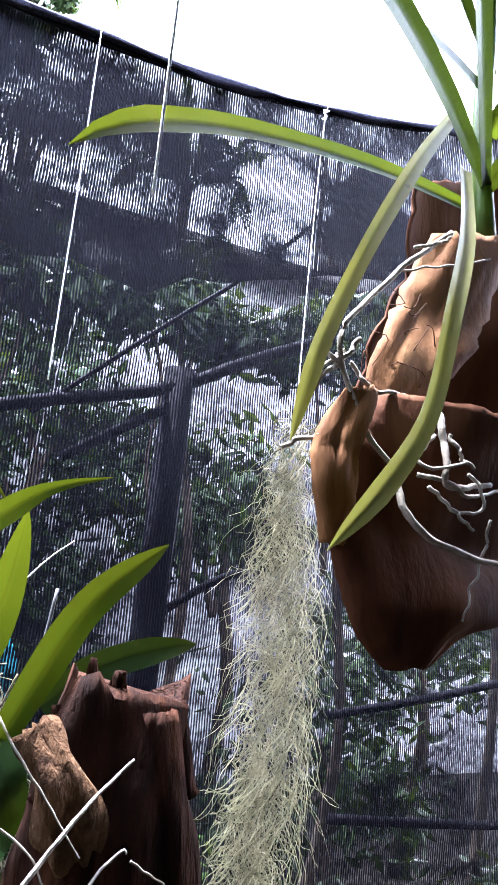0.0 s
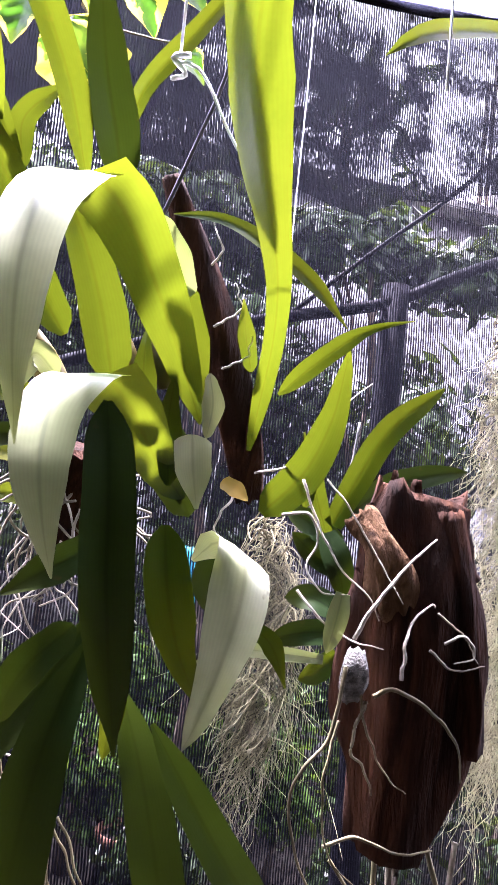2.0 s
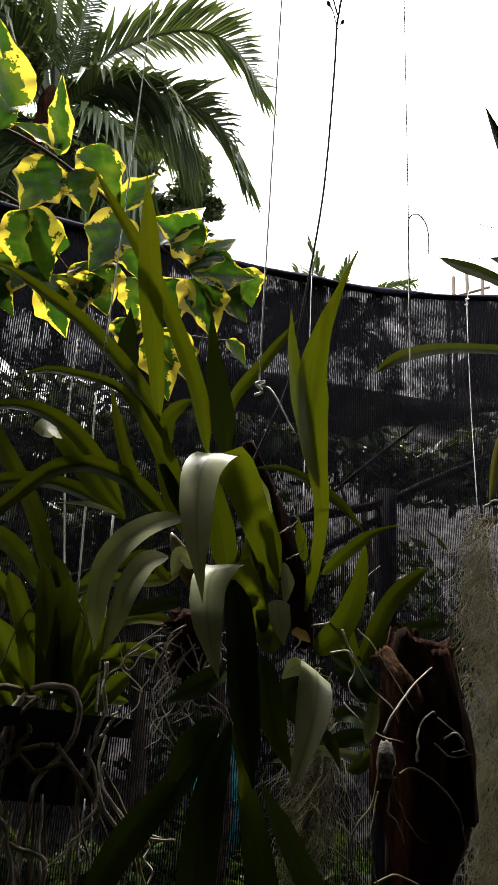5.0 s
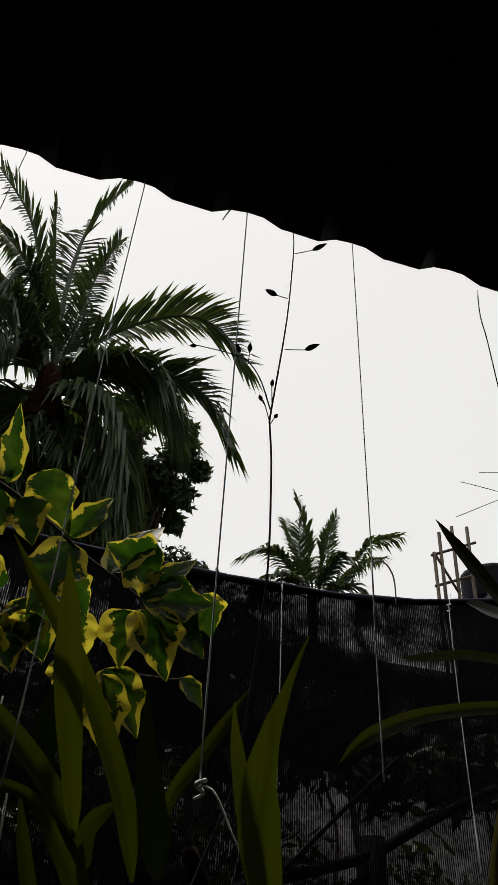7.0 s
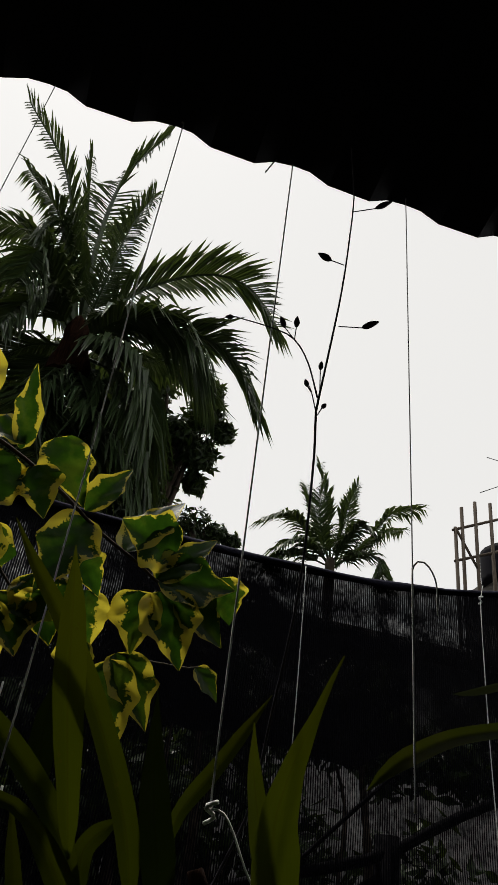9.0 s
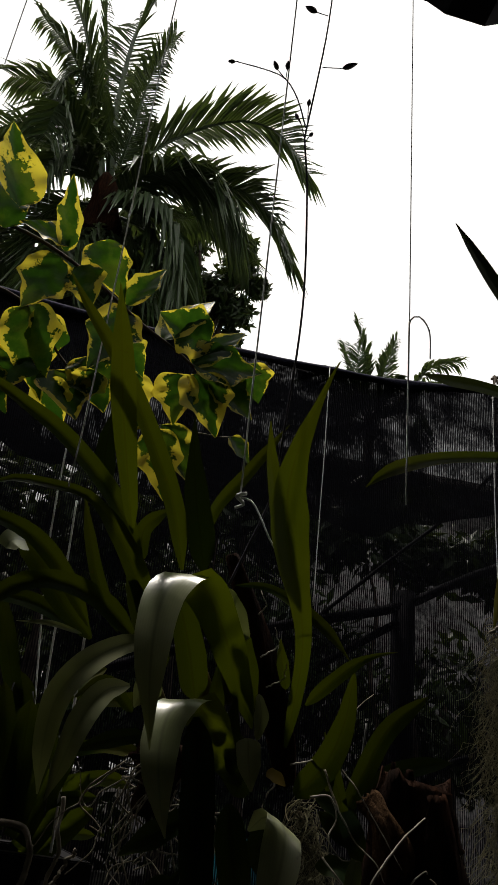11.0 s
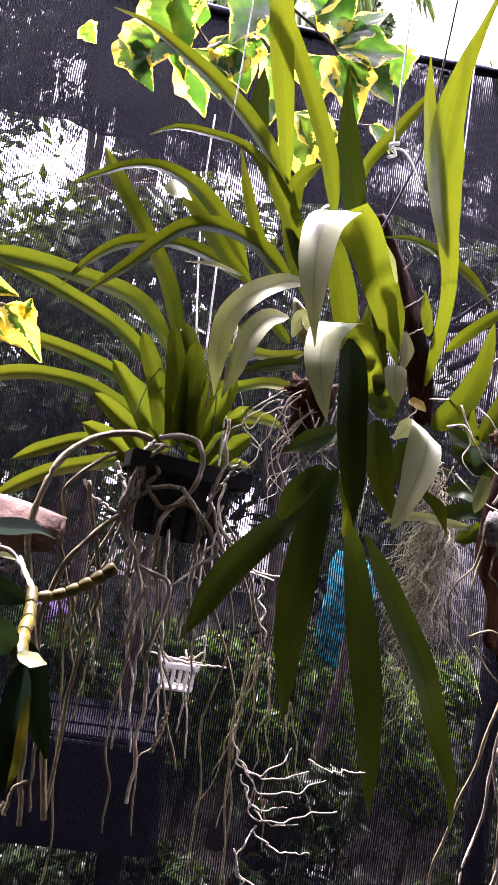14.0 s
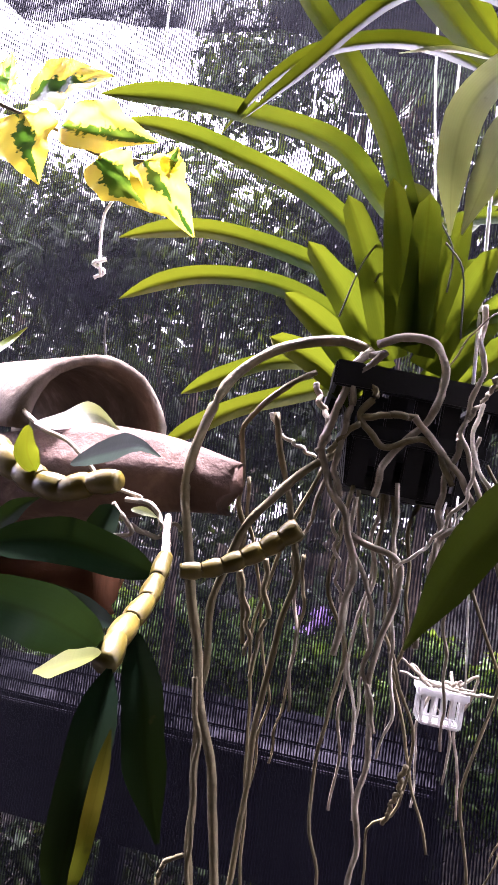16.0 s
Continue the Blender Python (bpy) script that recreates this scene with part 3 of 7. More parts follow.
# ---- cords and wires from the eave ----
def cord(name, pts, r, material, label, knot=None, loop=None, holder=None, hook=False):
    strand = tube(name, pts, r, r, material, holder or roof, n=14, sides=5, label=label)
    more = []
    if knot:
        k = Vector(knot)
        more.append(tube("knot", [k + Vector((0.006, 0, 0.006)), k + Vector((-0.005, -0.004, 0)), k + Vector((0.005, 0.003, -0.005)), k + Vector((-0.004, 0, -0.012))], 0.0022, 0.0018, material, None, n=14, sides=5))
    if hook:
        k = Vector(pts[0])
        more.append(tube("hook", [k + Vector((-0.009, -0.004, 0.012)), k + Vector((0.002, -0.002, 0.010)), k + Vector((0.008, 0, 0.002)), k + Vector((0, 0, -0.008)), k + Vector((-0.006, 0.002, 0.0)), k + Vector((0.004, 0.004, 0.014))], 0.0014, 0.0012, STRING, None, n=18, sides=5))
    if loop:
        more.append(tube("loose_end", loop, r * 1.1, r * 0.9, material, None, n=12, sides=5))
    for m_ in more:
        m_.parent = strand
    strand.matrix_parent_inverse = Matrix.Translation((holder or roof).location).inverted()


CORD = "thin white nylon cord hanging from the roof eave"
cord("cord", [(-0.239, 0.460, 2.703), (-0.245, 0.460, 2.538), (-0.249, 0.460, 2.426), (-0.251, 0.460, 2.305)], 0.0007, STRING, CORD, hook=True)
cord("cord", [(-0.057, 0.455, 2.689), (-0.062, 0.455, 2.333), (-0.063, 0.455, 2.070), (-0.066, 0.455, 1.824), (-0.068, 0.455, 1.768)], 0.0009, STRING, CORD, knot=(-0.056, 0.455, 2.683), hook=True)
cord("cord", [(0.112, 0.462, 2.680), (0.110, 0.462, 2.138), (0.109, 0.462, 1.891), (0.109, 0.462, 1.791)], 0.0011, STRING, CORD + " with a knotted end", knot=(0.109, 0.462, 1.791), loop=[(0.109, 0.462, 1.791), (0.120, 0.460, 1.789), (0.129, 0.455, 1.775), (0.140, 0.450, 1.751), (0.150, 0.450, 1.736)])
cord("cord", [(0.073, 0.462, 2.633), (0.083, 0.462, 2.661), (0.098, 0.462, 2.693), (0.111, 0.462, 2.693)], 0.0012, WIRE, "short bent wire hooked through the roof edge")
cord("cord", [(0.293, 0.456, 2.703), (0.295, 0.456, 2.291), (0.296, 0.456, 2.059), (0.296, 0.456, 1.937)], 0.0008, STRING, CORD, hook=True)
cord("wire", [(0.295, 0.455, 2.055), (0.295, 0.455, 1.936), (0.295, 0.455, 1.867), (0.295, 0.455, 1.814)], 0.0010, STRING, "thicker pale wire with a free end", loop=[(0.295, 0.455, 2.052), (0.300, 0.455, 2.063), (0.309, 0.450, 2.061), (0.320, 0.450, 2.043), (0.321, 0.450, 2.005)])
cord("wire", [(0.524, 0.460, 2.631), (0.520, 0.460, 2.567), (0.524, 0.460, 2.516), (0.528, 0.460, 2.396)], 0.0010, WIRE, "thin dark kinked wire at the roof edge")
cord("cord", [(0.390, 1.080, 2.345), (0.390, 1.080, 2.150), (0.388, 1.080, 1.960), (0.386, 1.075, 1.830)], 0.0011, STRING, "white cord tied to the top of the fence", holder=fence)
cord("cord", [(0.782, 1.080, 2.395), (0.768, 1.070, 2.360), (0.735, 1.020, 2.100), (0.683, 0.930, 1.825)], 0.0010, STRING, "white cord tied to the fence holding grey moss", holder=fence, knot=(0.766, 1.068, 2.358))
cord("cord", [(-0.417, 0.780, 1.982), (-0.412, 0.780, 1.862), (-0.409, 0.780, 1.776), (-0.405, 0.780, 1.738)], 0.0016, STRING, "white cord with a loose end before the cloth", knot=(-0.409, 0.780, 1.772))
cord("cord", [(-0.349, 0.615, 1.584), (-0.362, 0.618, 1.563), (-0.361, 0.619, 1.531), (-0.356, 0.619, 1.504)], 0.0016, STRING, "short white cord with a frayed end", knot=(-0.359, 0.619, 1.515))
cord("cord", [(-0.024, 0.600, 1.656), (-0.021, 0.600, 1.558), (-0.019, 0.600, 1.467), (-0.018, 0.600, 1.432)], 0.0016, STRING, CORD)
cord("cord", [(-0.092, 0.700, 1.922), (-0.091, 0.700, 1.826), (-0.083, 0.700, 1.717), (-0.050, 0.680, 1.455)], 0.0013, STRING, CORD)
cord("cord", [(-0.062, 0.600, 1.802), (-0.059, 0.600, 1.731), (-0.057, 0.600, 1.648), (-0.054, 0.600, 1.559)], 0.0013, STRING, CORD)
cord("wire", [(-0.333, 0.600, 1.466), (-0.337, 0.610, 1.445), (-0.336, 0.618, 1.426)], 0.0009, WIRE, "thin dark wire holding the clay tile")

# ---- flower stalk with buds ----
st = thing("flower_stalk", (0.113, 0.500, 1.702), "thin purple flower stalk with small pointed buds", "plant")
STALK_EYE, STALK_K = Vector((-0.057, -0.223, 1.684)), 0.54


def on_stalk(*p):
    """The stalk leans out from the orchid, well in front of the cords."""
    return tuple(STALK_EYE + (Vector(p) - STALK_EYE) * STALK_K)


tube("stem", [(0.113, 0.500, 1.702), (0.128, 0.480, 1.749), (0.140, 0.450, 1.796), (0.136, 0.400, 1.860), (0.118, 0.300, 1.928), (0.088, 0.200, 1.972)] + [on_stalk(*p) for p in ((0.174, 0.455, 2.225), (0.175, 0.450, 2.246), (0.184, 0.420, 2.390), (0.185, 0.400, 2.497), (0.183, 0.390, 2.548), (0.172, 0.380, 2.632))], 0.0015, 0.0005, STALK, st, n=44)
tube("branch", [on_stalk(*p) for p in ((0.173, 0.450, 2.242), (0.154, 0.440, 2.283), (0.131, 0.430, 2.303), (0.102, 0.430, 2.310), (0.056, 0.430, 2.310))], 0.0007, 0.0004, STALK, st, n=14)
tube("branch", [on_stalk(*p) for p in ((0.174, 0.455, 2.225), (0.164, 0.450, 2.251), (0.158, 0.450, 2.259))], 0.0005, 0.0004, STALK, st, n=6)


def bud(stem, at, tip, r):
    holder = tube("bud_stem", [stem, at], 0.0004, 0.0004, STALK, st, n=4, sides=5)
    a, b = Vector(at), Vector(tip)
    v, f = [], []
    ring, n = 8, 8
    ax = (b - a)
    up = ax.cross(Vector((0.2, 1, 0.1))).normalized()
    sd = ax.cross(up).normalized()
    for i in range(n + 1):
        g = i / n
        rad = r * math.sin(math.pi * min(g * 1.0, 1)) ** 0.8 * (1.15 - 0.5 * g) + 0.0003
        for k in range(ring):
            w = 2 * math.pi * k / ring
            v.append(tuple(a + ax * g + (up * math.cos(w) + sd * math.sin(w)) * rad))
    for i in range(n):
        for k in range(ring):
            k2 = (k + 1) % ring
            f.append((i * ring + k, i * ring + k2, (i + 1) * ring + k2, (i + 1) * ring + k))
    link("bud", v, f, STALK, holder)


for a, b, c, r in (
        ((0.186, 0.395, 2.520), (0.214, 0.390, 2.534), (0.239, 0.390, 2.561), 0.0036),
        ((0.182, 0.410, 2.431), (0.165, 0.410, 2.432), (0.146, 0.410, 2.438), 0.0040),
        ((0.183, 0.420, 2.334), (0.213, 0.420, 2.343), (0.236, 0.420, 2.362), 0.0038),
        ((0.131, 0.430, 2.303), (0.119, 0.430, 2.316), (0.112, 0.430, 2.332), 0.0032),
        ((0.132, 0.430, 2.301), (0.133, 0.430, 2.322), (0.133, 0.430, 2.340), 0.0032),
        ((0.060, 0.430, 2.311), (0.056, 0.430, 2.309), (0.046, 0.430, 2.306), 0.0024),
        ((0.175, 0.450, 2.255), (0.174, 0.450, 2.285), (0.175, 0.450, 2.299), 0.0026),
        ((0.165, 0.450, 2.247), (0.160, 0.450, 2.254), (0.156, 0.450, 2.264), 0.0026),
        ((0.176, 0.455, 2.221), (0.181, 0.455, 2.233), (0.186, 0.455, 2.241), 0.0024)):
    bud(on_stalk(*a), on_stalk(*b), on_stalk(*c), r * 0.58)
settle(st)

# ---- strap-leaved orchid on a hanging slab ----
og = thing("orchid", (0.165, 0.520, 1.550), "large strap-leaved orchid with glossy green leaves on a hanging wood slab", "orchid")
# the slab
def slab(name, pts, r, material, parent, seed, flat=0.6, label="", rugged=0.35, n=22, ring=18, split=True):
    """A piece of rough bark or wood along a line, flattened, with grooves and a ragged top."""
    c = curve_points(pts, n)
    v, f = [], []
    for i, q in enumerate(c):
        g = i / n
        tg = (c[min(i + 1, n)] - c[max(i - 1, 0)]).normalized()
        sx = tg.cross(Vector((0, 1, 0))).normalized()
        sy = tg.cross(sx).normalized()
        rad = r(g)
        for k in range(ring):
            w = 2 * math.pi * k / ring
            d = 1 + rugged * noise.noise(Vector((math.cos(w) * 1.6 + seed, math.sin(w) * 1.6, g * 2.2))) + 0.5 * rugged * noise.noise(Vector((w * 3.0 + seed, 0.0, g * 3.5)))
            end = rad * 0.55 * noise.noise(Vector((w * 2.5, seed * 1.7, 0.0))) if (split and i in (0, n)) else 0.0
            v.append(tuple(q + sx * (math.cos(w) * rad * d) + sy * (math.sin(w) * rad * d * flat) + tg * end))
    for i in range(n):
        for k in range(ring):
            k2 = (k + 1) % ring
            f.append((i * ring + k, i * ring + k2, (i + 1) * ring + k2, (i + 1) * ring + k))
    f.append(tuple(reversed(range(ring))))
    f.append(tuple(n * ring + k for k in range(ring)))
    return link(name, v, f, material, parent, label)


slab("slab", [(0.123, 0.550, 1.752), (0.145, 0.550, 1.702), (0.174, 0.550, 1.627), (0.199, 0.560, 1.567), (0.213, 0.570, 1.517)], lambda g: 0.009 + 0.009 * math.sin(g * 3.0), BARK, og, 3.0, label="dark rough wood slab")
slab("slab", [(0.074, 0.560, 1.541), (0.078, 0.570, 1.503), (0.070, 0.580, 1.476)], lambda g: 0.03 - 0.012 * g, BARK, og, 8.0)


def bulb(parent, a, b, r, material=BULB):
    a, b = Vector(a), Vector(b)
    v, f = [], []
    ring, n = 12, 10
    ax = b - a
    up = ax.cross(Vector((0.2, 1, 0.1))).normalized()
    sd = ax.cross(up).normalized()
    for i in range(n + 1):
        g = i / n
        rad = r * math.sin(math.pi * (0.16 + 0.83 * g)) ** 0.75 + 0.0006
        for k in range(ring):
            w = 2 * math.pi * k / ring
            v.append(tuple(a + ax * g + (up * math.cos(w) + sd * math.sin(w)) * rad * (1 + 0.06 * math.cos(w * 5))))
    for i in range(n):
        for k in range(ring):
            k2 = (k + 1) % ring
            f.append((i * ring + k, i * ring + k2, (i + 1) * ring + k2, (i + 1) * ring + k))
    f.append(tuple(reversed(range(ring))))
    f.append(tuple(n * ring + k for k in range(ring)))
    link("pseudobulb", v, f, material, parent, "swollen green pseudobulb")


bulb(og, (0.129, 0.500, 1.586), (0.118, 0.500, 1.640), 0.009)
bulb(og, (0.110, 0.500, 1.558), (0.094, 0.500, 1.625), 0.010)
bulb(og, (0.067, 0.510, 1.562), (0.032, 0.510, 1.622), 0.010)

# leaves: folded over, standing, arching and hanging
blade([(0.154, 0.500, 1.565), (0.129, 0.480, 1.612), (0.102, 0.455, 1.655), (0.080, 0.435, 1.681), (0.061, 0.415, 1.689)], 0.0419, LEAF, og, shape=(0.2, 0.55, 0.85, 0.97, 1), keel=0.2, wdir=(1, 0, 0.25), seed=0)
blade([(0.068, 0.420, 1.692), (0.051, 0.410, 1.685), (0.037, 0.395, 1.664), (0.031, 0.378, 1.627), (0.032, 0.365, 1.583), (0.039, 0.358, 1.531)], 0.0376, LEAF_PALE_SHEEN, og, shape=(1, 1, 1, 0.92, 0.68, 0.3, 0.02), keel=0.12, wdir=(1, 0, 0.12), label="glossy leaf folded over, sky sheen put into its pale colour", seed=1)
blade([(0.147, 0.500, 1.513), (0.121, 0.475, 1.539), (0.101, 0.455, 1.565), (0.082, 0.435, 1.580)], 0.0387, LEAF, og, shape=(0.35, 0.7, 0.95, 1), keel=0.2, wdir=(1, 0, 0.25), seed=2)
blade([(0.083, 0.435, 1.581), (0.068, 0.420, 1.576), (0.055, 0.405, 1.559), (0.051, 0.390, 1.528), (0.056, 0.382, 1.495), (0.063, 0.378, 1.469)], 0.0355, LEAF_PALE_SHEEN, og, shape=(1, 1, 1, 0.95, 0.75, 0.4, 0.03), keel=0.12, wdir=(1, 0, 0.12), label="glossy leaf folded over, sky sheen put into its pale colour", seed=3)
blade([(0.085, 0.432, 1.565), (0.089, 0.412, 1.517), (0.092, 0.402, 1.466), (0.098, 0.398, 1.422), (0.105, 0.396, 1.378)], 0.0320, LEAF_DARK_SHADED, og, shape=(0.6, 0.9, 1, 0.9, 0.65, 0.03), keel=0.2, seed=4)
blade([(0.089, 0.425, 1.433), (0.072, 0.412, 1.386), (0.062, 0.402, 1.335), (0.058, 0.395, 1.273), (0.062, 0.388, 1.197)], 0.0335, LEAF_DARK_SHADED, og, shape=(0.35, 0.75, 0.95, 1, 0.9, 0.6, 0.04), wave=0.05, keel=0.15, seed=5)
blade([(0.116, 0.480, 1.395), (0.138, 0.505, 1.337), (0.158, 0.518, 1.267), (0.176, 0.522, 1.191), (0.189, 0.515, 1.084)], 0.0345, LEAF_DARK_SHADED, og, shape=(0.35, 0.8, 1, 1, 0.8, 0.05), wave=0.04, seed=6)
blade([(0.137, 0.470, 1.374), (0.182, 0.482, 1.304), (0.222, 0.497, 1.244), (0.252, 0.520, 1.183), (0.277, 0.520, 1.119), (0.279, 0.520, 1.078)], 0.0310, LEAF_DARK_SHADED, og, shape=(0.4, 0.85, 1, 0.9, 0.6, 0.04), wave=0.04, seed=7)
blade([(0.098, 0.490, 1.439), (0.065, 0.475, 1.389), (0.028, 0.460, 1.353), (-0.006, 0.450, 1.311), (-0.038, 0.445, 1.247)], 0.0314, LEAF_DARK_SHADED, og, shape=(0.3, 0.6, 0.9, 1, 0.8, 0.05), twist=0.3, wave=0.08, seed=8)
blade([(0.150, 0.462, 1.476), (0.162, 0.448, 1.490), (0.174, 0.430, 1.484), (0.171, 0.418, 1.457), (0.160, 0.408, 1.423), (0.149, 0.402, 1.396), (0.141, 0.400, 1.380)], 0.0400, LEAF_PALE_SHEEN, og, shape=(0.25, 0.6, 1, 0.98, 0.85, 0.62, 0.42, 0.2), keel=0.22, wdir=(0.82, 0, -0.5), label="pale glossy leaf folded forward, sheen put into its colour too", seed=9)
blade([(0.133, 0.475, 1.496), (0.136, 0.465, 1.461), (0.146, 0.460, 1.421), (0.163, 0.455, 1.386)], 0.0305, LEAF, og, shape=(0.7, 1, 0.95, 0.6, 0.04), seed=10)
blade([(0.198, 0.530, 1.553), (0.201, 0.520, 1.594), (0.200, 0.500, 1.630), (0.192, 0.475, 1.663), (0.177, 0.450, 1.694), (0.153, 0.410, 1.734), (0.138, 0.375, 1.773), (0.138, 0.345, 1.808), (0.147, 0.325, 1.844), (0.154, 0.315, 1.868), (0.162, 0.310, 1.888)], 0.0440, LEAF, og, shape=(0.3, 0.34, 0.38, 0.44, 0.58, 0.86, 1, 0.76, 0.42, 0.16, 0.03), n=40, keel=0.22, face=(0.05, -1, 0.1), seed=11)
blade([(0.182, 0.470, 1.703), (0.155, 0.442, 1.749), (0.135, 0.412, 1.787), (0.122, 0.390, 1.815), (0.114, 0.372, 1.843)], 0.0230, LEAF, og, shape=(0.3, 0.8, 1, 0.7, 0.05), n=24, keel=0.1, face=(0.15, -1, 0.1), seed=12)
blade([(0.004, 0.490, 1.741), (-0.012, 0.450, 1.788), (-0.030, 0.410, 1.846), (-0.043, 0.370, 1.898), (-0.054, 0.335, 1.939)], 0.0258, LEAF, og, shape=(0.4, 0.7, 0.95, 1, 0.75, 0.03), keel=0.3, seed=13)
blade([(0.061, 0.490, 1.711), (0.043, 0.470, 1.766), (0.012, 0.450, 1.823), (-0.020, 0.430, 1.870), (-0.052, 0.410, 1.909), (-0.082, 0.395, 1.941), (-0.107, 0.385, 1.974)], 0.0223, LEAF, og, shape=(0.6, 0.9, 1, 0.95, 0.85, 0.6, 0.05), keel=0.35, seed=14)
blade([(0.018, 0.500, 1.723), (-0.022, 0.490, 1.777), (-0.080, 0.480, 1.829), (-0.126, 0.470, 1.854), (-0.171, 0.460, 1.874), (-0.208, 0.455, 1.881)], 0.0225, LEAF, og, shape=(0.5, 0.9, 1, 0.9, 0.6, 0.05), keel=0.35, seed=15)
blade([(0.041, 0.500, 1.637), (0.021, 0.500, 1.692), (-0.010, 0.490, 1.738), (-0.045, 0.485, 1.771), (-0.088, 0.480, 1.776), (-0.126, 0.478, 1.775), (-0.151, 0.478, 1.761)], 0.0253, LEAF, og, shape=(0.5, 0.9, 1, 0.85, 0.45, 0.5, 0.45, 0.05), keel=0.3, seed=16)
blade([(-0.023, 0.515, 1.645), (-0.055, 0.510, 1.690), (-0.092, 0.505, 1.724), (-0.132, 0.500, 1.738), (-0.166, 0.500, 1.735), (-0.194, 0.500, 1.721), (-0.226, 0.500, 1.703)], 0.0210, LEAF, og, shape=(0.5, 0.9, 1, 0.9, 0.7, 0.55, 0.1), keel=0.3, seed=17)
blade([(0.028, 0.500, 1.633), (-0.014, 0.500, 1.668), (-0.055, 0.495, 1.681), (-0.092, 0.490, 1.675), (-0.121, 0.485, 1.651), (-0.151, 0.480, 1.616), (-0.191, 0.475, 1.575)], 0.0231, LEAF, og, shape=(0.6, 1, 1, 0.9, 0.7, 0.55, 0.05), keel=0.3, seed=18)
blade([(-0.018, 0.525, 1.634), (-0.054, 0.520, 1.666), (-0.088, 0.520, 1.709), (-0.106, 0.515, 1.725)], 0.0292, LEAF, og, shape=(0.5, 0.8, 1, 0.95), keel=0.2, seed=19)
blade([(-0.103, 0.515, 1.723), (-0.114, 0.505, 1.719), (-0.119, 0.500, 1.708)], 0.0273, LEAF_PALE_SHEEN, og, shape=(1, 1, 0.7), keel=0.1, label="pale rolled leaf end", seed=20)
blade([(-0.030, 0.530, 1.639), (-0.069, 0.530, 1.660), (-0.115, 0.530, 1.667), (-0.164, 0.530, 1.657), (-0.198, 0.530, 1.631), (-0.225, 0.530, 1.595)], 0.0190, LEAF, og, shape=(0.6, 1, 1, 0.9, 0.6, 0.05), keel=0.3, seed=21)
blade([(-0.028, 0.505, 1.635), (-0.060, 0.500, 1.640), (-0.093, 0.500, 1.638)], 0.0068, LEAF_PALE_SHEEN, og, shape=(0.6, 1, 0.1), seed=22)
blade([(0.042, 0.485, 1.633), (0.014, 0.475, 1.626), (-0.017, 0.463, 1.604), (-0.039, 0.455, 1.572), (-0.044, 0.450, 1.530), (-0.041, 0.450, 1.489)], 0.0264, LEAF_PALE_SHEEN, og, shape=(0.5, 0.8, 1, 1, 0.7, 0.05), keel=0.15, label="leaf arching down, sunlight put into its pale colour", seed=23)
blade([(0.025, 0.475, 1.589), (0.002, 0.462, 1.580), (-0.015, 0.450, 1.553), (-0.025, 0.442, 1.518), (-0.034, 0.438, 1.485)], 0.0231, LEAF_PALE_SHEEN, og, shape=(0.55, 1, 1, 0.8, 0.05), keel=0.15, label="leaf arching down, sunlight put into its pale colour", seed=24)
blade([(0.085, 0.500, 1.716), (0.076, 0.490, 1.749), (0.067, 0.485, 1.780), (0.058, 0.480, 1.825), (0.050, 0.475, 1.883)], 0.0323, LEAF_DARK_SHADED, og, shape=(0.7, 1, 0.8, 0.4, 0.02), keel=0.3, seed=25)
blade([(0.086, 0.510, 1.762), (0.093, 0.505, 1.792), (0.121, 0.500, 1.834), (0.166, 0.500, 1.906)], 0.0151, LEAF, og, shape=(0.7, 1, 0.9, 0.05), keel=0.3, seed=26)
blade([(0.121, 0.500, 1.706), (0.154, 0.500, 1.709), (0.184, 0.490, 1.695), (0.219, 0.480, 1.669), (0.245, 0.475, 1.640)], 0.0147, LEAF, og, shape=(0.3, 0.7, 1, 1, 0.05), seed=27)
blade([(0.217, 0.530, 1.597), (0.236, 0.520, 1.618), (0.265, 0.510, 1.644), (0.284, 0.505, 1.654), (0.308, 0.500, 1.661)], 0.0152, LEAF, og, shape=(0.6, 1, 1, 0.4, 0.05), seed=28)
blade([(0.217, 0.545, 1.508), (0.245, 0.535, 1.542), (0.261, 0.530, 1.582), (0.266, 0.525, 1.618), (0.267, 0.520, 1.639)], 0.0307, LEAF, og, shape=(0.9, 1, 0.85, 0.6, 0.15), seed=29)
blade([(0.253, 0.550, 1.516), (0.255, 0.550, 1.545), (0.247, 0.550, 1.574)], 0.0142, LEAF, og, shape=(0.8, 1, 0.1), seed=30)
blade([(0.193, 0.525, 1.610), (0.185, 0.520, 1.636), (0.180, 0.516, 1.660)], 0.0148, LEAF, og, shape=(0.7, 1, 0.1), seed=31)
blade([(0.142, 0.462, 1.554), (0.143, 0.456, 1.534), (0.147, 0.452, 1.508)], 0.0245, LEAF_PALE_SHEEN, og, shape=(0.9, 1, 0.1), keel=0.1, seed=32)
blade([(0.112, 0.485, 1.698), (0.123, 0.487, 1.674), (0.134, 0.490, 1.646)], 0.0203, LEAF_PALE_SHEEN, og, shape=(0.5, 1, 0.9), keel=0.2, seed=33)
blade([(0.131, 0.490, 1.657), (0.144, 0.495, 1.617), (0.156, 0.500, 1.583)], 0.0203, LEAF, og, shape=(0.9, 1, 0.3), keel=0.2, seed=34)
blade([(0.153, 0.480, 1.597), (0.156, 0.475, 1.576), (0.153, 0.472, 1.553)], 0.0151, LEAF_PALE_SHEEN, og, shape=(0.5, 1, 0.4), keel=0.15, seed=35)
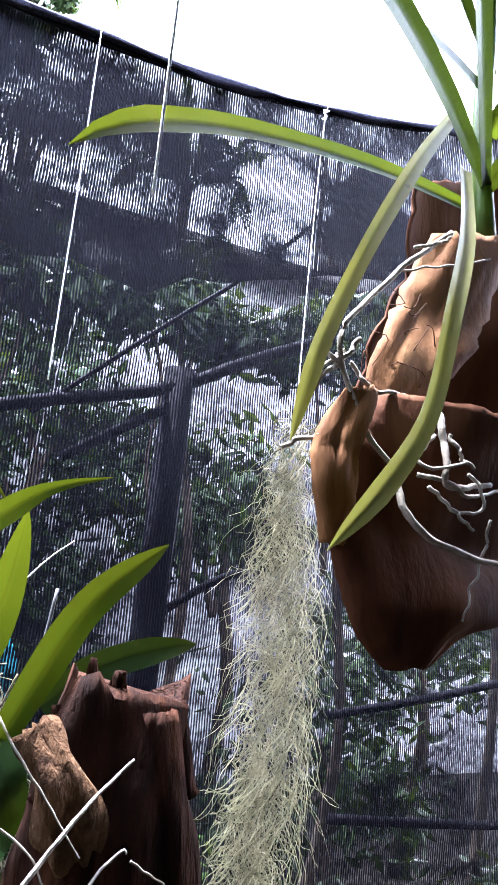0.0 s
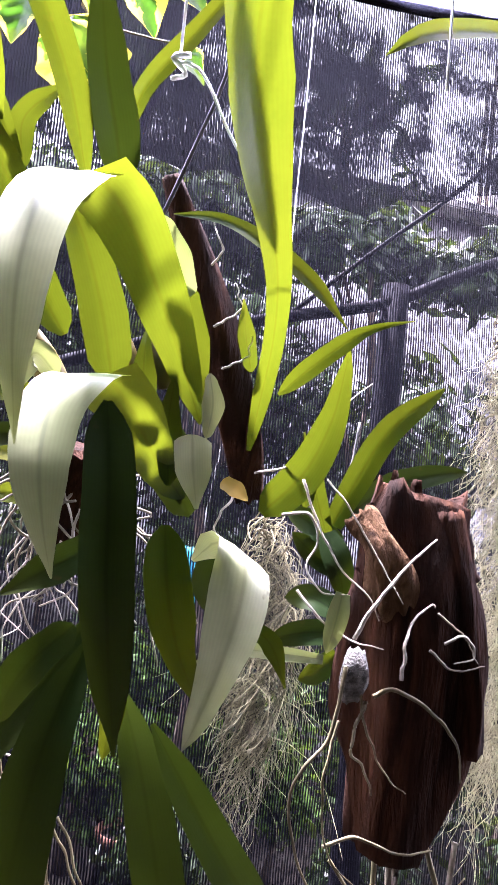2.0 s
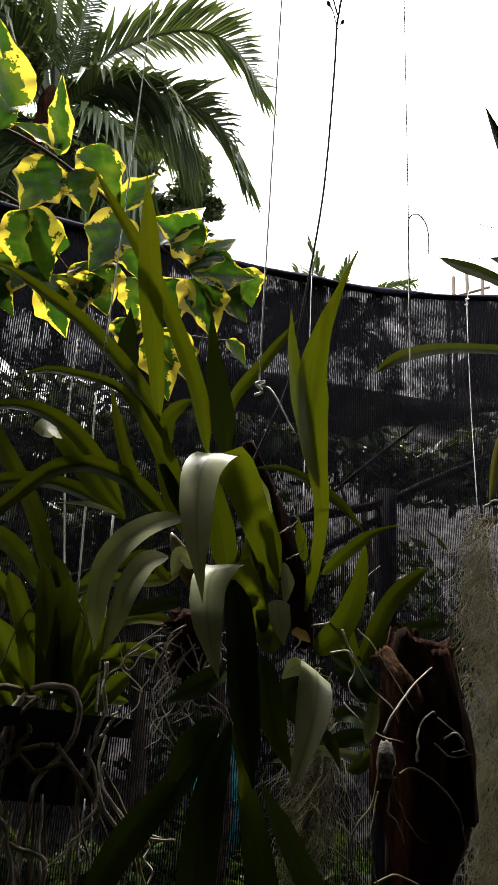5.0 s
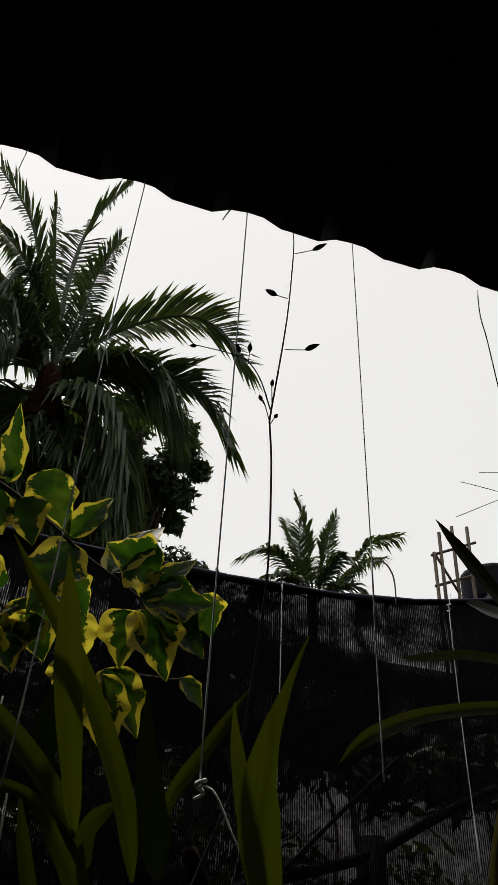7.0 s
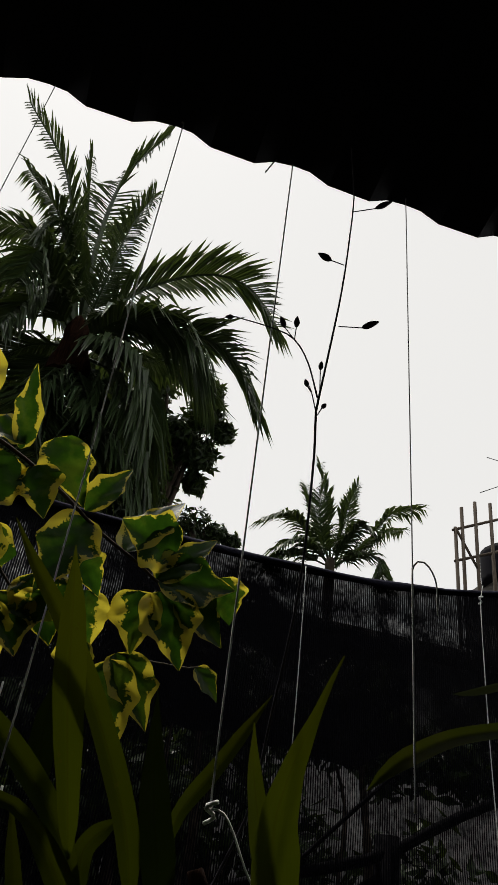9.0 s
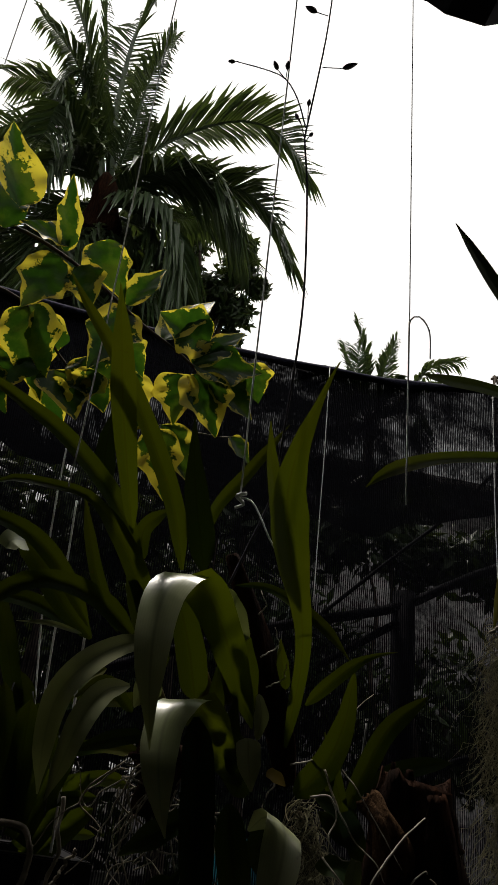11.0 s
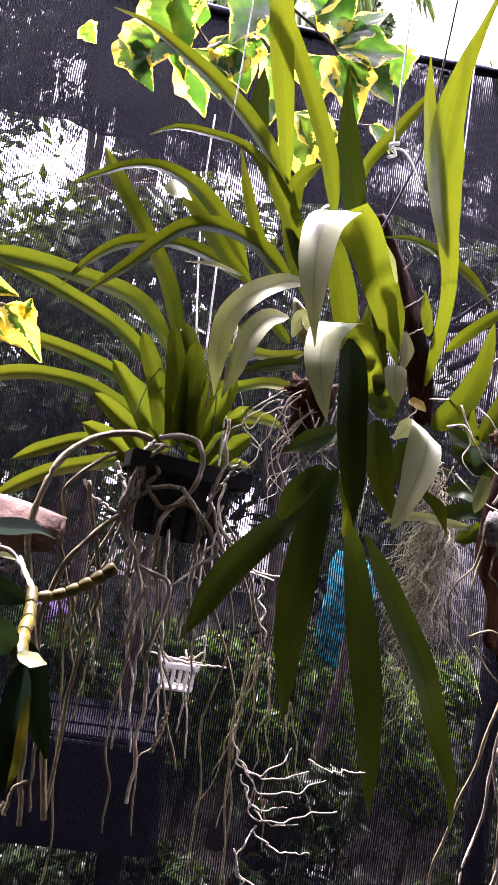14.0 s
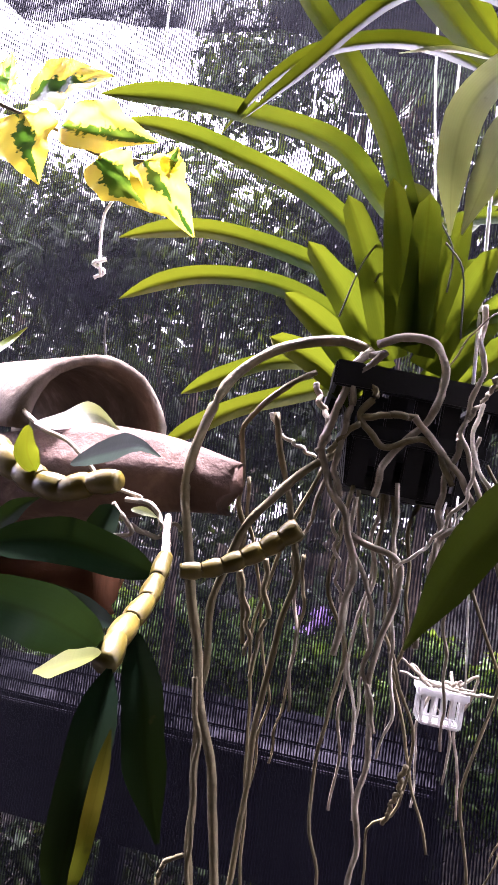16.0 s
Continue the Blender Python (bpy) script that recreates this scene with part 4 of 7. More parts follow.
blade([(0.173, 0.500, 1.528), (0.182, 0.495, 1.523), (0.190, 0.490, 1.516)], 0.0130, LEAF_BROWN, og, shape=(0.8, 1, 0.2), label="small dry brown leaf", seed=36)
blade([(0.115, 0.475, 1.556), (0.109, 0.475, 1.590), (0.109, 0.480, 1.621)], 0.0160, LEAF, og, shape=(0.7, 1, 0.2), keel=0.3, seed=37)
blade([(0.133, 0.480, 1.521), (0.129, 0.480, 1.558), (0.131, 0.485, 1.592)], 0.0173, LEAF, og, shape=(0.7, 1, 0.3), keel=0.3, seed=38)
blade([(0.091, 0.490, 1.585), (0.079, 0.485, 1.630), (0.062, 0.480, 1.674), (0.046, 0.480, 1.702)], 0.0324, LEAF, og, shape=(0.8, 1, 0.8, 0.4), keel=0.3, seed=39)
blade([(0.058, 0.500, 1.612), (0.036, 0.500, 1.645), (0.021, 0.500, 1.673), (0.005, 0.500, 1.708)], 0.0269, LEAF, og, shape=(0.8, 1, 0.8, 0.2), keel=0.3, seed=40)
blade([(0.007, 0.510, 1.643), (-0.020, 0.510, 1.688), (-0.038, 0.510, 1.735), (-0.052, 0.510, 1.783)], 0.0153, LEAF, og, shape=(0.8, 1, 0.8, 0.1), keel=0.3, seed=41)
blade([(0.020, 0.505, 1.718), (0.016, 0.505, 1.750), (0.032, 0.500, 1.770), (0.046, 0.495, 1.776)], 0.0168, LEAF, og, shape=(0.6, 1, 1, 0.1), keel=0.2, seed=42)
blade([(-0.032, 0.510, 1.787), (-0.039, 0.510, 1.831), (-0.039, 0.510, 1.858), (-0.040, 0.510, 1.884)], 0.0243, LEAF_DARK_SHADED, og, shape=(0.5, 1, 0.8, 0.05), keel=0.2, seed=43)
blade([(0.110, 0.500, 1.577), (0.131, 0.500, 1.544), (0.153, 0.500, 1.502)], 0.0388, LEAF_DARK_SHADED, og, shape=(0.7, 1, 0.6), keel=0.2, seed=44)
blade([(0.100, 0.500, 1.482), (0.067, 0.490, 1.463), (0.037, 0.480, 1.445)], 0.0245, LEAF_DARK_SHADED, og, shape=(0.8, 1, 0.15), keel=0.2, seed=45)
blade([(0.047, 0.500, 1.548), (0.013, 0.500, 1.539), (-0.017, 0.500, 1.527)], 0.0169, LEAF_DARK_SHADED, og, shape=(0.8, 1, 0.2), keel=0.2, seed=46)
blade([(0.189, 0.520, 1.483), (0.176, 0.515, 1.458), (0.196, 0.510, 1.427)], 0.0297, LEAF_DARK_SHADED, og, shape=(0.8, 1, 0.4), keel=0.2, seed=47)
blade([(0.202, 0.520, 1.433), (0.224, 0.515, 1.417), (0.236, 0.510, 1.388)], 0.0155, LEAF, og, shape=(0.6, 1, 0.1), seed=48)
blade([(0.057, 0.495, 1.584), (0.041, 0.490, 1.596), (0.033, 0.485, 1.570)], 0.0194, LEAF_PALE_SHEEN, og, shape=(0.7, 1, 0.2), seed=49)
blade([(0.033, 0.500, 1.567), (0.002, 0.500, 1.592), (-0.025, 0.495, 1.573)], 0.0148, LEAF, og, shape=(0.7, 1, 0.2), seed=50)
blade([(0.082, 0.450, 1.435), (0.056, 0.455, 1.407), (0.043, 0.460, 1.376)], 0.0240, LEAF_DARK_SHADED, og, shape=(0.7, 1, 0.5), seed=51)
blade([(0.097, 0.440, 1.431), (0.106, 0.430, 1.397), (0.103, 0.425, 1.367)], 0.0174, LEAF, og, shape=(0.8, 1, 0.3), seed=52)

ROOTS = (
    [(0.202, 0.520, 1.537), (0.236, 0.540, 1.549), (0.271, 0.560, 1.589), (0.310, 0.570, 1.623)],
    [(0.183, 0.500, 1.521), (0.169, 0.490, 1.495), (0.189, 0.500, 1.474)],
    [(0.157, 0.530, 1.685), (0.162, 0.520, 1.696), (0.155, 0.520, 1.708), (0.151, 0.520, 1.720)],
    [(0.163, 0.530, 1.640), (0.179, 0.520, 1.653), (0.174, 0.520, 1.672)],
    [(0.172, 0.530, 1.610), (0.187, 0.520, 1.619), (0.190, 0.520, 1.635)],
    [(0.061, 0.550, 1.524), (0.045, 0.550, 1.499), (0.054, 0.550, 1.464), (0.034, 0.550, 1.433), (0.060, 0.550, 1.406)],
    [(0.067, 0.550, 1.519), (0.081, 0.540, 1.484), (0.066, 0.540, 1.453), (0.081, 0.540, 1.420)],
    [(0.052, 0.560, 1.512), (0.023, 0.560, 1.497), (0.008, 0.570, 1.478), (-0.008, 0.570, 1.519)],
    [(0.074, 0.560, 1.475), (0.066, 0.570, 1.448), (0.044, 0.570, 1.418), (0.043, 0.570, 1.386)],
    [(0.059, 0.560, 1.485), (0.038, 0.570, 1.457), (0.053, 0.580, 1.414), (0.036, 0.580, 1.398)])
for i, p in enumerate(ROOTS):
    tube("root", p, 0.0010, 0.0004, ROOT_WHITE, og, n=18, sides=5, wob=0.0012, seed=i)
r = random.Random(5)
hub = Vector((0.064, 0.560, 1.514))
for i in range(26):
    a = hub + Vector((r.uniform(-0.03, 0.05), r.uniform(-0.02, 0.02), r.uniform(-0.02, 0.03)))
    pts, q = [a], a.copy()
    for k in range(4):
        q = q + Vector((r.uniform(-0.03, 0.03), r.uniform(-0.012, 0.012), r.uniform(-0.04, 0.005)))
        pts.append(q)
    tube("root", pts, 0.0011, 0.0007, ROOT, og, n=14, sides=4, wob=0.002, seed=i + 40)
settle(og)

# ---- bark mount with a small orchid ----
bk = thing("mounted_orchid", (0.345, 0.530, 1.260), "small orchid on a hanging piece of dark red-brown bark", "orchid")
slab("bark", [(0.352, 0.550, 1.535), (0.346, 0.545, 1.483), (0.345, 0.540, 1.405), (0.347, 0.535, 1.331), (0.334, 0.530, 1.265)], lambda g: 0.040 + 0.018 * math.sin(g * 3.1) - 0.012 * g * g, BARK, bk, 1.5, flat=0.45, rugged=0.45, n=34, ring=26, label="dark red-brown ragged bark")
slab("bark", [(0.369, 0.535, 1.523), (0.378, 0.530, 1.460), (0.391, 0.530, 1.383), (0.396, 0.530, 1.338)], lambda g: 0.012 + 0.008 * math.sin(g * 3.0), BARK, bk, 6.5, flat=0.8, rugged=0.5, label="bark ridge")
slab("bark", [(0.290, 0.528, 1.517), (0.301, 0.520, 1.498), (0.308, 0.518, 1.477), (0.318, 0.518, 1.454), (0.324, 0.522, 1.431)], lambda g: 0.009 + 0.006 * math.sin(g * 3.0), BARK_TAN, bk, 2.2, flat=0.55, rugged=0.95, n=26, label="pale peeling bark")
for p, r_, sd_ in (
        ([(0.342, 0.540, 1.546), (0.340, 0.540, 1.522), (0.334, 0.535, 1.480)], 0.013, 11.0),
        ([(0.370, 0.540, 1.524), (0.378, 0.540, 1.490), (0.385, 0.535, 1.440)], 0.011, 12.3),
        ([(0.306, 0.545, 1.524), (0.310, 0.542, 1.500), (0.308, 0.537, 1.470)], 0.010, 13.7),
        ([(0.326, 0.548, 1.552), (0.325, 0.545, 1.530), (0.326, 0.540, 1.500)], 0.007, 14.9),
        ([(0.391, 0.548, 1.527), (0.393, 0.545, 1.505), (0.396, 0.540, 1.470)], 0.006, 16.1)):
    slab("splinter", p, lambda g, r_=r_: r_ * (0.25 + 1.1 * g), BARK, bk, sd_, flat=0.5, rugged=0.9, n=14, ring=12)
slab("pale_lump", [(0.282, 0.497, 1.420), (0.280, 0.493, 1.403), (0.281, 0.497, 1.384)], lambda g: 0.004 + 0.007 * math.sin(0.3 + g * 2.5), LUMP, bk, 5.5, flat=0.35, rugged=0.14, n=20, ring=20, label="pitted white lump tied among the roots")
for p, w, m_ in (
        ([(0.277, 0.550, 1.504), (0.295, 0.555, 1.538), (0.324, 0.560, 1.585), (0.374, 0.564, 1.627)], 0.023, LEAF),
        ([(0.303, 0.570, 1.517), (0.335, 0.575, 1.540), (0.375, 0.580, 1.553), (0.411, 0.580, 1.560)], 0.021, LEAF_DARK_SHADED),
        ([(0.272, 0.550, 1.498), (0.261, 0.550, 1.529), (0.254, 0.550, 1.565)], 0.016, LEAF),
        ([(0.288, 0.560, 1.489), (0.266, 0.565, 1.503), (0.244, 0.570, 1.514)], 0.022, LEAF_DARK_SHADED),
        ([(0.296, 0.560, 1.468), (0.272, 0.560, 1.477), (0.248, 0.560, 1.496)], 0.02, LEAF_DARK_SHADED),
        ([(0.292, 0.560, 1.436), (0.273, 0.570, 1.445), (0.254, 0.580, 1.443)], 0.022, LEAF_DARK_SHADED),
        ([(0.289, 0.550, 1.422), (0.265, 0.560, 1.419), (0.239, 0.565, 1.412)], 0.02, LEAF_DARK_SHADED),
        ([(0.279, 0.550, 1.401), (0.245, 0.550, 1.404), (0.207, 0.550, 1.405), (0.170, 0.545, 1.391)], 0.011, LEAF_PALE_SHEEN),
        ([(0.290, 0.550, 1.406), (0.274, 0.550, 1.391), (0.260, 0.550, 1.385)], 0.018, LEAF),
        ([(0.269, 0.500, 1.458), (0.264, 0.497, 1.437), (0.259, 0.497, 1.416)], 0.016, LEAF_PALE_SHEEN),
        ([(0.276, 0.560, 1.498), (0.285, 0.550, 1.473), (0.292, 0.550, 1.448)], 0.024, LEAF_DARK_SHADED)):
    blade(p, w, m_, bk, tip=0.4, n=14, base=0.7)
for i, (p, r0, m_) in enumerate((
        ([(0.276, 0.490, 1.428), (0.290, 0.490, 1.452), (0.313, 0.495, 1.478), (0.346, 0.510, 1.501)], 0.0028, ROOT_WHITE),
        ([(0.315, 0.490, 1.401), (0.316, 0.490, 1.425), (0.326, 0.500, 1.441), (0.343, 0.505, 1.453), (0.346, 0.505, 1.451)], 0.0026, ROOT_WHITE),
        ([(0.239, 0.520, 1.536), (0.254, 0.510, 1.497), (0.269, 0.505, 1.474), (0.290, 0.500, 1.456), (0.299, 0.500, 1.440)], 0.0019, ROOT_WHITE),
        ([(0.225, 0.520, 1.509), (0.242, 0.510, 1.511), (0.251, 0.510, 1.494), (0.242, 0.505, 1.476), (0.252, 0.500, 1.458), (0.273, 0.500, 1.457)], 0.0020, ROOT_WHITE),
        ([(0.238, 0.510, 1.457), (0.254, 0.500, 1.439), (0.276, 0.500, 1.426), (0.304, 0.500, 1.420)], 0.0018, ROOT_WHITE),
        ([(0.258, 0.520, 1.538), (0.269, 0.500, 1.518), (0.293, 0.500, 1.486), (0.317, 0.500, 1.453)], 0.0014, ROOT_WHITE),
        ([(0.297, 0.495, 1.388), (0.310, 0.490, 1.394), (0.341, 0.495, 1.380), (0.371, 0.505, 1.353), (0.381, 0.510, 1.323)], 0.0030, ROOT_GREEN),
        ([(0.356, 0.505, 1.425), (0.369, 0.500, 1.432), (0.379, 0.500, 1.417), (0.362, 0.500, 1.412)], 0.0020, ROOT_WHITE),
        ([(0.344, 0.505, 1.420), (0.362, 0.500, 1.407), (0.388, 0.500, 1.411)], 0.0018, ROOT),
        ([(0.349, 0.505, 1.447), (0.372, 0.505, 1.431), (0.385, 0.505, 1.412)], 0.0014, ROOT),
        ([(0.272, 0.490, 1.409), (0.265, 0.490, 1.363), (0.246, 0.490, 1.340), (0.238, 0.490, 1.318), (0.253, 0.495, 1.272), (0.279, 0.500, 1.231)], 0.0028, ROOT_GREEN),
        ([(0.289, 0.490, 1.386), (0.278, 0.485, 1.355), (0.289, 0.485, 1.342), (0.296, 0.485, 1.324)], 0.0026, ROOT_GREEN),
        ([(0.270, 0.500, 1.284), (0.290, 0.490, 1.294), (0.322, 0.490, 1.282), (0.355, 0.500, 1.279)], 0.0026, ROOT_GREEN),
        ([(0.276, 0.500, 1.275), (0.309, 0.500, 1.239), (0.358, 0.510, 1.225), (0.397, 0.520, 1.249)], 0.0022, ROOT_GREEN),
        ([(0.286, 0.495, 1.395), (0.290, 0.490, 1.368), (0.308, 0.490, 1.336), (0.325, 0.490, 1.323)], 0.0018, ROOT_GREEN),
        ([(0.272, 0.495, 1.371), (0.262, 0.490, 1.327), (0.270, 0.490, 1.283), (0.292, 0.490, 1.261)], 0.0020, ROOT_GREEN))):
    tube("root", p, r0 * 0.62, r0 * 0.25, m_, bk, n=22, sides=6, wob=0.0007, seed=100 + i)
r = random.Random(21)
base = Vector((0.361, 0.530, 1.259))
for i in range(7):
    a = base + Vector((r.uniform(-0.03, 0.03), r.uniform(-0.02, 0.02), 0.02))
    pts, q = [a], a.copy()
    for k in range(5):
        q = q + Vector((r.uniform(-0.022, 0.016), r.uniform(-0.01, 0.01), r.uniform(-0.09, -0.04)))
        pts.append(q)
    tube("root", pts, 0.0024, 0.0014, ROOT_GREEN if i % 2 else ROOT, bk, n=18, sides=5, wob=0.002, seed=i + 300)
tube("hook", [(0.290, 0.570, 1.532), (0.300, 0.575, 1.556), (0.306, 0.580, 1.591)], 0.0012, 0.0012, WIRE, bk, n=6)
settle(bk)


# ---- grey moss ----
def moss(name, top, length, width, count, seed, label):
    """A hank of short curly grey wisps, crossing each other, over longer strands."""
    rr = random.Random(seed)
    v, f = [], []
    t0 = Vector(top)
    steps = 9
    for i in range(count):
        long_ = i % 5 == 0
        g = rr.random() ** 0.85 * 0.93
        a, u = rr.uniform(0, 6.283), math.sqrt(rr.random())
        wid = width * (0.55 if g < 0.08 else 0.42 + 0.58 * min((g - 0.08) / 0.18, 1)) * (1 - 0.45 * max(0, g - 0.7) / 0.3) * 0.66 * (1 + 0.5 * noise.noise(Vector((seed, g * 7.0, a * 0.4))))
        p = t0 + Vector((math.cos(a) * wid * 0.5 * u + 0.010 * math.sin(g * 8 + seed), math.sin(a) * wid * 0.4 * u, -g * length))
        ln = rr.uniform(0.09, 0.18) if long_ else rr.uniform(0.03, 0.085)
        tilt = 0.25 if long_ else 1.1
        d = Vector((rr.uniform(-tilt, tilt), rr.uniform(-tilt, tilt) * 0.6, -1 if long_ else rr.uniform(-1.3, -0.2))).normalized()
        bend = Vector((rr.uniform(-1.2, 1.2), rr.uniform(-0.8, 0.8), rr.uniform(-1.3, 0.1))) * (rr.uniform(0.1, 0.3) if long_ else rr.uniform(0.6, 1.8))
        ph, amp = rr.uniform(0, 6.28), ln * rr.uniform(0.06, 0.2)
        pts = []
        for k in range(steps + 1):
            h = k / steps
            q = p + d * (ln * h) + bend * (ln * h * h * 0.5) + Vector((math.sin(ph + 9 * h), math.cos(ph + 8 * h), 0.5 * math.sin(ph + 11 * h))) * amp
            # wisps that reach out of the hank curl back towards it
            off = Vector((q.x - t0.x, q.y - t0.y, 0))
            lim = wid * rr.uniform(0.6, 0.72)
            if off.length > lim:
                q -= off * (1 - lim / off.length) * (0.05 if i % 4 == 0 else 0.55)
            pts.append(q)
        w = rr.uniform(0.0005, 0.0009)
        s = len(v)
        for j, q in enumerate(pts):
            tg = (pts[min(j + 1, steps)] - pts[max(j - 1, 0)]).normalized()
            sx = tg.cross(Vector((0.1, 1, 0.2))).normalized() * w * (1 - 0.08 * j)
            sy = tg.cross(sx).normalized() * w * (1 - 0.08 * j)
            v += [tuple(q + sx), tuple(q - sx * 0.5 + sy * 0.87), tuple(q - sx * 0.5 - sy * 0.87)]
        for j in range(steps):
            b = s + j * 3
            f += [(b, b + 1, b + 4, b + 3), (b + 1, b + 2, b + 5, b + 4), (b + 2, b, b + 3, b + 5)]
    root = thing(name, top, label, "moss", "grey moss hanks")
    link("hank", v, f, MOSS, root, "curly grey-green strands")
    kv, kf = [], []
    for i in range(5):
        a = rr.uniform(0, 6.28)
        tube_data([tuple(t0 + Vector((rr.uniform(-0.3, 0.3) * width, rr.uniform(-0.25, 0.25) * width, rr.uniform(-0.05, 0.012)))) for k in range(5)], 0.0010, 0.0008, 22, 5, 0, 0, kv, kf)
    link("tied_top", kv, kf, ROOT_GREEN, root, "wound brown strands at the tied top")
    settle(root)
    return root


moss("hanging_moss", (0.685, 0.930, 1.812), 0.675, 0.130, 1150, 4, "long hank of grey-green air plant moss on a cord")
moss("hanging_moss", (0.310, 0.800, 1.508), 0.27, 0.088, 520, 5, "small hank of grey moss behind the bark mount")


# ---- vanda in a black basket ----
va = thing("vanda_orchid", (-0.078, 0.620, 1.393), "fan-leaved orchid in a hanging black slatted basket with thick aerial roots", "orchid")
for p, w in (
        ([(-0.086, 0.620, 1.564), (-0.099, 0.610, 1.566), (-0.141, 0.570, 1.605), (-0.215, 0.530, 1.612), (-0.263, 0.510, 1.612), (-0.316, 0.500, 1.611)], 0.024),
        ([(-0.079, 0.620, 1.530), (-0.093, 0.610, 1.521), (-0.160, 0.600, 1.576), (-0.240, 0.585, 1.609), (-0.293, 0.580, 1.625), (-0.338, 0.575, 1.632)], 0.021),
        ([(-0.077, 0.620, 1.497), (-0.095, 0.620, 1.493), (-0.156, 0.615, 1.524), (-0.238, 0.610, 1.546), (-0.290, 0.607, 1.546), (-0.337, 0.605, 1.537)], 0.020),
        ([(-0.080, 0.620, 1.477), (-0.111, 0.620, 1.473), (-0.184, 0.620, 1.504), (-0.245, 0.617, 1.510), (-0.291, 0.615, 1.501), (-0.331, 0.613, 1.483)], 0.020),
        ([(-0.088, 0.630, 1.465), (-0.128, 0.630, 1.447), (-0.185, 0.625, 1.440), (-0.222, 0.620, 1.424), (-0.261, 0.620, 1.404)], 0.018),
        ([(-0.089, 0.640, 1.463), (-0.128, 0.640, 1.430), (-0.209, 0.640, 1.401), (-0.246, 0.635, 1.379), (-0.278, 0.630, 1.356)], 0.020),
        ([(-0.081, 0.620, 1.564), (-0.094, 0.620, 1.598), (-0.116, 0.625, 1.655), (-0.154, 0.630, 1.716), (-0.199, 0.630, 1.777), (-0.221, 0.635, 1.815)], 0.022),
        ([(-0.064, 0.620, 1.521), (-0.012, 0.610, 1.530), (0.023, 0.580, 1.536), (0.059, 0.560, 1.530)], 0.016),
        ([(-0.062, 0.620, 1.463), (-0.018, 0.630, 1.492), (0.024, 0.650, 1.504), (0.060, 0.660, 1.499)], 0.018),
        ([(-0.048, 0.620, 1.462), (-0.019, 0.600, 1.481), (0.018, 0.590, 1.487)], 0.013),
        ([(-0.059, 0.630, 1.448), (-0.023, 0.660, 1.446), (0.029, 0.690, 1.445)], 0.013),
        ([(-0.063, 0.620, 1.563), (-0.016, 0.640, 1.582), (0.042, 0.670, 1.591), (0.078, 0.680, 1.606)], 0.018),
        ([(-0.065, 0.620, 1.545), (-0.049, 0.640, 1.563), (-0.016, 0.660, 1.608), (0.010, 0.670, 1.624)], 0.020),
        ([(-0.059, 0.620, 1.498), (-0.036, 0.630, 1.526), (-0.002, 0.640, 1.544)], 0.018),
        ([(-0.069, 0.620, 1.460), (-0.074, 0.620, 1.530), (-0.077, 0.620, 1.574), (-0.086, 0.625, 1.604)], 0.028),
        ([(-0.064, 0.610, 1.485), (-0.061, 0.600, 1.519), (-0.058, 0.600, 1.542), (-0.057, 0.600, 1.556)], 0.018)):
    blade(p, w, LEAF_VANDA, va, n=20, tip=0.2, base=0.8, keel=0.35)
for p in ([(-0.088, 0.600, 1.589), (-0.096, 0.595, 1.553), (-0.114, 0.590, 1.517), (-0.125, 0.585, 1.473)], [(-0.089, 0.600, 1.581), (-0.091, 0.600, 1.546), (-0.102, 0.595, 1.506)], [(-0.045, 0.580, 1.496), (-0.044, 0.580, 1.529), (-0.057, 0.585, 1.555), (-0.067, 0.590, 1.582)],
          [(-0.050, 0.580, 1.535), (-0.035, 0.580, 1.513), (-0.031, 0.590, 1.464)]):
    tube("tie_wire", p, 0.0008, 0.0008, WIRE, va, n=12, sides=5)


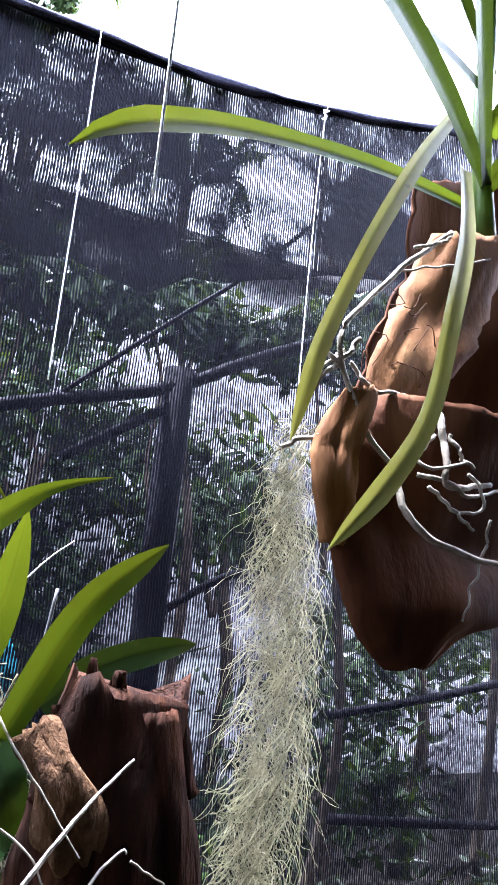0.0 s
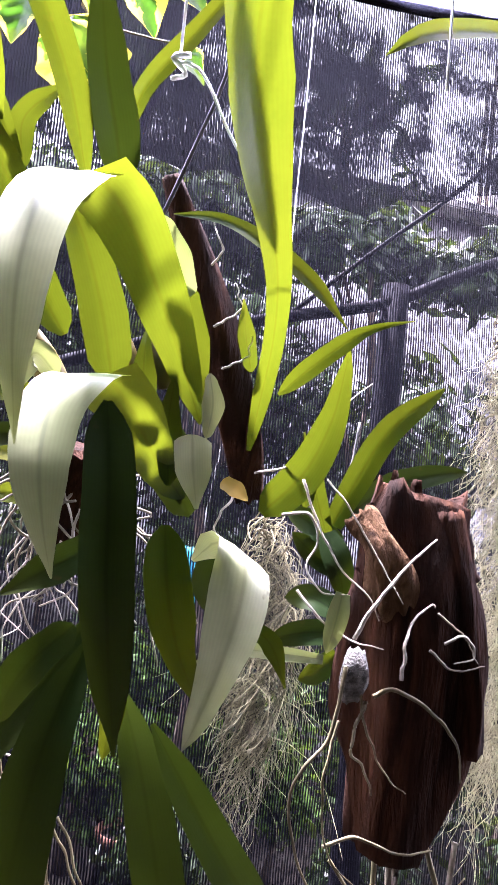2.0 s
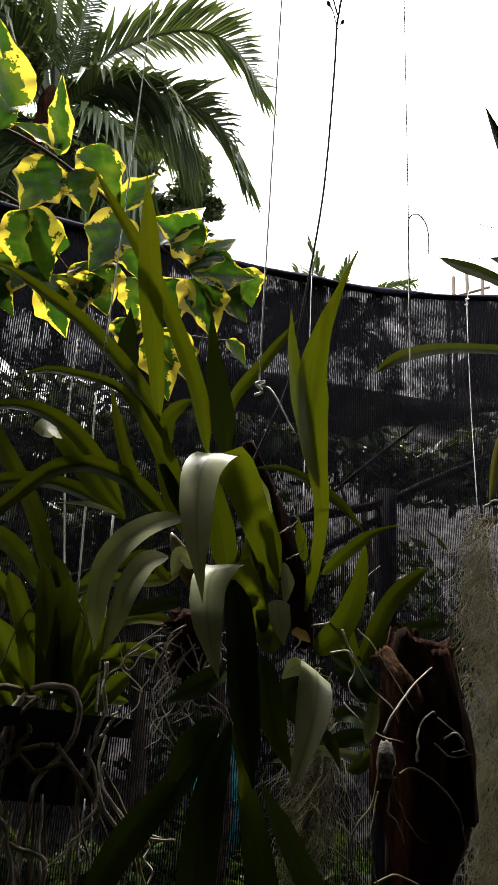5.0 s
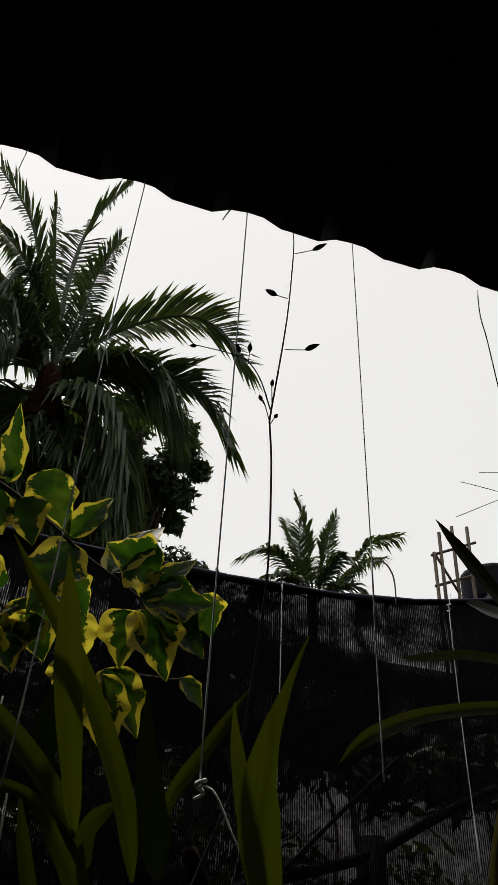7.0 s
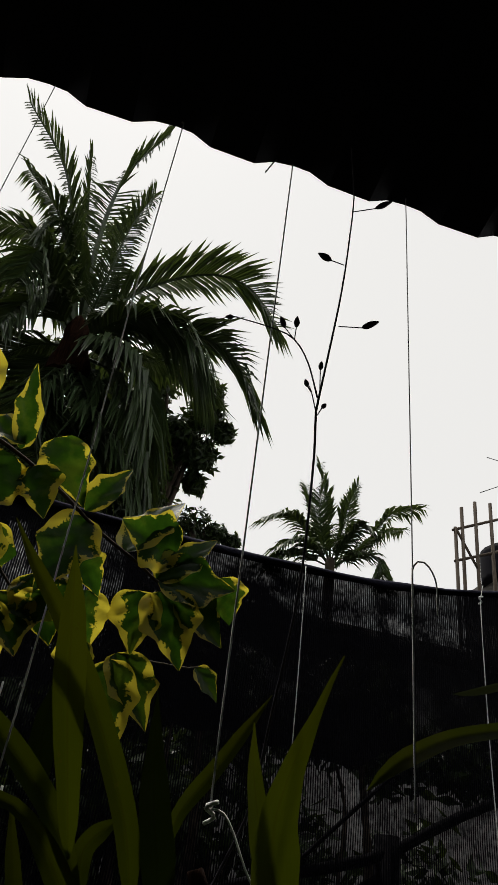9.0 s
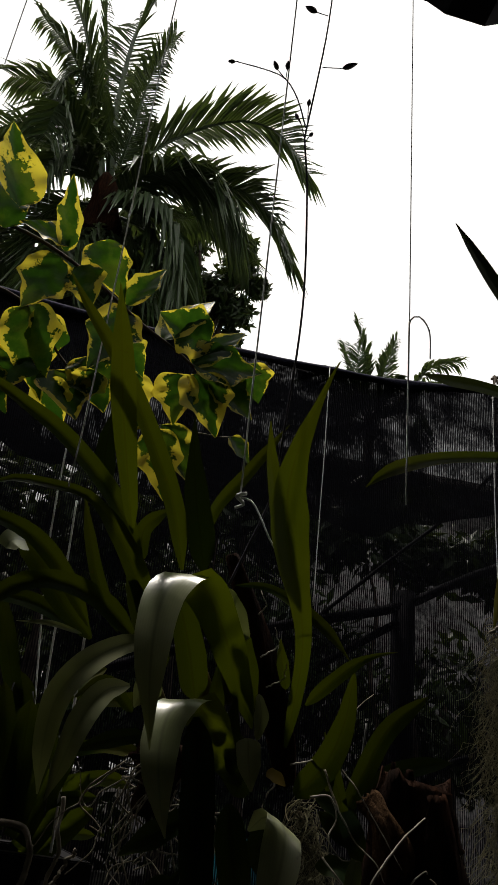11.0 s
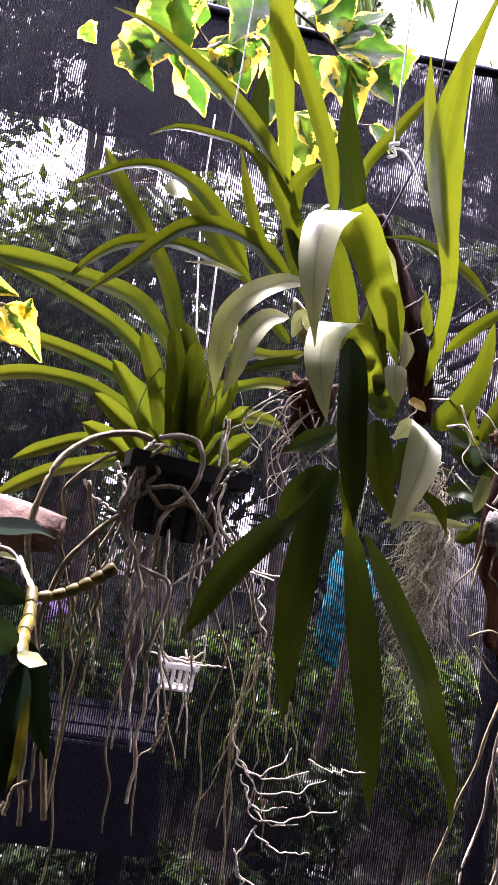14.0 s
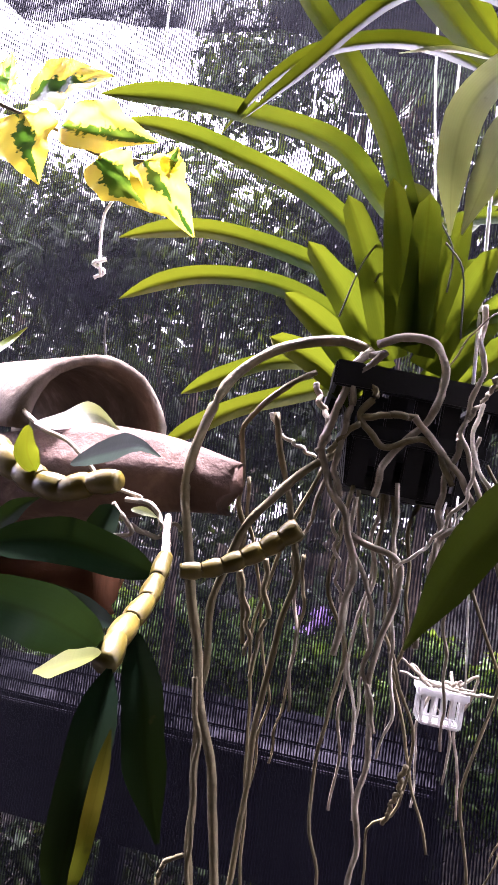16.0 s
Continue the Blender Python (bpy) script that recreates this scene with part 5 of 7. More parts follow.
def slat_basket(parent, c, r_top, r_bot, h, slats, material, fill):
    """A small square tapered basket: overhanging rim, base frame and upright slats, filled with dark chunks."""
    c = Vector(c)
    turn = Matrix.Translation(c) @ Matrix.Rotation(0.22, 4, "Z") @ Matrix.Rotation(0.06, 4, "Y")

    def bar(name, size, at, tilt=None):
        bm = bmesh.new()
        box_bm(bm, size, (0, 0, 0), 0.0015)
        m_ = turn @ Matrix.Translation(at) @ (tilt or Matrix.Identity(4))
        bmesh.ops.transform(bm, matrix=m_, verts=bm.verts)
        return part(name, bm, material, holder)
    holder = parent
    holder = bar("basket", (2 * r_bot - 0.004, 2 * r_bot - 0.004, 0.006), (0, 0, 0.004))
    lean = math.atan2(r_top - r_bot, h)
    mid = (r_top + r_bot) / 2
    for side in range(4):
        q = Matrix.Rotation(side * math.pi / 2, 4, "Z")

        def put(name, size, at, tilt=None):
            bar(name, size, q @ Vector(at), q @ (tilt or Matrix.Identity(4)))
        put("rim", (2 * r_top + 0.03, 0.022, 0.007), (0, -r_top - 0.004, h))
        put("rim_edge", (2 * r_top + 0.034, 0.004, 0.020), (0, -r_top - 0.0155, h - 0.006))
        put("base_bar", (2 * r_bot, 0.010, 0.010), (0, -r_bot + 0.005, 0.005))
        put("middle_bar", (2 * mid, 0.005, 0.012), (0, -mid - 0.003, h * 0.5))
        for k in range(slats // 4):
            x = (k - (slats // 4 - 1) / 2) / (slats // 4) * 2 * mid
            put("slat", (2 * mid / (slats // 4) * 0.72, 0.005, h), (x, -mid, h / 2), Matrix.Rotation(lean, 4, "X"))
    rr_ = random.Random(3)
    v, f = [], []
    for k in range(fill):
        p = c + Vector((rr_.uniform(-1, 1) * r_bot * 0.75, rr_.uniform(-1, 1) * r_bot * 0.75, rr_.uniform(0.1, 0.9) * h))
        s = rr_.uniform(0.008, 0.018)
        b = len(v)
        for dx, dy, dz in ((-1, -1, -1), (1, -1, -1), (1, 1, -1), (-1, 1, -1), (-1, -1, 1), (1, -1, 1), (1, 1, 1), (-1, 1, 1)):
            v.append(tuple(p + Vector((dx * rr_.uniform(0.5, 1), dy * rr_.uniform(0.5, 1), dz * rr_.uniform(0.5, 1))) * s))
        f += [tuple(b + i for i in q) for q in ((0, 3, 2, 1), (4, 5, 6, 7), (0, 1, 5, 4), (1, 2, 6, 5), (2, 3, 7, 6), (3, 0, 4, 7))]
    ob = link("charcoal", v, f, BLACK, holder, "dark bark chunks in the basket", smooth=False)
    ob["kind"] = "stuff"


slat_basket(va, Vector((-0.068, 0.650, 1.339)), 0.056, 0.047, 0.088, 20, BLACK, 60)
for k, (lean_, ln_) in enumerate(((-62, 0.085), (50, 0.080), (-48, 0.100), (38, 0.095), (-34, 0.120), (26, 0.105), (-20, 0.135), (14, 0.115), (-8, 0.130), (3, 0.110))):
    u_ = Vector((math.sin(radians(lean_)), 0, math.cos(radians(lean_))))
    q_ = Vector((-0.070 + 0.0006 * lean_, 0.622 - 0.0035 * k, 1.415 + 0.005 * k))
    blade([tuple(q_), tuple(q_ + u_ * (ln_ * 0.5) + Vector((0, -0.004, 0.006))), tuple(q_ + u_ * ln_ + Vector((-0.004, -0.010, 0.004)))], 0.027, LEAF_VANDA, va, name="leaf_base", n=12, shape=(0.97, 1, 0.9, 0.55), keel=0.5, seed=40 + k)
for i, (p, r0, m_) in enumerate((
        ([(-0.100, 0.590, 1.449), (-0.122, 0.580, 1.452), (-0.169, 0.560, 1.435), (-0.202, 0.540, 1.389), (-0.209, 0.530, 1.328), (-0.200, 0.530, 1.267), (-0.180, 0.530, 1.190), (-0.158, 0.530, 1.118), (-0.144, 0.530, 1.039)], 0.0044, ROOT_GREEN),
        ([(-0.110, 0.580, 1.366), (-0.132, 0.570, 1.347), (-0.164, 0.560, 1.310), (-0.183, 0.560, 1.256), (-0.187, 0.560, 1.184), (-0.180, 0.560, 1.104), (-0.171, 0.560, 1.019)], 0.0036, ROOT_GREEN),
        ([(-0.138, 0.590, 1.428), (-0.161, 0.580, 1.410), (-0.185, 0.580, 1.384), (-0.186, 0.580, 1.357), (-0.177, 0.580, 1.287), (-0.164, 0.580, 1.211)], 0.0026, ROOT_GREEN),
        ([(-0.163, 0.580, 1.391), (-0.152, 0.580, 1.348), (-0.137, 0.580, 1.306), (-0.130, 0.580, 1.272), (-0.139, 0.580, 1.224), (-0.144, 0.580, 1.151), (-0.149, 0.580, 1.088), (-0.149, 0.580, 1.024)], 0.0028, ROOT_GREEN),
        ([(-0.095, 0.580, 1.447), (-0.108, 0.570, 1.426), (-0.116, 0.570, 1.390), (-0.122, 0.570, 1.368), (-0.111, 0.570, 1.339), (-0.092, 0.570, 1.308), (-0.088, 0.570, 1.263), (-0.093, 0.570, 1.217)], 0.0034, ROOT),
        ([(-0.091, 0.580, 1.452), (-0.070, 0.570, 1.457), (-0.048, 0.570, 1.453), (-0.040, 0.570, 1.436), (-0.042, 0.570, 1.402), (-0.067, 0.570, 1.370), (-0.079, 0.570, 1.335)], 0.0034, ROOT),
        ([(-0.103, 0.580, 1.442), (-0.080, 0.570, 1.442), (-0.100, 0.570, 1.427), (-0.109, 0.570, 1.365), (-0.104, 0.570, 1.332)], 0.0030, ROOT),
        ([(-0.097, 0.580, 1.434), (-0.089, 0.570, 1.410), (-0.095, 0.570, 1.393), (-0.076, 0.570, 1.373), (-0.044, 0.570, 1.381), (-0.024, 0.570, 1.350)], 0.0030, ROOT_GREEN),
        ([(-0.055, 0.580, 1.398), (-0.075, 0.570, 1.397), (-0.095, 0.570, 1.390), (-0.117, 0.570, 1.364)], 0.0030, ROOT_GREEN),
        ([(-0.056, 0.570, 1.397), (-0.039, 0.570, 1.378), (-0.017, 0.570, 1.356), (-0.010, 0.570, 1.328), (-0.031, 0.570, 1.305), (-0.027, 0.570, 1.261)], 0.0028, ROOT),
        ([(-0.016, 0.570, 1.485), (-0.013, 0.570, 1.439), (-0.018, 0.570, 1.401), (-0.022, 0.570, 1.384), (-0.004, 0.570, 1.345), (0.012, 0.570, 1.323)], 0.0024, ROOT_WHITE),
        ([(-0.022, 0.570, 1.384), (-0.028, 0.570, 1.350), (-0.031, 0.570, 1.309), (-0.033, 0.570, 1.260), (-0.036, 0.570, 1.232)], 0.0026, ROOT),
        ([(-0.018, 0.570, 1.399), (-0.005, 0.570, 1.423), (0.005, 0.570, 1.440)], 0.0020, ROOT),
        ([(-0.098, 0.580, 1.307), (-0.084, 0.580, 1.301), (-0.058, 0.580, 1.292), (-0.052, 0.580, 1.277), (-0.060, 0.580, 1.242), (-0.067, 0.580, 1.204), (-0.061, 0.580, 1.153), (-0.062, 0.580, 1.101), (-0.063, 0.580, 1.047)], 0.0028, ROOT),
        ([(-0.094, 0.590, 1.334), (-0.094, 0.590, 1.299), (-0.081, 0.580, 1.280), (-0.069, 0.580, 1.249), (-0.070, 0.580, 1.212), (-0.058, 0.580, 1.166)], 0.0022, ROOT),
        ([(-0.135, 0.580, 1.417), (-0.119, 0.570, 1.381), (-0.126, 0.570, 1.363)], 0.0026, ROOT),
        ([(-0.170, 0.590, 1.392), (-0.158, 0.590, 1.375), (-0.127, 0.580, 1.360)], 0.0018, ROOT_WHITE),
        ([(-0.110, 0.580, 1.351), (-0.105, 0.580, 1.302), (-0.094, 0.580, 1.254)], 0.0018, ROOT_WHITE),
        ([(-0.033, 0.600, 1.143), (-0.039, 0.610, 1.115), (-0.046, 0.620, 1.092)], 0.0022, ROOT_GREEN),
        ([(-0.009, 0.560, 1.410), (-0.014, 0.550, 1.378), (0.002, 0.545, 1.350), (0.036, 0.540, 1.319), (0.069, 0.537, 1.316)], 0.0018, ROOT_WHITE),
        ([(-0.009, 0.550, 1.385), (-0.015, 0.550, 1.341), (-0.034, 0.550, 1.308), (-0.055, 0.550, 1.287)], 0.0016, ROOT_WHITE))):
    tube("root", p, r0, r0 * 0.8, m_, va, n=26, sides=6, wob=0.0018, seed=500 + i)
r = random.Random(31)
base = Vector((-0.071, 0.620, 1.339))
for i in range(9):
    a = base + Vector((r.uniform(-0.05, 0.05), r.uniform(-0.03, 0.03), 0.01))
    pts, q = [a], a.copy()
    drift = r.uniform(-0.012, 0.016)
    for k in range(r.choice((3, 4, 5, 6))):
        q = q + Vector((drift + r.uniform(-0.018, 0.018), r.uniform(-0.01, 0.01), r.uniform(-0.085, -0.035)))
        pts.append(q)
    tube("root", pts, 0.0021, 0.0012, (ROOT, ROOT_GREEN, ROOT_WHITE)[i % 3], va, n=20, sides=5, wob=0.0025, seed=i + 700)
for p in ([(-0.027, 0.590, 1.339), (-0.032, 0.600, 1.309), (-0.032, 0.600, 1.292)], [(-0.019, 0.600, 1.345), (-0.020, 0.600, 1.315), (-0.020, 0.600, 1.289)], [(-0.012, 0.600, 1.346), (-0.005, 0.620, 1.295), (0.004, 0.660, 1.196)]):
    tube("hanger", p, 0.0009, 0.0009, STRING, va, n=6, sides=5)
settle(va)

# ---- clay tile, driftwood and dendrobium ----
tl = thing("clay_tile", (-0.365, 0.630, 1.373), "weathered half-round clay roof tile hung on a wire", "tile")
ta = Vector((-0.325, 0.600, 1.358))
tb = Vector((-0.646, 0.860, 1.376))
ax = (tb - ta)
axn = ax.normalized()
sx = axn.cross(Vector((0, 0, 1))).normalized()
sz = sx.cross(axn).normalized()
tv, tf = [], []
TN, TM = 18, 10
for side in (0, 1):
    for j in range(TM + 1):
        for i in range(TN + 1):
            w = math.pi * (i / TN) * 1.06 - 0.09
            rad = (0.069 if side == 0 else 0.060) + 0.0015 * noise.noise(Vector((i * 0.4, j * 0.5, side)))
            tv.append(tuple(ta + ax * (j / TM) + sx * (math.cos(w) * rad) + sz * (math.sin(w) * rad) + axn * (0.004 * noise.noise(Vector((i * 0.7, side, 3)))) * (j == 0)))
W1 = TN + 1
H1 = (TM + 1) * W1
for j in range(TM):
    for i in range(TN):
        a = j * W1 + i
        tf += [(a, a + 1, a + W1 + 1, a + W1), (H1 + a + 1, H1 + a, H1 + a + W1, H1 + a + W1 + 1)]
for i in range(TN):
    tf += [(i + 1, i, H1 + i, H1 + i + 1), (TM * W1 + i, TM * W1 + i + 1, H1 + TM * W1 + i + 1, H1 + TM * W1 + i)]
for j in range(TM):
    tf += [(j * W1, (j + 1) * W1, H1 + (j + 1) * W1, H1 + j * W1), ((j + 1) * W1 + TN, j * W1 + TN, H1 + j * W1 + TN, H1 + (j + 1) * W1 + TN)]
link("tile", tv, tf, TILE, tl, "weathered clay half tile")
tube("nail", [(-0.360, 0.616, 1.424), (-0.347, 0.614, 1.426), (-0.327, 0.612, 1.424)], 0.0016, 0.0016, WIRE, tl, n=4)
tube("hanger", [(-0.338, 0.617, 1.421), (-0.337, 0.617, 1.431), (-0.338, 0.616, 1.441)], 0.0010, 0.0010, WIRE, tl, n=4)
settle(tl)

dw = thing("driftwood", (-0.312, 0.570, 1.313), "short weathered log with a cut end holding an orchid", "log")
slab("log", [(-0.552, 0.620, 1.263), (-0.444, 0.600, 1.298), (-0.350, 0.580, 1.316), (-0.260, 0.560, 1.328), (-0.214, 0.550, 1.329), (-0.183, 0.549, 1.326)], lambda g: 0.047 - 0.012 * g - 0.014 * max(0, g - 0.7) / 0.3, WOOD, dw, 4.4, flat=0.9, rugged=0.18, n=26, ring=22)
slab("log", [(-0.530, 0.630, 1.185), (-0.441, 0.620, 1.216), (-0.365, 0.610, 1.219), (-0.292, 0.600, 1.232)], lambda g: 0.04 - 0.016 * g, HUSK, dw, 9.4, flat=0.9, rugged=0.25, n=16, ring=18)
settle(dw)

dn = thing("dendrobium_orchid", (-0.258, 0.500, 1.315), "orchid with jointed yellow-green canes and broad dark leaves", "orchid")


def cane(pts, r0, r1, joints, material, seed):
    c = curve_points(pts, joints)
    v, f = [], []
    ring = 10
    rows = []
    for i in range(joints):
        for g, k in ((0.0, 0.84), (0.12, 0.92), (0.4, 1.04), (0.7, 1.05), (0.9, 0.95), (0.985, 0.84)):
            rows.append((c[i].lerp(c[i + 1], g), (r0 + (r1 - r0) * (i + g) / joints) * k))
    for i, (q, rad) in enumerate(rows):
        tg = (rows[min(i + 1, len(rows) - 1)][0] - rows[max(i - 1, 0)][0]).normalized()
        a = tg.cross(Vector((0.1, 1, 0.3))).normalized()
        b = tg.cross(a)
        for k in range(ring):
            w = 2 * math.pi * k / ring
            v.append(tuple(q + (a * math.cos(w) + b * math.sin(w)) * rad))
    for i in range(len(rows) - 1):
        for k in range(ring):
            k2 = (k + 1) % ring
            f.append((i * ring + k, i * ring + k2, (i + 1) * ring + k2, (i + 1) * ring + k))
    f.append(tuple(reversed(range(ring))))
    f.append(tuple((len(rows) - 1) * ring + k for k in range(ring)))
    link("cane", v, f, material, dn, "jointed yellow-green cane")


cane([(-0.381, 0.500, 1.338), (-0.342, 0.490, 1.327), (-0.310, 0.480, 1.314), (-0.277, 0.470, 1.307), (-0.252, 0.465, 1.315), (-0.231, 0.460, 1.319)], 0.0132, 0.0077, 7, BULB, 1)
cane([(-0.180, 0.430, 1.278), (-0.178, 0.420, 1.270), (-0.173, 0.395, 1.256), (-0.172, 0.370, 1.245), (-0.167, 0.340, 1.237), (-0.166, 0.335, 1.231)], 0.0052, 0.0070, 5, BULB, 2)
cane([(-0.177, 0.450, 1.269), (-0.164, 0.455, 1.271), (-0.148, 0.460, 1.278), (-0.129, 0.465, 1.290), (-0.110, 0.468, 1.306)], 0.0053, 0.0069, 6, BULB, 3)
cane([(-0.209, 0.500, 1.300), (-0.197, 0.470, 1.289), (-0.180, 0.430, 1.278)], 0.0023, 0.0027, 3, ROOT_WHITE, 4)
blade([(-0.325, 0.500, 1.353), (-0.294, 0.485, 1.355), (-0.263, 0.470, 1.361), (-0.239, 0.465, 1.352)], 0.0177, LEAF_PALE_SHEEN, dn, n=18, shape=(0.2, 0.75, 1, 0.05), keel=0.2, seed=804)
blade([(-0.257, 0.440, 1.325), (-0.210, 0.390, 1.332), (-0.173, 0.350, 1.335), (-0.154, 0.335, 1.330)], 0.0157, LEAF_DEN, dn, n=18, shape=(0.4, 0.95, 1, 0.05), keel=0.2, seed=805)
blade([(-0.299, 0.470, 1.317), (-0.305, 0.465, 1.330), (-0.304, 0.460, 1.348)], 0.0194, LEAF, dn, n=18, shape=(0.5, 1, 0.3), keel=0.2, seed=806)
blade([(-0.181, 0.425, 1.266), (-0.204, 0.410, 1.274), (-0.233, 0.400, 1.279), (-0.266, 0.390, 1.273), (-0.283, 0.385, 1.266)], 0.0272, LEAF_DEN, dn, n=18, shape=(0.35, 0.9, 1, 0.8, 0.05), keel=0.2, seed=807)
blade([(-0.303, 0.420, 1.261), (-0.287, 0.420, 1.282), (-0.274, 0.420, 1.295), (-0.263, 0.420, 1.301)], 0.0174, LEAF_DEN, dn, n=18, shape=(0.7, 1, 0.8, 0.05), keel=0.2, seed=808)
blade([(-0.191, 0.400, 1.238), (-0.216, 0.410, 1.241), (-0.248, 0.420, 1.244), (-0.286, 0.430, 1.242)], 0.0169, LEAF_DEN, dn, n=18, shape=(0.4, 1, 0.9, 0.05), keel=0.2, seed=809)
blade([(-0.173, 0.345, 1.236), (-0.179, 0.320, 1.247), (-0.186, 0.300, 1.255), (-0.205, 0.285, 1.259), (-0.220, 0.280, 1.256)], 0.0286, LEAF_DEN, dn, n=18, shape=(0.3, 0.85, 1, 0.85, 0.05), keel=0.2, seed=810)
blade([(-0.168, 0.335, 1.236), (-0.152, 0.280, 1.244), (-0.138, 0.235, 1.251), (-0.127, 0.200, 1.257)], 0.0108, LEAF_PALE_SHEEN, dn, n=18, shape=(0.35, 0.9, 1, 0.1), keel=0.2, seed=811)
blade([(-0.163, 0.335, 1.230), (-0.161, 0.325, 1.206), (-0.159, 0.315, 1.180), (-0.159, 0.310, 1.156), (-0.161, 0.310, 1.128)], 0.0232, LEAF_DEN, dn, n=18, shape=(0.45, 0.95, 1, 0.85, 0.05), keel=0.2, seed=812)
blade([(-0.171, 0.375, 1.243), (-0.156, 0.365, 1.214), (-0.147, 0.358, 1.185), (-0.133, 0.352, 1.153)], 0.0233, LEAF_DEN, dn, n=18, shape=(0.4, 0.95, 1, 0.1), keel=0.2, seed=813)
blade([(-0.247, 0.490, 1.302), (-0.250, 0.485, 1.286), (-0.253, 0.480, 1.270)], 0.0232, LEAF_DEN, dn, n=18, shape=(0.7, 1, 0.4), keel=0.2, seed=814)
blade([(-0.233, 0.490, 1.301), (-0.221, 0.485, 1.301), (-0.208, 0.480, 1.298)], 0.0061, LEAF_PALE_SHEEN, dn, n=18, shape=(0.5, 1, 0.1), keel=0.2, seed=815)
blade([(-0.377, 0.500, 1.395), (-0.374, 0.520, 1.414), (-0.364, 0.530, 1.431)], 0.0107, LEAF, dn, n=18, shape=(0.7, 1, 0.1), keel=0.2, seed=816)
blade([(-0.152, 0.322, 1.208), (-0.151, 0.316, 1.191), (-0.150, 0.310, 1.174), (-0.150, 0.306, 1.158), (-0.154, 0.306, 1.139)], 0.0085, LEAF_TURN, dn, name="leaf_patch", n=14, shape=(0.3, 0.9, 1, 0.8, 0.05), keel=0.1, label="yellowing half of the hanging leaf")
for i, p in enumerate((
        [(-0.368, 0.550, 1.367), (-0.333, 0.530, 1.352), (-0.301, 0.520, 1.341), (-0.268, 0.510, 1.318), (-0.231, 0.500, 1.310)],
        [(-0.261, 0.520, 1.303), (-0.244, 0.520, 1.285), (-0.261, 0.520, 1.278), (-0.280, 0.520, 1.280)],
        [(-0.249, 0.530, 1.289), (-0.230, 0.530, 1.283), (-0.214, 0.530, 1.294), (-0.209, 0.530, 1.290)],
        [(-0.242, 0.500, 1.307), (-0.217, 0.490, 1.305), (-0.197, 0.480, 1.281)],
        [(-0.150, 0.490, 1.272), (-0.142, 0.500, 1.240), (-0.142, 0.500, 1.217)],
        [(-0.134, 0.490, 1.282), (-0.131, 0.500, 1.249), (-0.136, 0.500, 1.204)],
        [(-0.173, 0.500, 1.197), (-0.167, 0.500, 1.161), (-0.162, 0.500, 1.119), (-0.156, 0.500, 1.056)],
        [(-0.180, 0.500, 1.050), (-0.175, 0.500, 1.076), (-0.163, 0.500, 1.085)],
        [(-0.176, 0.460, 1.077), (-0.183, 0.460, 1.056), (-0.176, 0.460, 1.027), (-0.165, 0.460, 0.980)])):
    tube("root", p, 0.0022, 0.0016, ROOT_GREEN if i > 3 else ROOT, dn, n=16, sides=5, wob=0.0015, seed=i + 900)
settle(dn)


# ---- palm sheath with a climbing orchid ----
hk = thing("sheath_orchid", (0.517, 0.480, 1.564), "orchid with stiff strap leaves on a folded brown palm sheath", "orchid")


def shell(name, rows, bulge, seed, label, material, torn=0.0, cols=22, up=6):
    """A dry leathery sheet spanned between two edges, bowed out of their plane, with thickness."""
    left = curve_points([q[0] for q in rows], up * len(rows))
    right = curve_points([q[1] for q in rows], up * len(rows))
    v, f = [], []
    n = len(left) - 1
    for i in range(n + 1):
        g = i / n
        ctr, half = (left[i] + right[i]) / 2, (right[i] - left[i]) / 2
        for k in range(cols + 1):
            s_ = k / cols * 2 - 1
            jag = 1 + (torn * noise.noise(Vector((g * 9, seed, s_))) + torn * 0.7 * noise.noise(Vector((g * 25, seed, s_))) if abs(s_) > 0.85 else 0)
            b_ = bulge * math.sqrt(max(0.0, 1 - s_ * s_ * 0.96)) * half.length * (0.35 + 0.65 * math.sin(math.pi * min(1.0, 0.25 + 0.75 * (1 - abs(g - 0.45)))))
            wr = 0.006 * noise.noise(Vector((s_ * 2.2 + seed, g * 2.5, 0))) + 0.0025 * noise.noise(Vector((s_ * 9, g * 3, seed)))
            top = torn * 0.06 * noise.noise(Vector((s_ * 6, seed, 2.0))) * (i == 0)
            v.append(tuple(ctr + half * (s_ * jag) + Vector((0, -b_ + wr, top))))
    C = cols + 1
    for i in range(n):
        for k in range(cols):
            f.append((i * C + k, i * C + k + 1, (i + 1) * C + k + 1, (i + 1) * C + k))
    ob = link(name, v, f, material, hk, label)
    sd = ob.modifiers.new("thick", "SOLIDIFY")
    sd.thickness = 0.003
    return ob


shell("sheath_back", ([(0.595, 0.600, 1.997), (0.775, 0.620, 2.075)], [(0.595, 0.610, 1.906), (0.797, 0.630, 1.975)], [(0.557, 0.600, 1.814), (0.811, 0.630, 1.890)], [(0.527, 0.580, 1.727), (0.805, 0.620, 1.789)], [(0.513, 0.560, 1.669), (0.783, 0.600, 1.703)]), -0.45, 2.0, "dark hollow back of the palm sheath", HUSK, 0.10)
shell("sheath", ([(0.494, 0.520, 1.749), (0.748, 0.560, 1.751)], [(0.462, 0.510, 1.702), (0.735, 0.550, 1.717)], [(0.452, 0.500, 1.661), (0.718, 0.540, 1.680)], [(0.457, 0.495, 1.628), (0.689, 0.530, 1.634)], [(0.468, 0.490, 1.600), (0.634, 0.510, 1.600)], [(0.484, 0.487, 1.578), (0.579, 0.500, 1.586)], [(0.503, 0.485, 1.562), (0.541, 0.490, 1.564)]), 0.42, 5.0, "reddish-brown bowl of the palm sheath", HUSK, 0.05)
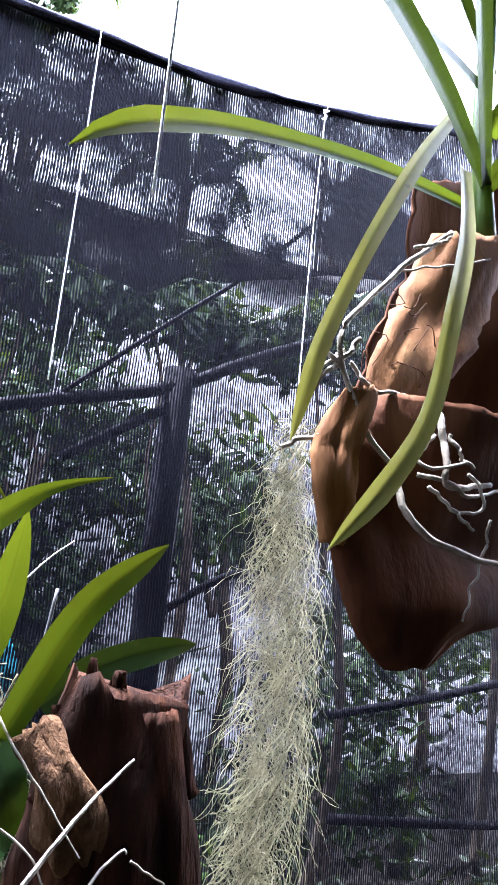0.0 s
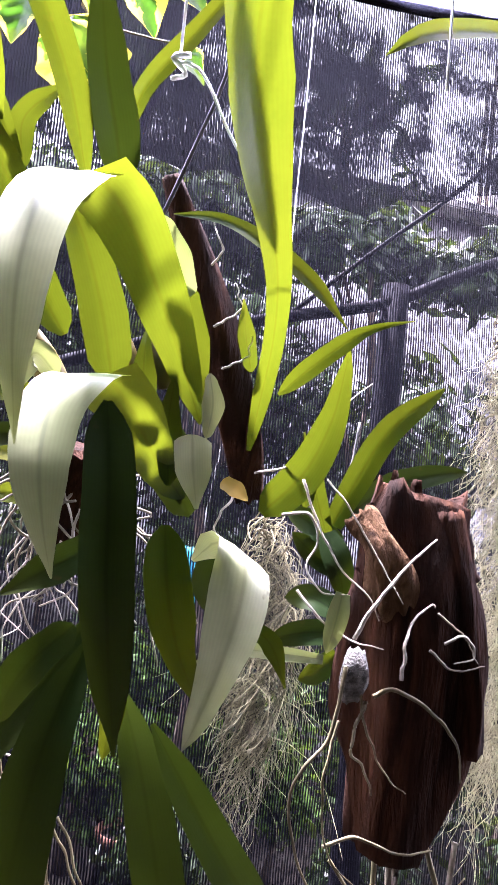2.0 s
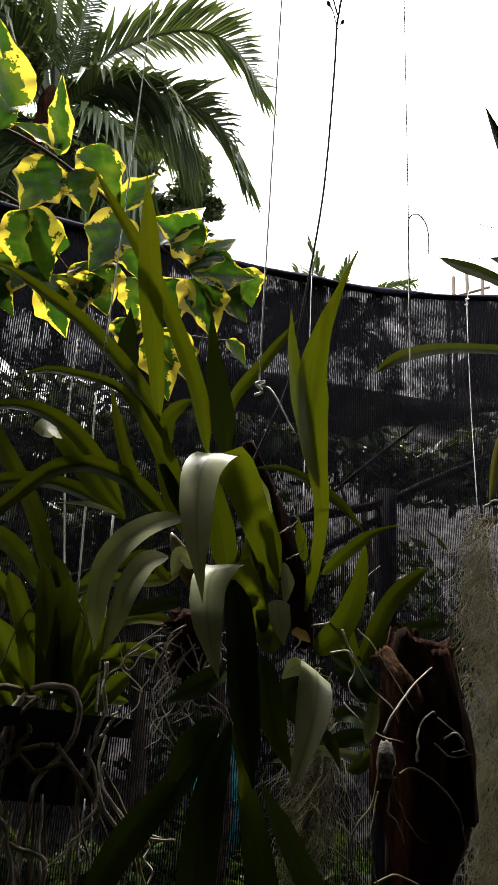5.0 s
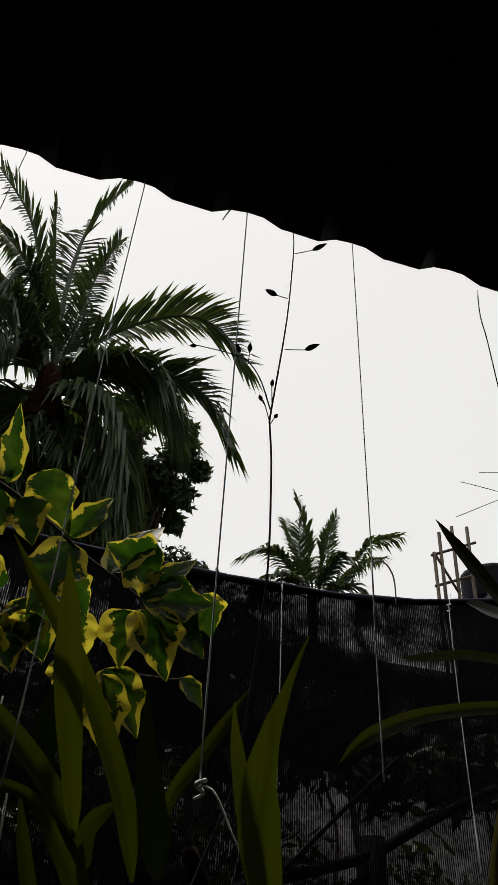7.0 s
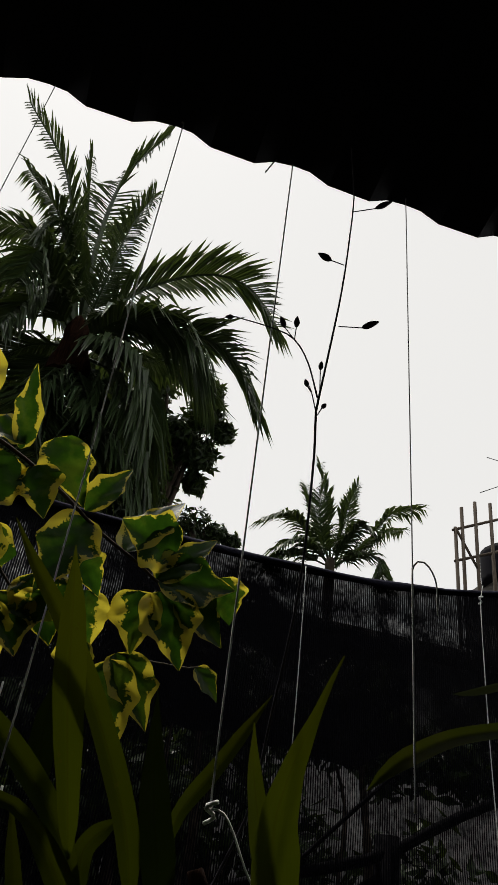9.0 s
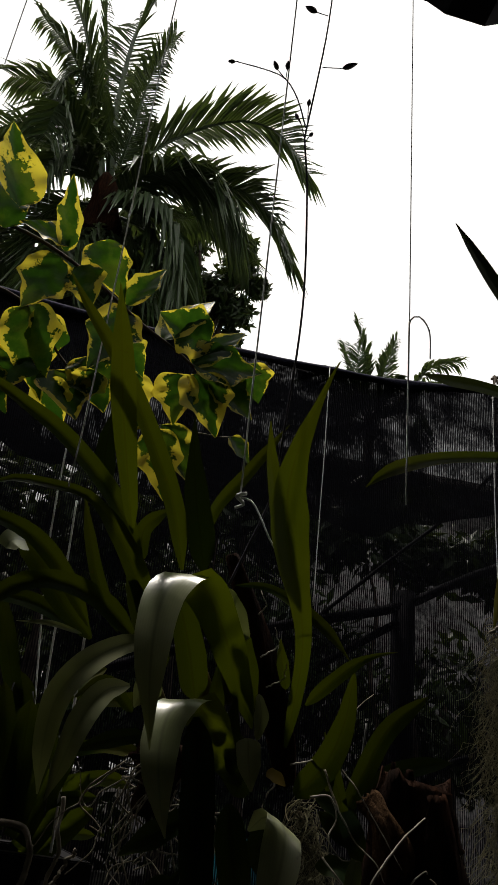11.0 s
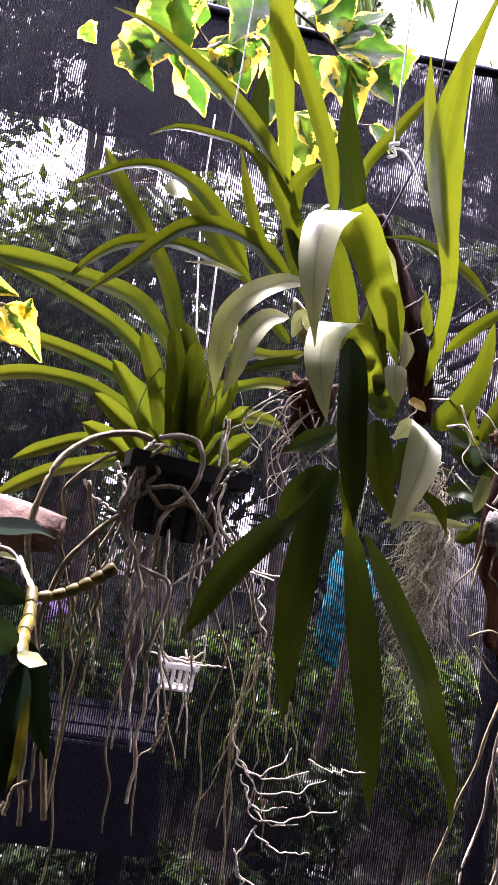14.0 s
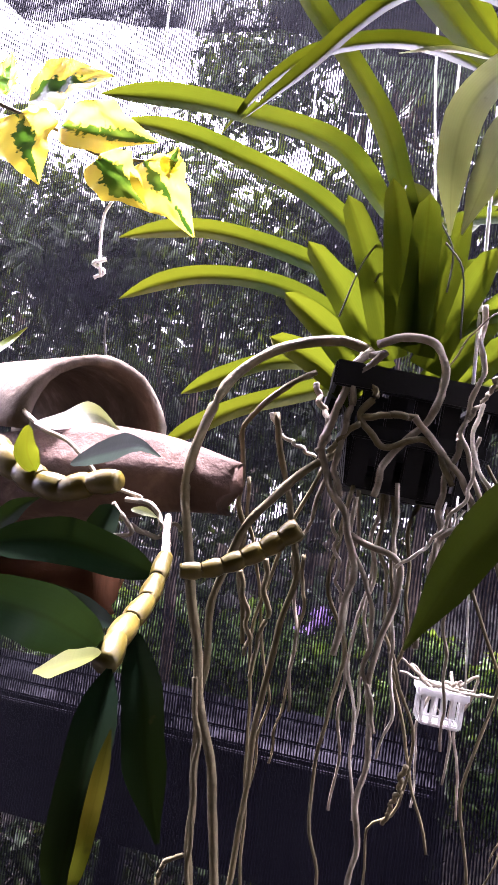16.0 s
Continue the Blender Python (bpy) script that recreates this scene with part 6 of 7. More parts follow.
shell("sheath_edge", ([(0.461, 0.500, 1.744), (0.487, 0.500, 1.749)], [(0.440, 0.495, 1.708), (0.473, 0.490, 1.710)], [(0.436, 0.490, 1.681), (0.467, 0.485, 1.685)], [(0.443, 0.490, 1.660), (0.466, 0.485, 1.661)], [(0.451, 0.490, 1.639), (0.462, 0.490, 1.638)]), 0.7, 7.0, "tan curled edge of the sheath", HUSK_PALE, 0.08, 10)
shell("sheath_strip", ([(0.586, 0.570, 1.917), (0.680, 0.570, 1.940)], [(0.539, 0.550, 1.838), (0.638, 0.550, 1.853)], [(0.506, 0.530, 1.788), (0.585, 0.530, 1.787)], [(0.492, 0.520, 1.749), (0.535, 0.520, 1.740)]), 0.25, 9.0, "torn fibrous strip of the sheath", HUSK_PALE, 0.16, 14)
for p, w, m_ in (
        ([(0.638, 0.580, 1.964), (0.591, 0.565, 1.956), (0.493, 0.540, 1.940), (0.373, 0.500, 1.903), (0.304, 0.470, 1.869), (0.267, 0.455, 1.845), (0.245, 0.450, 1.824)], 0.018, LEAF_VANDA),
        ([(0.585, 0.550, 2.020), (0.535, 0.530, 1.951), (0.483, 0.510, 1.865), (0.445, 0.495, 1.792), (0.425, 0.485, 1.746), (0.412, 0.480, 1.697)], 0.014, LEAF_STRAP),
        ([(0.585, 0.530, 1.963), (0.564, 0.500, 1.886), (0.532, 0.475, 1.808), (0.505, 0.460, 1.731), (0.468, 0.450, 1.680), (0.420, 0.440, 1.632)], 0.016, LEAF_STRAP),
        ([(0.641, 0.570, 2.075), (0.559, 0.540, 2.068), (0.487, 0.510, 2.053), (0.439, 0.490, 2.050)], 0.022, LEAF_DARK_SHADED),
        ([(0.647, 0.570, 2.095), (0.613, 0.560, 2.121), (0.573, 0.550, 2.164)], 0.022, LEAF_DARK_SHADED),
        ([(0.648, 0.570, 2.037), (0.654, 0.560, 2.057), (0.692, 0.550, 2.097)], 0.020, LEAF_VANDA),
        ([(0.648, 0.570, 1.986), (0.654, 0.550, 2.002), (0.685, 0.540, 2.025)], 0.020, LEAF_VANDA)):
    blade(p, w, m_, hk, n=22, tip=0.16, base=0.85, keel=0.35)
JOINT = Vector((0.649, 0.570, 1.986))
for tip_, mid_, w in (((0.214, 0.243, 1.852), 0.022, 0.011), ((0.170, 0.095, 1.885), 0.0, 0.009)):
    tp_ = Vector(tip_)
    blade([tuple(JOINT), tuple(JOINT.lerp(tp_, 0.35) + Vector((0, 0, mid_))), tuple(JOINT.lerp(tp_, 0.7) + Vector((0, 0, mid_ * 0.9))), tuple(tp_)], w * 1.2, LEAF_DARK_SHADED, hk, n=22, tip=0.16, base=0.85, keel=0.3, face=(0, -0.6, -0.8))
tube("stem", [(0.663, 0.580, 1.938), (0.649, 0.575, 1.994), (0.639, 0.570, 2.057), (0.640, 0.570, 2.139), (0.636, 0.570, 2.222)], 0.010, 0.008, STEM_GREEN, hk, n=12, sides=10)
for i, (p, r0) in enumerate((
        ([(0.576, 0.530, 1.904), (0.524, 0.520, 1.858), (0.487, 0.510, 1.821), (0.459, 0.500, 1.792), (0.457, 0.495, 1.762), (0.472, 0.490, 1.721), (0.496, 0.480, 1.693)], 0.0026),
        ([(0.531, 0.520, 1.875), (0.556, 0.520, 1.886), (0.567, 0.520, 1.894)], 0.0015),
        ([(0.473, 0.500, 1.783), (0.453, 0.495, 1.761), (0.433, 0.495, 1.738), (0.430, 0.495, 1.724)], 0.0022),
        ([(0.448, 0.500, 1.794), (0.445, 0.495, 1.768), (0.453, 0.495, 1.757)], 0.0022),
        ([(0.460, 0.500, 1.772), (0.444, 0.495, 1.759), (0.430, 0.495, 1.745)], 0.0017),
        ([(0.466, 0.500, 1.765), (0.483, 0.495, 1.748), (0.517, 0.500, 1.751), (0.539, 0.500, 1.747)], 0.0018),
        ([(0.532, 0.480, 1.737), (0.526, 0.465, 1.708), (0.526, 0.460, 1.685), (0.579, 0.475, 1.693)], 0.0028),
        ([(0.507, 0.470, 1.690), (0.523, 0.460, 1.688), (0.544, 0.460, 1.680), (0.581, 0.470, 1.689)], 0.0017),
        ([(0.509, 0.460, 1.682), (0.525, 0.455, 1.669), (0.546, 0.455, 1.657)], 0.0015),
        ([(0.485, 0.465, 1.683), (0.493, 0.450, 1.655), (0.538, 0.450, 1.639), (0.579, 0.455, 1.637)], 0.0026),
        ([(0.561, 0.455, 1.666), (0.558, 0.460, 1.635), (0.555, 0.470, 1.596)], 0.0012),
        ([(0.418, 0.500, 1.697), (0.432, 0.495, 1.705), (0.454, 0.490, 1.712), (0.468, 0.490, 1.718)], 0.0017),
        ([(0.533, 0.535, 1.861), (0.581, 0.540, 1.880), (0.640, 0.550, 1.906)], 0.0010),
        ([(0.530, 0.465, 1.721), (0.534, 0.460, 1.709), (0.548, 0.460, 1.700)], 0.0016),
        ([(0.520, 0.470, 1.719), (0.498, 0.460, 1.700), (0.508, 0.455, 1.693), (0.537, 0.455, 1.702)], 0.0014),
        ([(0.543, 0.460, 1.695), (0.554, 0.455, 1.685), (0.550, 0.455, 1.669), (0.525, 0.455, 1.668)], 0.0014))):
    tube("root", p, r0, r0 * 0.75, ROOT, hk, n=20, sides=6, wob=0.0015, seed=1100 + i)
r = random.Random(88)
for i in range(14):
    a = Vector((0.508, 0.515, 1.808)) + Vector((r.uniform(-0.02, 0.05), r.uniform(-0.01, 0.01), r.uniform(-0.06, 0.02)))
    tube("fibre", [tuple(a), tuple(a + Vector((r.uniform(-0.02, 0.02), -0.006, r.uniform(-0.02, 0.015)))), tuple(a + Vector((r.uniform(-0.03, 0.03), -0.004, r.uniform(-0.035, 0.02))))], 0.0005, 0.0003, HUSK, hk, n=8, sides=4)
settle(hk)


# ---- variegated vine ----
def heart(stem, tip, width, parent, seed, face=(0, -1, 0.3), material=VARI):
    """A pointed oval leaf with a folded midrib; its margin runs from 0 at the rib to 1 at the edge in U."""
    rr_ = random.Random(seed)
    a, b = Vector(stem), Vector(tip)
    ax_ = b - a
    ln = ax_.length
    hint = (Vector(face) + Vector((rr_.uniform(-0.5, 0.5), 0, rr_.uniform(-0.4, 0.4)))).normalized()
    tg0 = ax_.normalized()
    w0 = tg0.cross(hint).normalized()
    n0 = w0.cross(tg0).normalized()
    n, ac = 22, 5
    v, f, us = [], [], []
    cup, bend = rr_.uniform(0.1, 0.4), rr_.uniform(-0.12, 0.3)
    lb, lc = rr_.uniform(0.35, 0.6), rr_.uniform(0.35, 0.6)
    for i in range(n + 1):
        g = i / n
        half = width / 2 * (math.sin(math.pi * g ** 0.62) ** 0.75) * (1 if g < 0.6 else 1 - 0.45 * (g - 0.6) / 0.4) + 0.0006
        lobe = (1 + 0.20 * math.exp(-((g - lb) / 0.07) ** 2) - 0.13 * math.exp(-((g - lb - 0.16) / 0.06) ** 2), 1 + 0.20 * math.exp(-((g - lc) / 0.07) ** 2) - 0.13 * math.exp(-((g - lc - 0.16) / 0.06) ** 2))
        c = a + ax_ * g - n0 * (bend * ln * g * g)
        for k in range(-ac, ac + 1):
            s = k / ac
            ruff = 0.05 * math.sin(g * 17 + seed) * abs(s)
            v.append(tuple(c + w0 * (s * half * lobe[s > 0]) + n0 * (cup * abs(s) * half + ruff * half + 0.045 * half * math.sin(abs(s) * 9 - g * 22))))
            us.append((abs(s), g))
    C = 2 * ac + 1
    for i in range(n):
        for k in range(C - 1):
            f.append((i * C + k, i * C + k + 1, (i + 1) * C + k + 1, (i + 1) * C + k))
    me = bpy.data.meshes.new("leaf")
    me.from_pydata(v, [], f)
    uvl = me.uv_layers.new(name="UVMap")
    for lp in me.loops:
        uvl.data[lp.index].uv = us[lp.vertex_index]
    me.materials.append(material)
    me.polygons.foreach_set("use_smooth", [True] * len(me.polygons))
    ob = new("leaf", me)
    ob.parent = parent
    return ob


vn = thing("variegated_vine", (-0.050, 0.760, 2.194), "climbing vine with green and yellow variegated heart leaves", "vine")
tube("stem", [(-0.343, 0.720, 2.271), (-0.237, 0.730, 2.263), (-0.160, 0.740, 2.239), (-0.089, 0.750, 2.201), (-0.026, 0.760, 2.161), (0.037, 0.780, 2.137), (0.075, 0.790, 2.117), (0.102, 0.800, 2.116)], 0.0035, 0.0022, TRUNK, vn, n=24)
tube("stem", [(0.071, 0.790, 2.105), (0.044, 0.800, 2.021), (0.123, 0.810, 2.014), (0.152, 0.810, 2.019)], 0.0014, 0.001, ROOT_GREEN, vn, n=14)
tube("stem", [(-0.280, 0.700, 2.144), (-0.193, 0.720, 2.126), (-0.129, 0.740, 2.060), (-0.058, 0.760, 2.005)], 0.003, 0.0015, TRUNK, vn, n=14)
for i, (p, w) in enumerate((
        ([(-0.160, 0.740, 2.247), (-0.173, 0.720, 2.384)], 0.040), ([(-0.155, 0.740, 2.257), (-0.234, 0.720, 2.270)], 0.066), ([(-0.164, 0.740, 2.234), (-0.201, 0.720, 2.113)], 0.075), ([(-0.117, 0.750, 2.286), (-0.056, 0.740, 2.189)], 0.07),
        ([(-0.130, 0.740, 2.229), (-0.100, 0.730, 2.143)], 0.06), ([(-0.051, 0.760, 2.187), (-0.005, 0.740, 2.271)], 0.045), ([(-0.047, 0.760, 2.178), (-0.089, 0.720, 2.040)], 0.075), ([(0.092, 0.800, 2.168), (0.000, 0.770, 2.189)], 0.09),
        ([(0.016, 0.780, 2.149), (0.086, 0.800, 2.281)], 0.07), ([(0.068, 0.790, 2.121), (0.151, 0.790, 2.224)], 0.05), ([(0.069, 0.790, 2.124), (0.186, 0.800, 2.134)], 0.085), ([(0.076, 0.790, 2.106), (0.122, 0.780, 2.002)], 0.085),
        ([(0.107, 0.800, 2.112), (0.175, 0.800, 2.045)], 0.07), ([(-0.050, 0.760, 2.129), (-0.004, 0.760, 2.075)], 0.05), ([(-0.191, 0.720, 2.126), (-0.155, 0.700, 1.987)], 0.085), ([(-0.134, 0.740, 2.039), (-0.091, 0.730, 1.958)], 0.08),
        ([(-0.092, 0.750, 2.078), (-0.054, 0.730, 1.985)], 0.08), ([(0.036, 0.800, 2.012), (0.091, 0.790, 1.918)], 0.07), ([(0.029, 0.790, 1.999), (0.056, 0.780, 1.880)], 0.065), ([(0.148, 0.810, 2.018), (0.186, 0.810, 1.979)], 0.038),
        ([(-0.163, 0.730, 2.128), (-0.149, 0.730, 2.026)], 0.06), ([(0.166, 0.810, 2.157), (0.188, 0.810, 2.089)], 0.06), ([(-0.253, 0.720, 2.251), (-0.294, 0.700, 2.364)], 0.08), ([(-0.237, 0.700, 2.282), (-0.281, 0.690, 2.421)], 0.085),
        ([(-0.022, 0.780, 2.082), (0.002, 0.780, 2.005)], 0.06), ([(0.048, 0.790, 2.101), (0.053, 0.790, 2.009)], 0.07), ([(0.110, 0.800, 2.129), (0.147, 0.810, 2.076)], 0.07), ([(-0.195, 0.730, 2.051), (-0.210, 0.720, 1.968)], 0.08),
        ([(-0.016, 0.790, 2.016), (-0.021, 0.790, 1.957)], 0.05), ([(-0.074, 0.740, 2.050), (-0.094, 0.740, 1.993)], 0.05), ([(-0.241, 0.720, 2.019), (-0.183, 0.700, 1.948)], 0.05), ([(-0.294, 0.720, 2.028), (-0.275, 0.720, 2.005)], 0.03), ([(-0.143, 0.740, 2.023), (-0.115, 0.740, 1.946)], 0.06))):
    heart(p[0], p[1], w, vn, i)
settle(vn)

v2 = thing("variegated_vine", (-0.372, 0.500, 1.600), "short shoot of variegated vine, sunlight put into its yellower leaves", "vine")
tube("stem", [(-0.475, 0.500, 1.635), (-0.404, 0.500, 1.603), (-0.354, 0.500, 1.584), (-0.314, 0.500, 1.563), (-0.271, 0.500, 1.557)], 0.0020, 0.0012, ROOT_GREEN, v2, n=16)
for i, (p, w) in enumerate((
        ([(-0.378, 0.500, 1.605), (-0.313, 0.490, 1.632)], 0.06), ([(-0.387, 0.500, 1.595), (-0.350, 0.490, 1.533)], 0.052), ([(-0.345, 0.500, 1.585), (-0.256, 0.490, 1.565)], 0.042), ([(-0.311, 0.500, 1.557), (-0.257, 0.490, 1.517)], 0.036),
        ([(-0.271, 0.500, 1.557), (-0.224, 0.490, 1.508)], 0.038), ([(-0.249, 0.500, 1.547), (-0.246, 0.500, 1.569)], 0.016), ([(-0.400, 0.500, 1.610), (-0.395, 0.490, 1.641)], 0.055))):
    heart(p[0], p[1], w, v2, 60 + i, material=VARI_SUNLIT)
settle(v2)


# ---- white net pots and hanging roots ----
def net_pot(at, s, yaw, label, tilt=0.04):
    root = thing("net_pot", at, label, "pot", "white net pots")
    m0 = Matrix.Translation(at) @ Matrix.Rotation(yaw, 4, "Z") @ Matrix.Rotation(tilt, 4, "Y")

    def piece(name, size, p):
        bm = bmesh.new()
        box_bm(bm, (size[0] * s, size[1] * s, size[2] * s), (p[0] * s, p[1] * s, p[2] * s), 0.03 * s)
        bmesh.ops.transform(bm, matrix=m0, verts=bm.verts)
        return part(name, bm, WHITE, holder)
    holder = root
    holder = piece("base", (0.85, 0.75, 0.05), (0, 0, -0.34))
    for sy in (-0.5, 0.5):
        piece("rim", (1.15, 0.08, 0.2), (0, sy, 0.42))
        piece("base_bar", (0.9, 0.06, 0.1), (0, sy * 0.85, -0.3))
        for k in range(5):
            piece("slat", (0.09, 0.06, 0.75), (-0.44 + 0.22 * k, sy * 0.93, 0.05))
    for sx_ in (-0.5, 0.5):
        piece("rim", (0.08, 1.0, 0.2), (sx_ * 1.1, 0, 0.42))
        piece("base_bar", (0.06, 0.8, 0.1), (sx_ * 0.9, 0, -0.3))
        for k in range(3):
            piece("slat", (0.06, 0.09, 0.75), (sx_ * 1.0, -0.26 + 0.26 * k, 0.05))
    for i in range(9):
        rr_ = random.Random(i + int(s * 1e4))
        p = Vector(at) + Vector((rr_.uniform(-0.4, 0.4) * s, rr_.uniform(-0.4, 0.4) * s, 0.5 * s))
        q1 = p + Vector((rr_.uniform(-1, 1) * s * 0.9, rr_.uniform(-0.5, 0.5) * s, rr_.uniform(0, 0.35) * s))
        q2 = q1 + Vector((rr_.uniform(-0.6, 0.6) * s, rr_.uniform(-0.3, 0.3) * s, rr_.uniform(-1.6, -0.3) * s))
        q3 = q2 + Vector((rr_.uniform(-0.4, 0.4) * s, 0, rr_.uniform(-2.2, -0.6) * s))
        tube("root", [p, q1, q2, q3] if i % 2 else [p, q1, q1 + (q1 - p) * 0.7], 0.0024, 0.0016, ROOT if i % 3 else ROOT_WHITE, root, n=14, sides=5, wob=0.003, seed=i + 1300)
    settle(root)
    return root


net_pot((-0.014, 1.000, 1.108), 0.052, 0.15, "small white plastic net pot with grey orchid roots")
net_pot((0.562, 2.250, 0.359), 0.10, 0.1, "small white plastic net pot low behind the cloth")


def spray(root, specs, radius, material, seed):
    for i, p in enumerate(specs):
        ob = tube("root", p, radius, radius * 0.6, material, root, n=20, sides=5, wob=0.003, seed=seed + i)
        ob.matrix_parent_inverse = Matrix.Translation(root.location).inverted()


spray(og, (
    [(0.021, 0.390, 1.190), (0.028, 0.390, 1.161), (0.043, 0.390, 1.149), (0.061, 0.390, 1.160), (0.074, 0.390, 1.176)],
    [(0.025, 0.390, 1.171), (0.038, 0.390, 1.150), (0.068, 0.390, 1.149), (0.092, 0.390, 1.158)],
    [(0.032, 0.390, 1.157), (0.050, 0.390, 1.137), (0.080, 0.390, 1.138), (0.108, 0.390, 1.152)],
    [(0.032, 0.390, 1.148), (0.047, 0.390, 1.123), (0.077, 0.390, 1.125)],
    [(0.037, 0.390, 1.138), (0.054, 0.390, 1.111), (0.093, 0.390, 1.120), (0.122, 0.390, 1.127)],
    [(0.042, 0.390, 1.125), (0.064, 0.390, 1.110), (0.089, 0.390, 1.112)],
    [(0.050, 0.390, 1.102), (0.072, 0.390, 1.089), (0.102, 0.390, 1.089)],
    [(0.035, 0.390, 1.086), (0.046, 0.390, 1.064), (0.078, 0.390, 1.052), (0.120, 0.390, 1.053)],
    [(0.040, 0.390, 1.073), (0.053, 0.390, 1.053), (0.075, 0.390, 1.038)],
    [(0.052, 0.390, 1.107), (0.039, 0.390, 1.077), (0.047, 0.390, 1.055), (0.065, 0.390, 1.042)],
    [(0.090, 0.390, 1.168), (0.112, 0.390, 1.160), (0.143, 0.390, 1.163)]), 0.0009, ROOT_WHITE, 1500)
spray(og, tuple(
    [tuple(Vector((0.094, 0.750, 1.197)) + Vector((dx * 0.4, dy, 0.0))), tuple(Vector((0.101, 0.750, 1.130)) + Vector((dx, dy, dz))),
     tuple(Vector((0.098, 0.750, 1.049)) + Vector((dx * 1.6, dy, dz))), tuple(Vector((0.097, 0.750, 0.983)) + Vector((dx * 2.4, dy, dz)))]
    for dx, dy, dz in ((-0.03, 0, 0), (-0.015, 0.02, -0.02), (0.0, -0.01, 0.02), (0.012, 0.01, -0.04), (0.025, 0, 0.03), (0.04, 0.02, 0.0), (-0.022, 0.01, 0.05))), 0.0015, ROOT_GREEN, 1600)
spray(va, (
    [(-0.027, 0.620, 1.365), (0.011, 0.620, 1.305), (0.030, 0.620, 1.243), (0.016, 0.620, 1.158), (0.010, 0.620, 1.113), (0.018, 0.620, 1.040), (0.021, 0.620, 0.974), (0.022, 0.620, 0.908)],
    [(-0.040, 0.630, 1.363), (-0.000, 0.630, 1.276), (0.038, 0.630, 1.191), (0.049, 0.630, 1.116), (0.052, 0.630, 1.042), (0.058, 0.630, 0.969), (0.063, 0.630, 0.909)],
    [(-0.006, 0.640, 1.368), (0.047, 0.640, 1.276), (0.053, 0.640, 1.166), (0.049, 0.640, 1.082), (0.061, 0.640, 1.021), (0.064, 0.640, 0.953), (0.074, 0.640, 0.906)],
    [(-0.073, 0.640, 1.358), (-0.056, 0.640, 1.227), (-0.035, 0.640, 1.152), (-0.033, 0.640, 1.101), (-0.059, 0.640, 1.078), (-0.056, 0.640, 1.034), (-0.052, 0.640, 0.991)],
    [(0.000, 0.650, 1.376), (0.054, 0.650, 1.283), (0.066, 0.650, 1.198), (0.055, 0.650, 1.138), (0.055, 0.650, 1.086)],
    [(-0.124, 0.600, 1.356), (-0.159, 0.600, 1.248), (-0.157, 0.600, 1.124), (-0.147, 0.600, 1.064), (-0.140, 0.600, 0.987), (-0.144, 0.600, 0.916)],
    [(-0.189, 0.620, 1.340), (-0.169, 0.620, 1.238), (-0.147, 0.620, 1.165), (-0.152, 0.620, 1.095)],
    [(-0.134, 0.620, 1.283), (-0.129, 0.620, 1.232), (-0.134, 0.620, 1.167), (-0.139, 0.620, 1.116)]), 0.0018, ROOT_GREEN, 1700)
spray(og, (
    [(0.007, 0.620, 1.430), (-0.003, 0.620, 1.409), (-0.014, 0.620, 1.381), (-0.006, 0.620, 1.350), (0.015, 0.620, 1.320), (0.067, 0.600, 1.308)],
    [(-0.031, 0.620, 1.425), (-0.028, 0.620, 1.392), (-0.041, 0.620, 1.371)],
    [(-0.010, 0.630, 1.375), (-0.015, 0.630, 1.329), (-0.021, 0.630, 1.290)],
    [(0.060, 0.650, 1.316), (0.064, 0.650, 1.270), (0.075, 0.650, 1.225)],
    [(-0.037, 0.630, 1.352), (-0.027, 0.630, 1.308), (-0.013, 0.630, 1.284), (-0.027, 0.630, 1.258)]), 0.0016, ROOT_WHITE, 1800)

# ---- beyond the fence ----


def palm_frond(parent, pts, leaflet, n, seed, droop=0.5, name="frond", wide=1.0):
    """One feather frond: a tapering rib and two rows of narrow folded leaflets, joined."""
    rr_ = random.Random(seed)
    c = curve_points(pts, n)
    v, f = [], []
    length = sum((b - a).length for a, b in zip(c, c[1:]))
    tube_data(pts, length * 0.011, length * 0.002, 16, 5, 0, 0, v, f)
    for i in range(max(3, n // 8), n + 1):
        g = i / n
        tg = (c[min(i + 1, n)] - c[max(i - 1, 0)]).normalized()
        sd = tg.cross(Vector((0, 0, 1)))
        if sd.length < 0.1:
            sd = tg.cross(Vector((0, 1, 0)))
        sd.normalize()
        up = sd.cross(tg).normalized()
        ln = leaflet * (0.55 + 0.6 * math.sin(math.pi * (0.12 + 0.78 * g))) * rr_.uniform(0.85, 1.15) * 1.2
        for s in (-1, 1):
            d = (tg * (0.55 + 0.35 * g) + sd * s * 0.75 + up * rr_.uniform(-0.05, 0.35)).normalized()
            p0 = c[i]
            p1 = p0 + d * ln * 0.5 + Vector((0, 0, -droop * ln * 0.10))
            p2 = p0 + d * ln * 0.92 + Vector((0, 0, -droop * ln * rr_.uniform(0.35, 0.65)))
            w = ln * 0.040 * wide
            wd = d.cross(Vector((rr_.uniform(-0.4, 0.4), rr_.uniform(-0.4, 0.4), 1))).normalized() * w
            dn_ = d.cross(wd).normalized() * w * 0.5
            b = len(v)
            v += [tuple(p0 - wd * 0.6), tuple(p0 + dn_), tuple(p0 + wd * 0.6), tuple(p1 - wd), tuple(p1 + dn_), tuple(p1 + wd), tuple(p2)]
            f += [(b, b + 1, b + 4, b + 3), (b + 1, b + 2, b + 5, b + 4), (b + 3, b + 4, b + 6), (b + 4, b + 5, b + 6)]
    return link(name, v, f, PALM, parent, smooth=False)


pm = thing("coconut_palm", (-0.6, 6.0, 0.0), "tall coconut palm with arching feather fronds behind the fence", "palm tree")
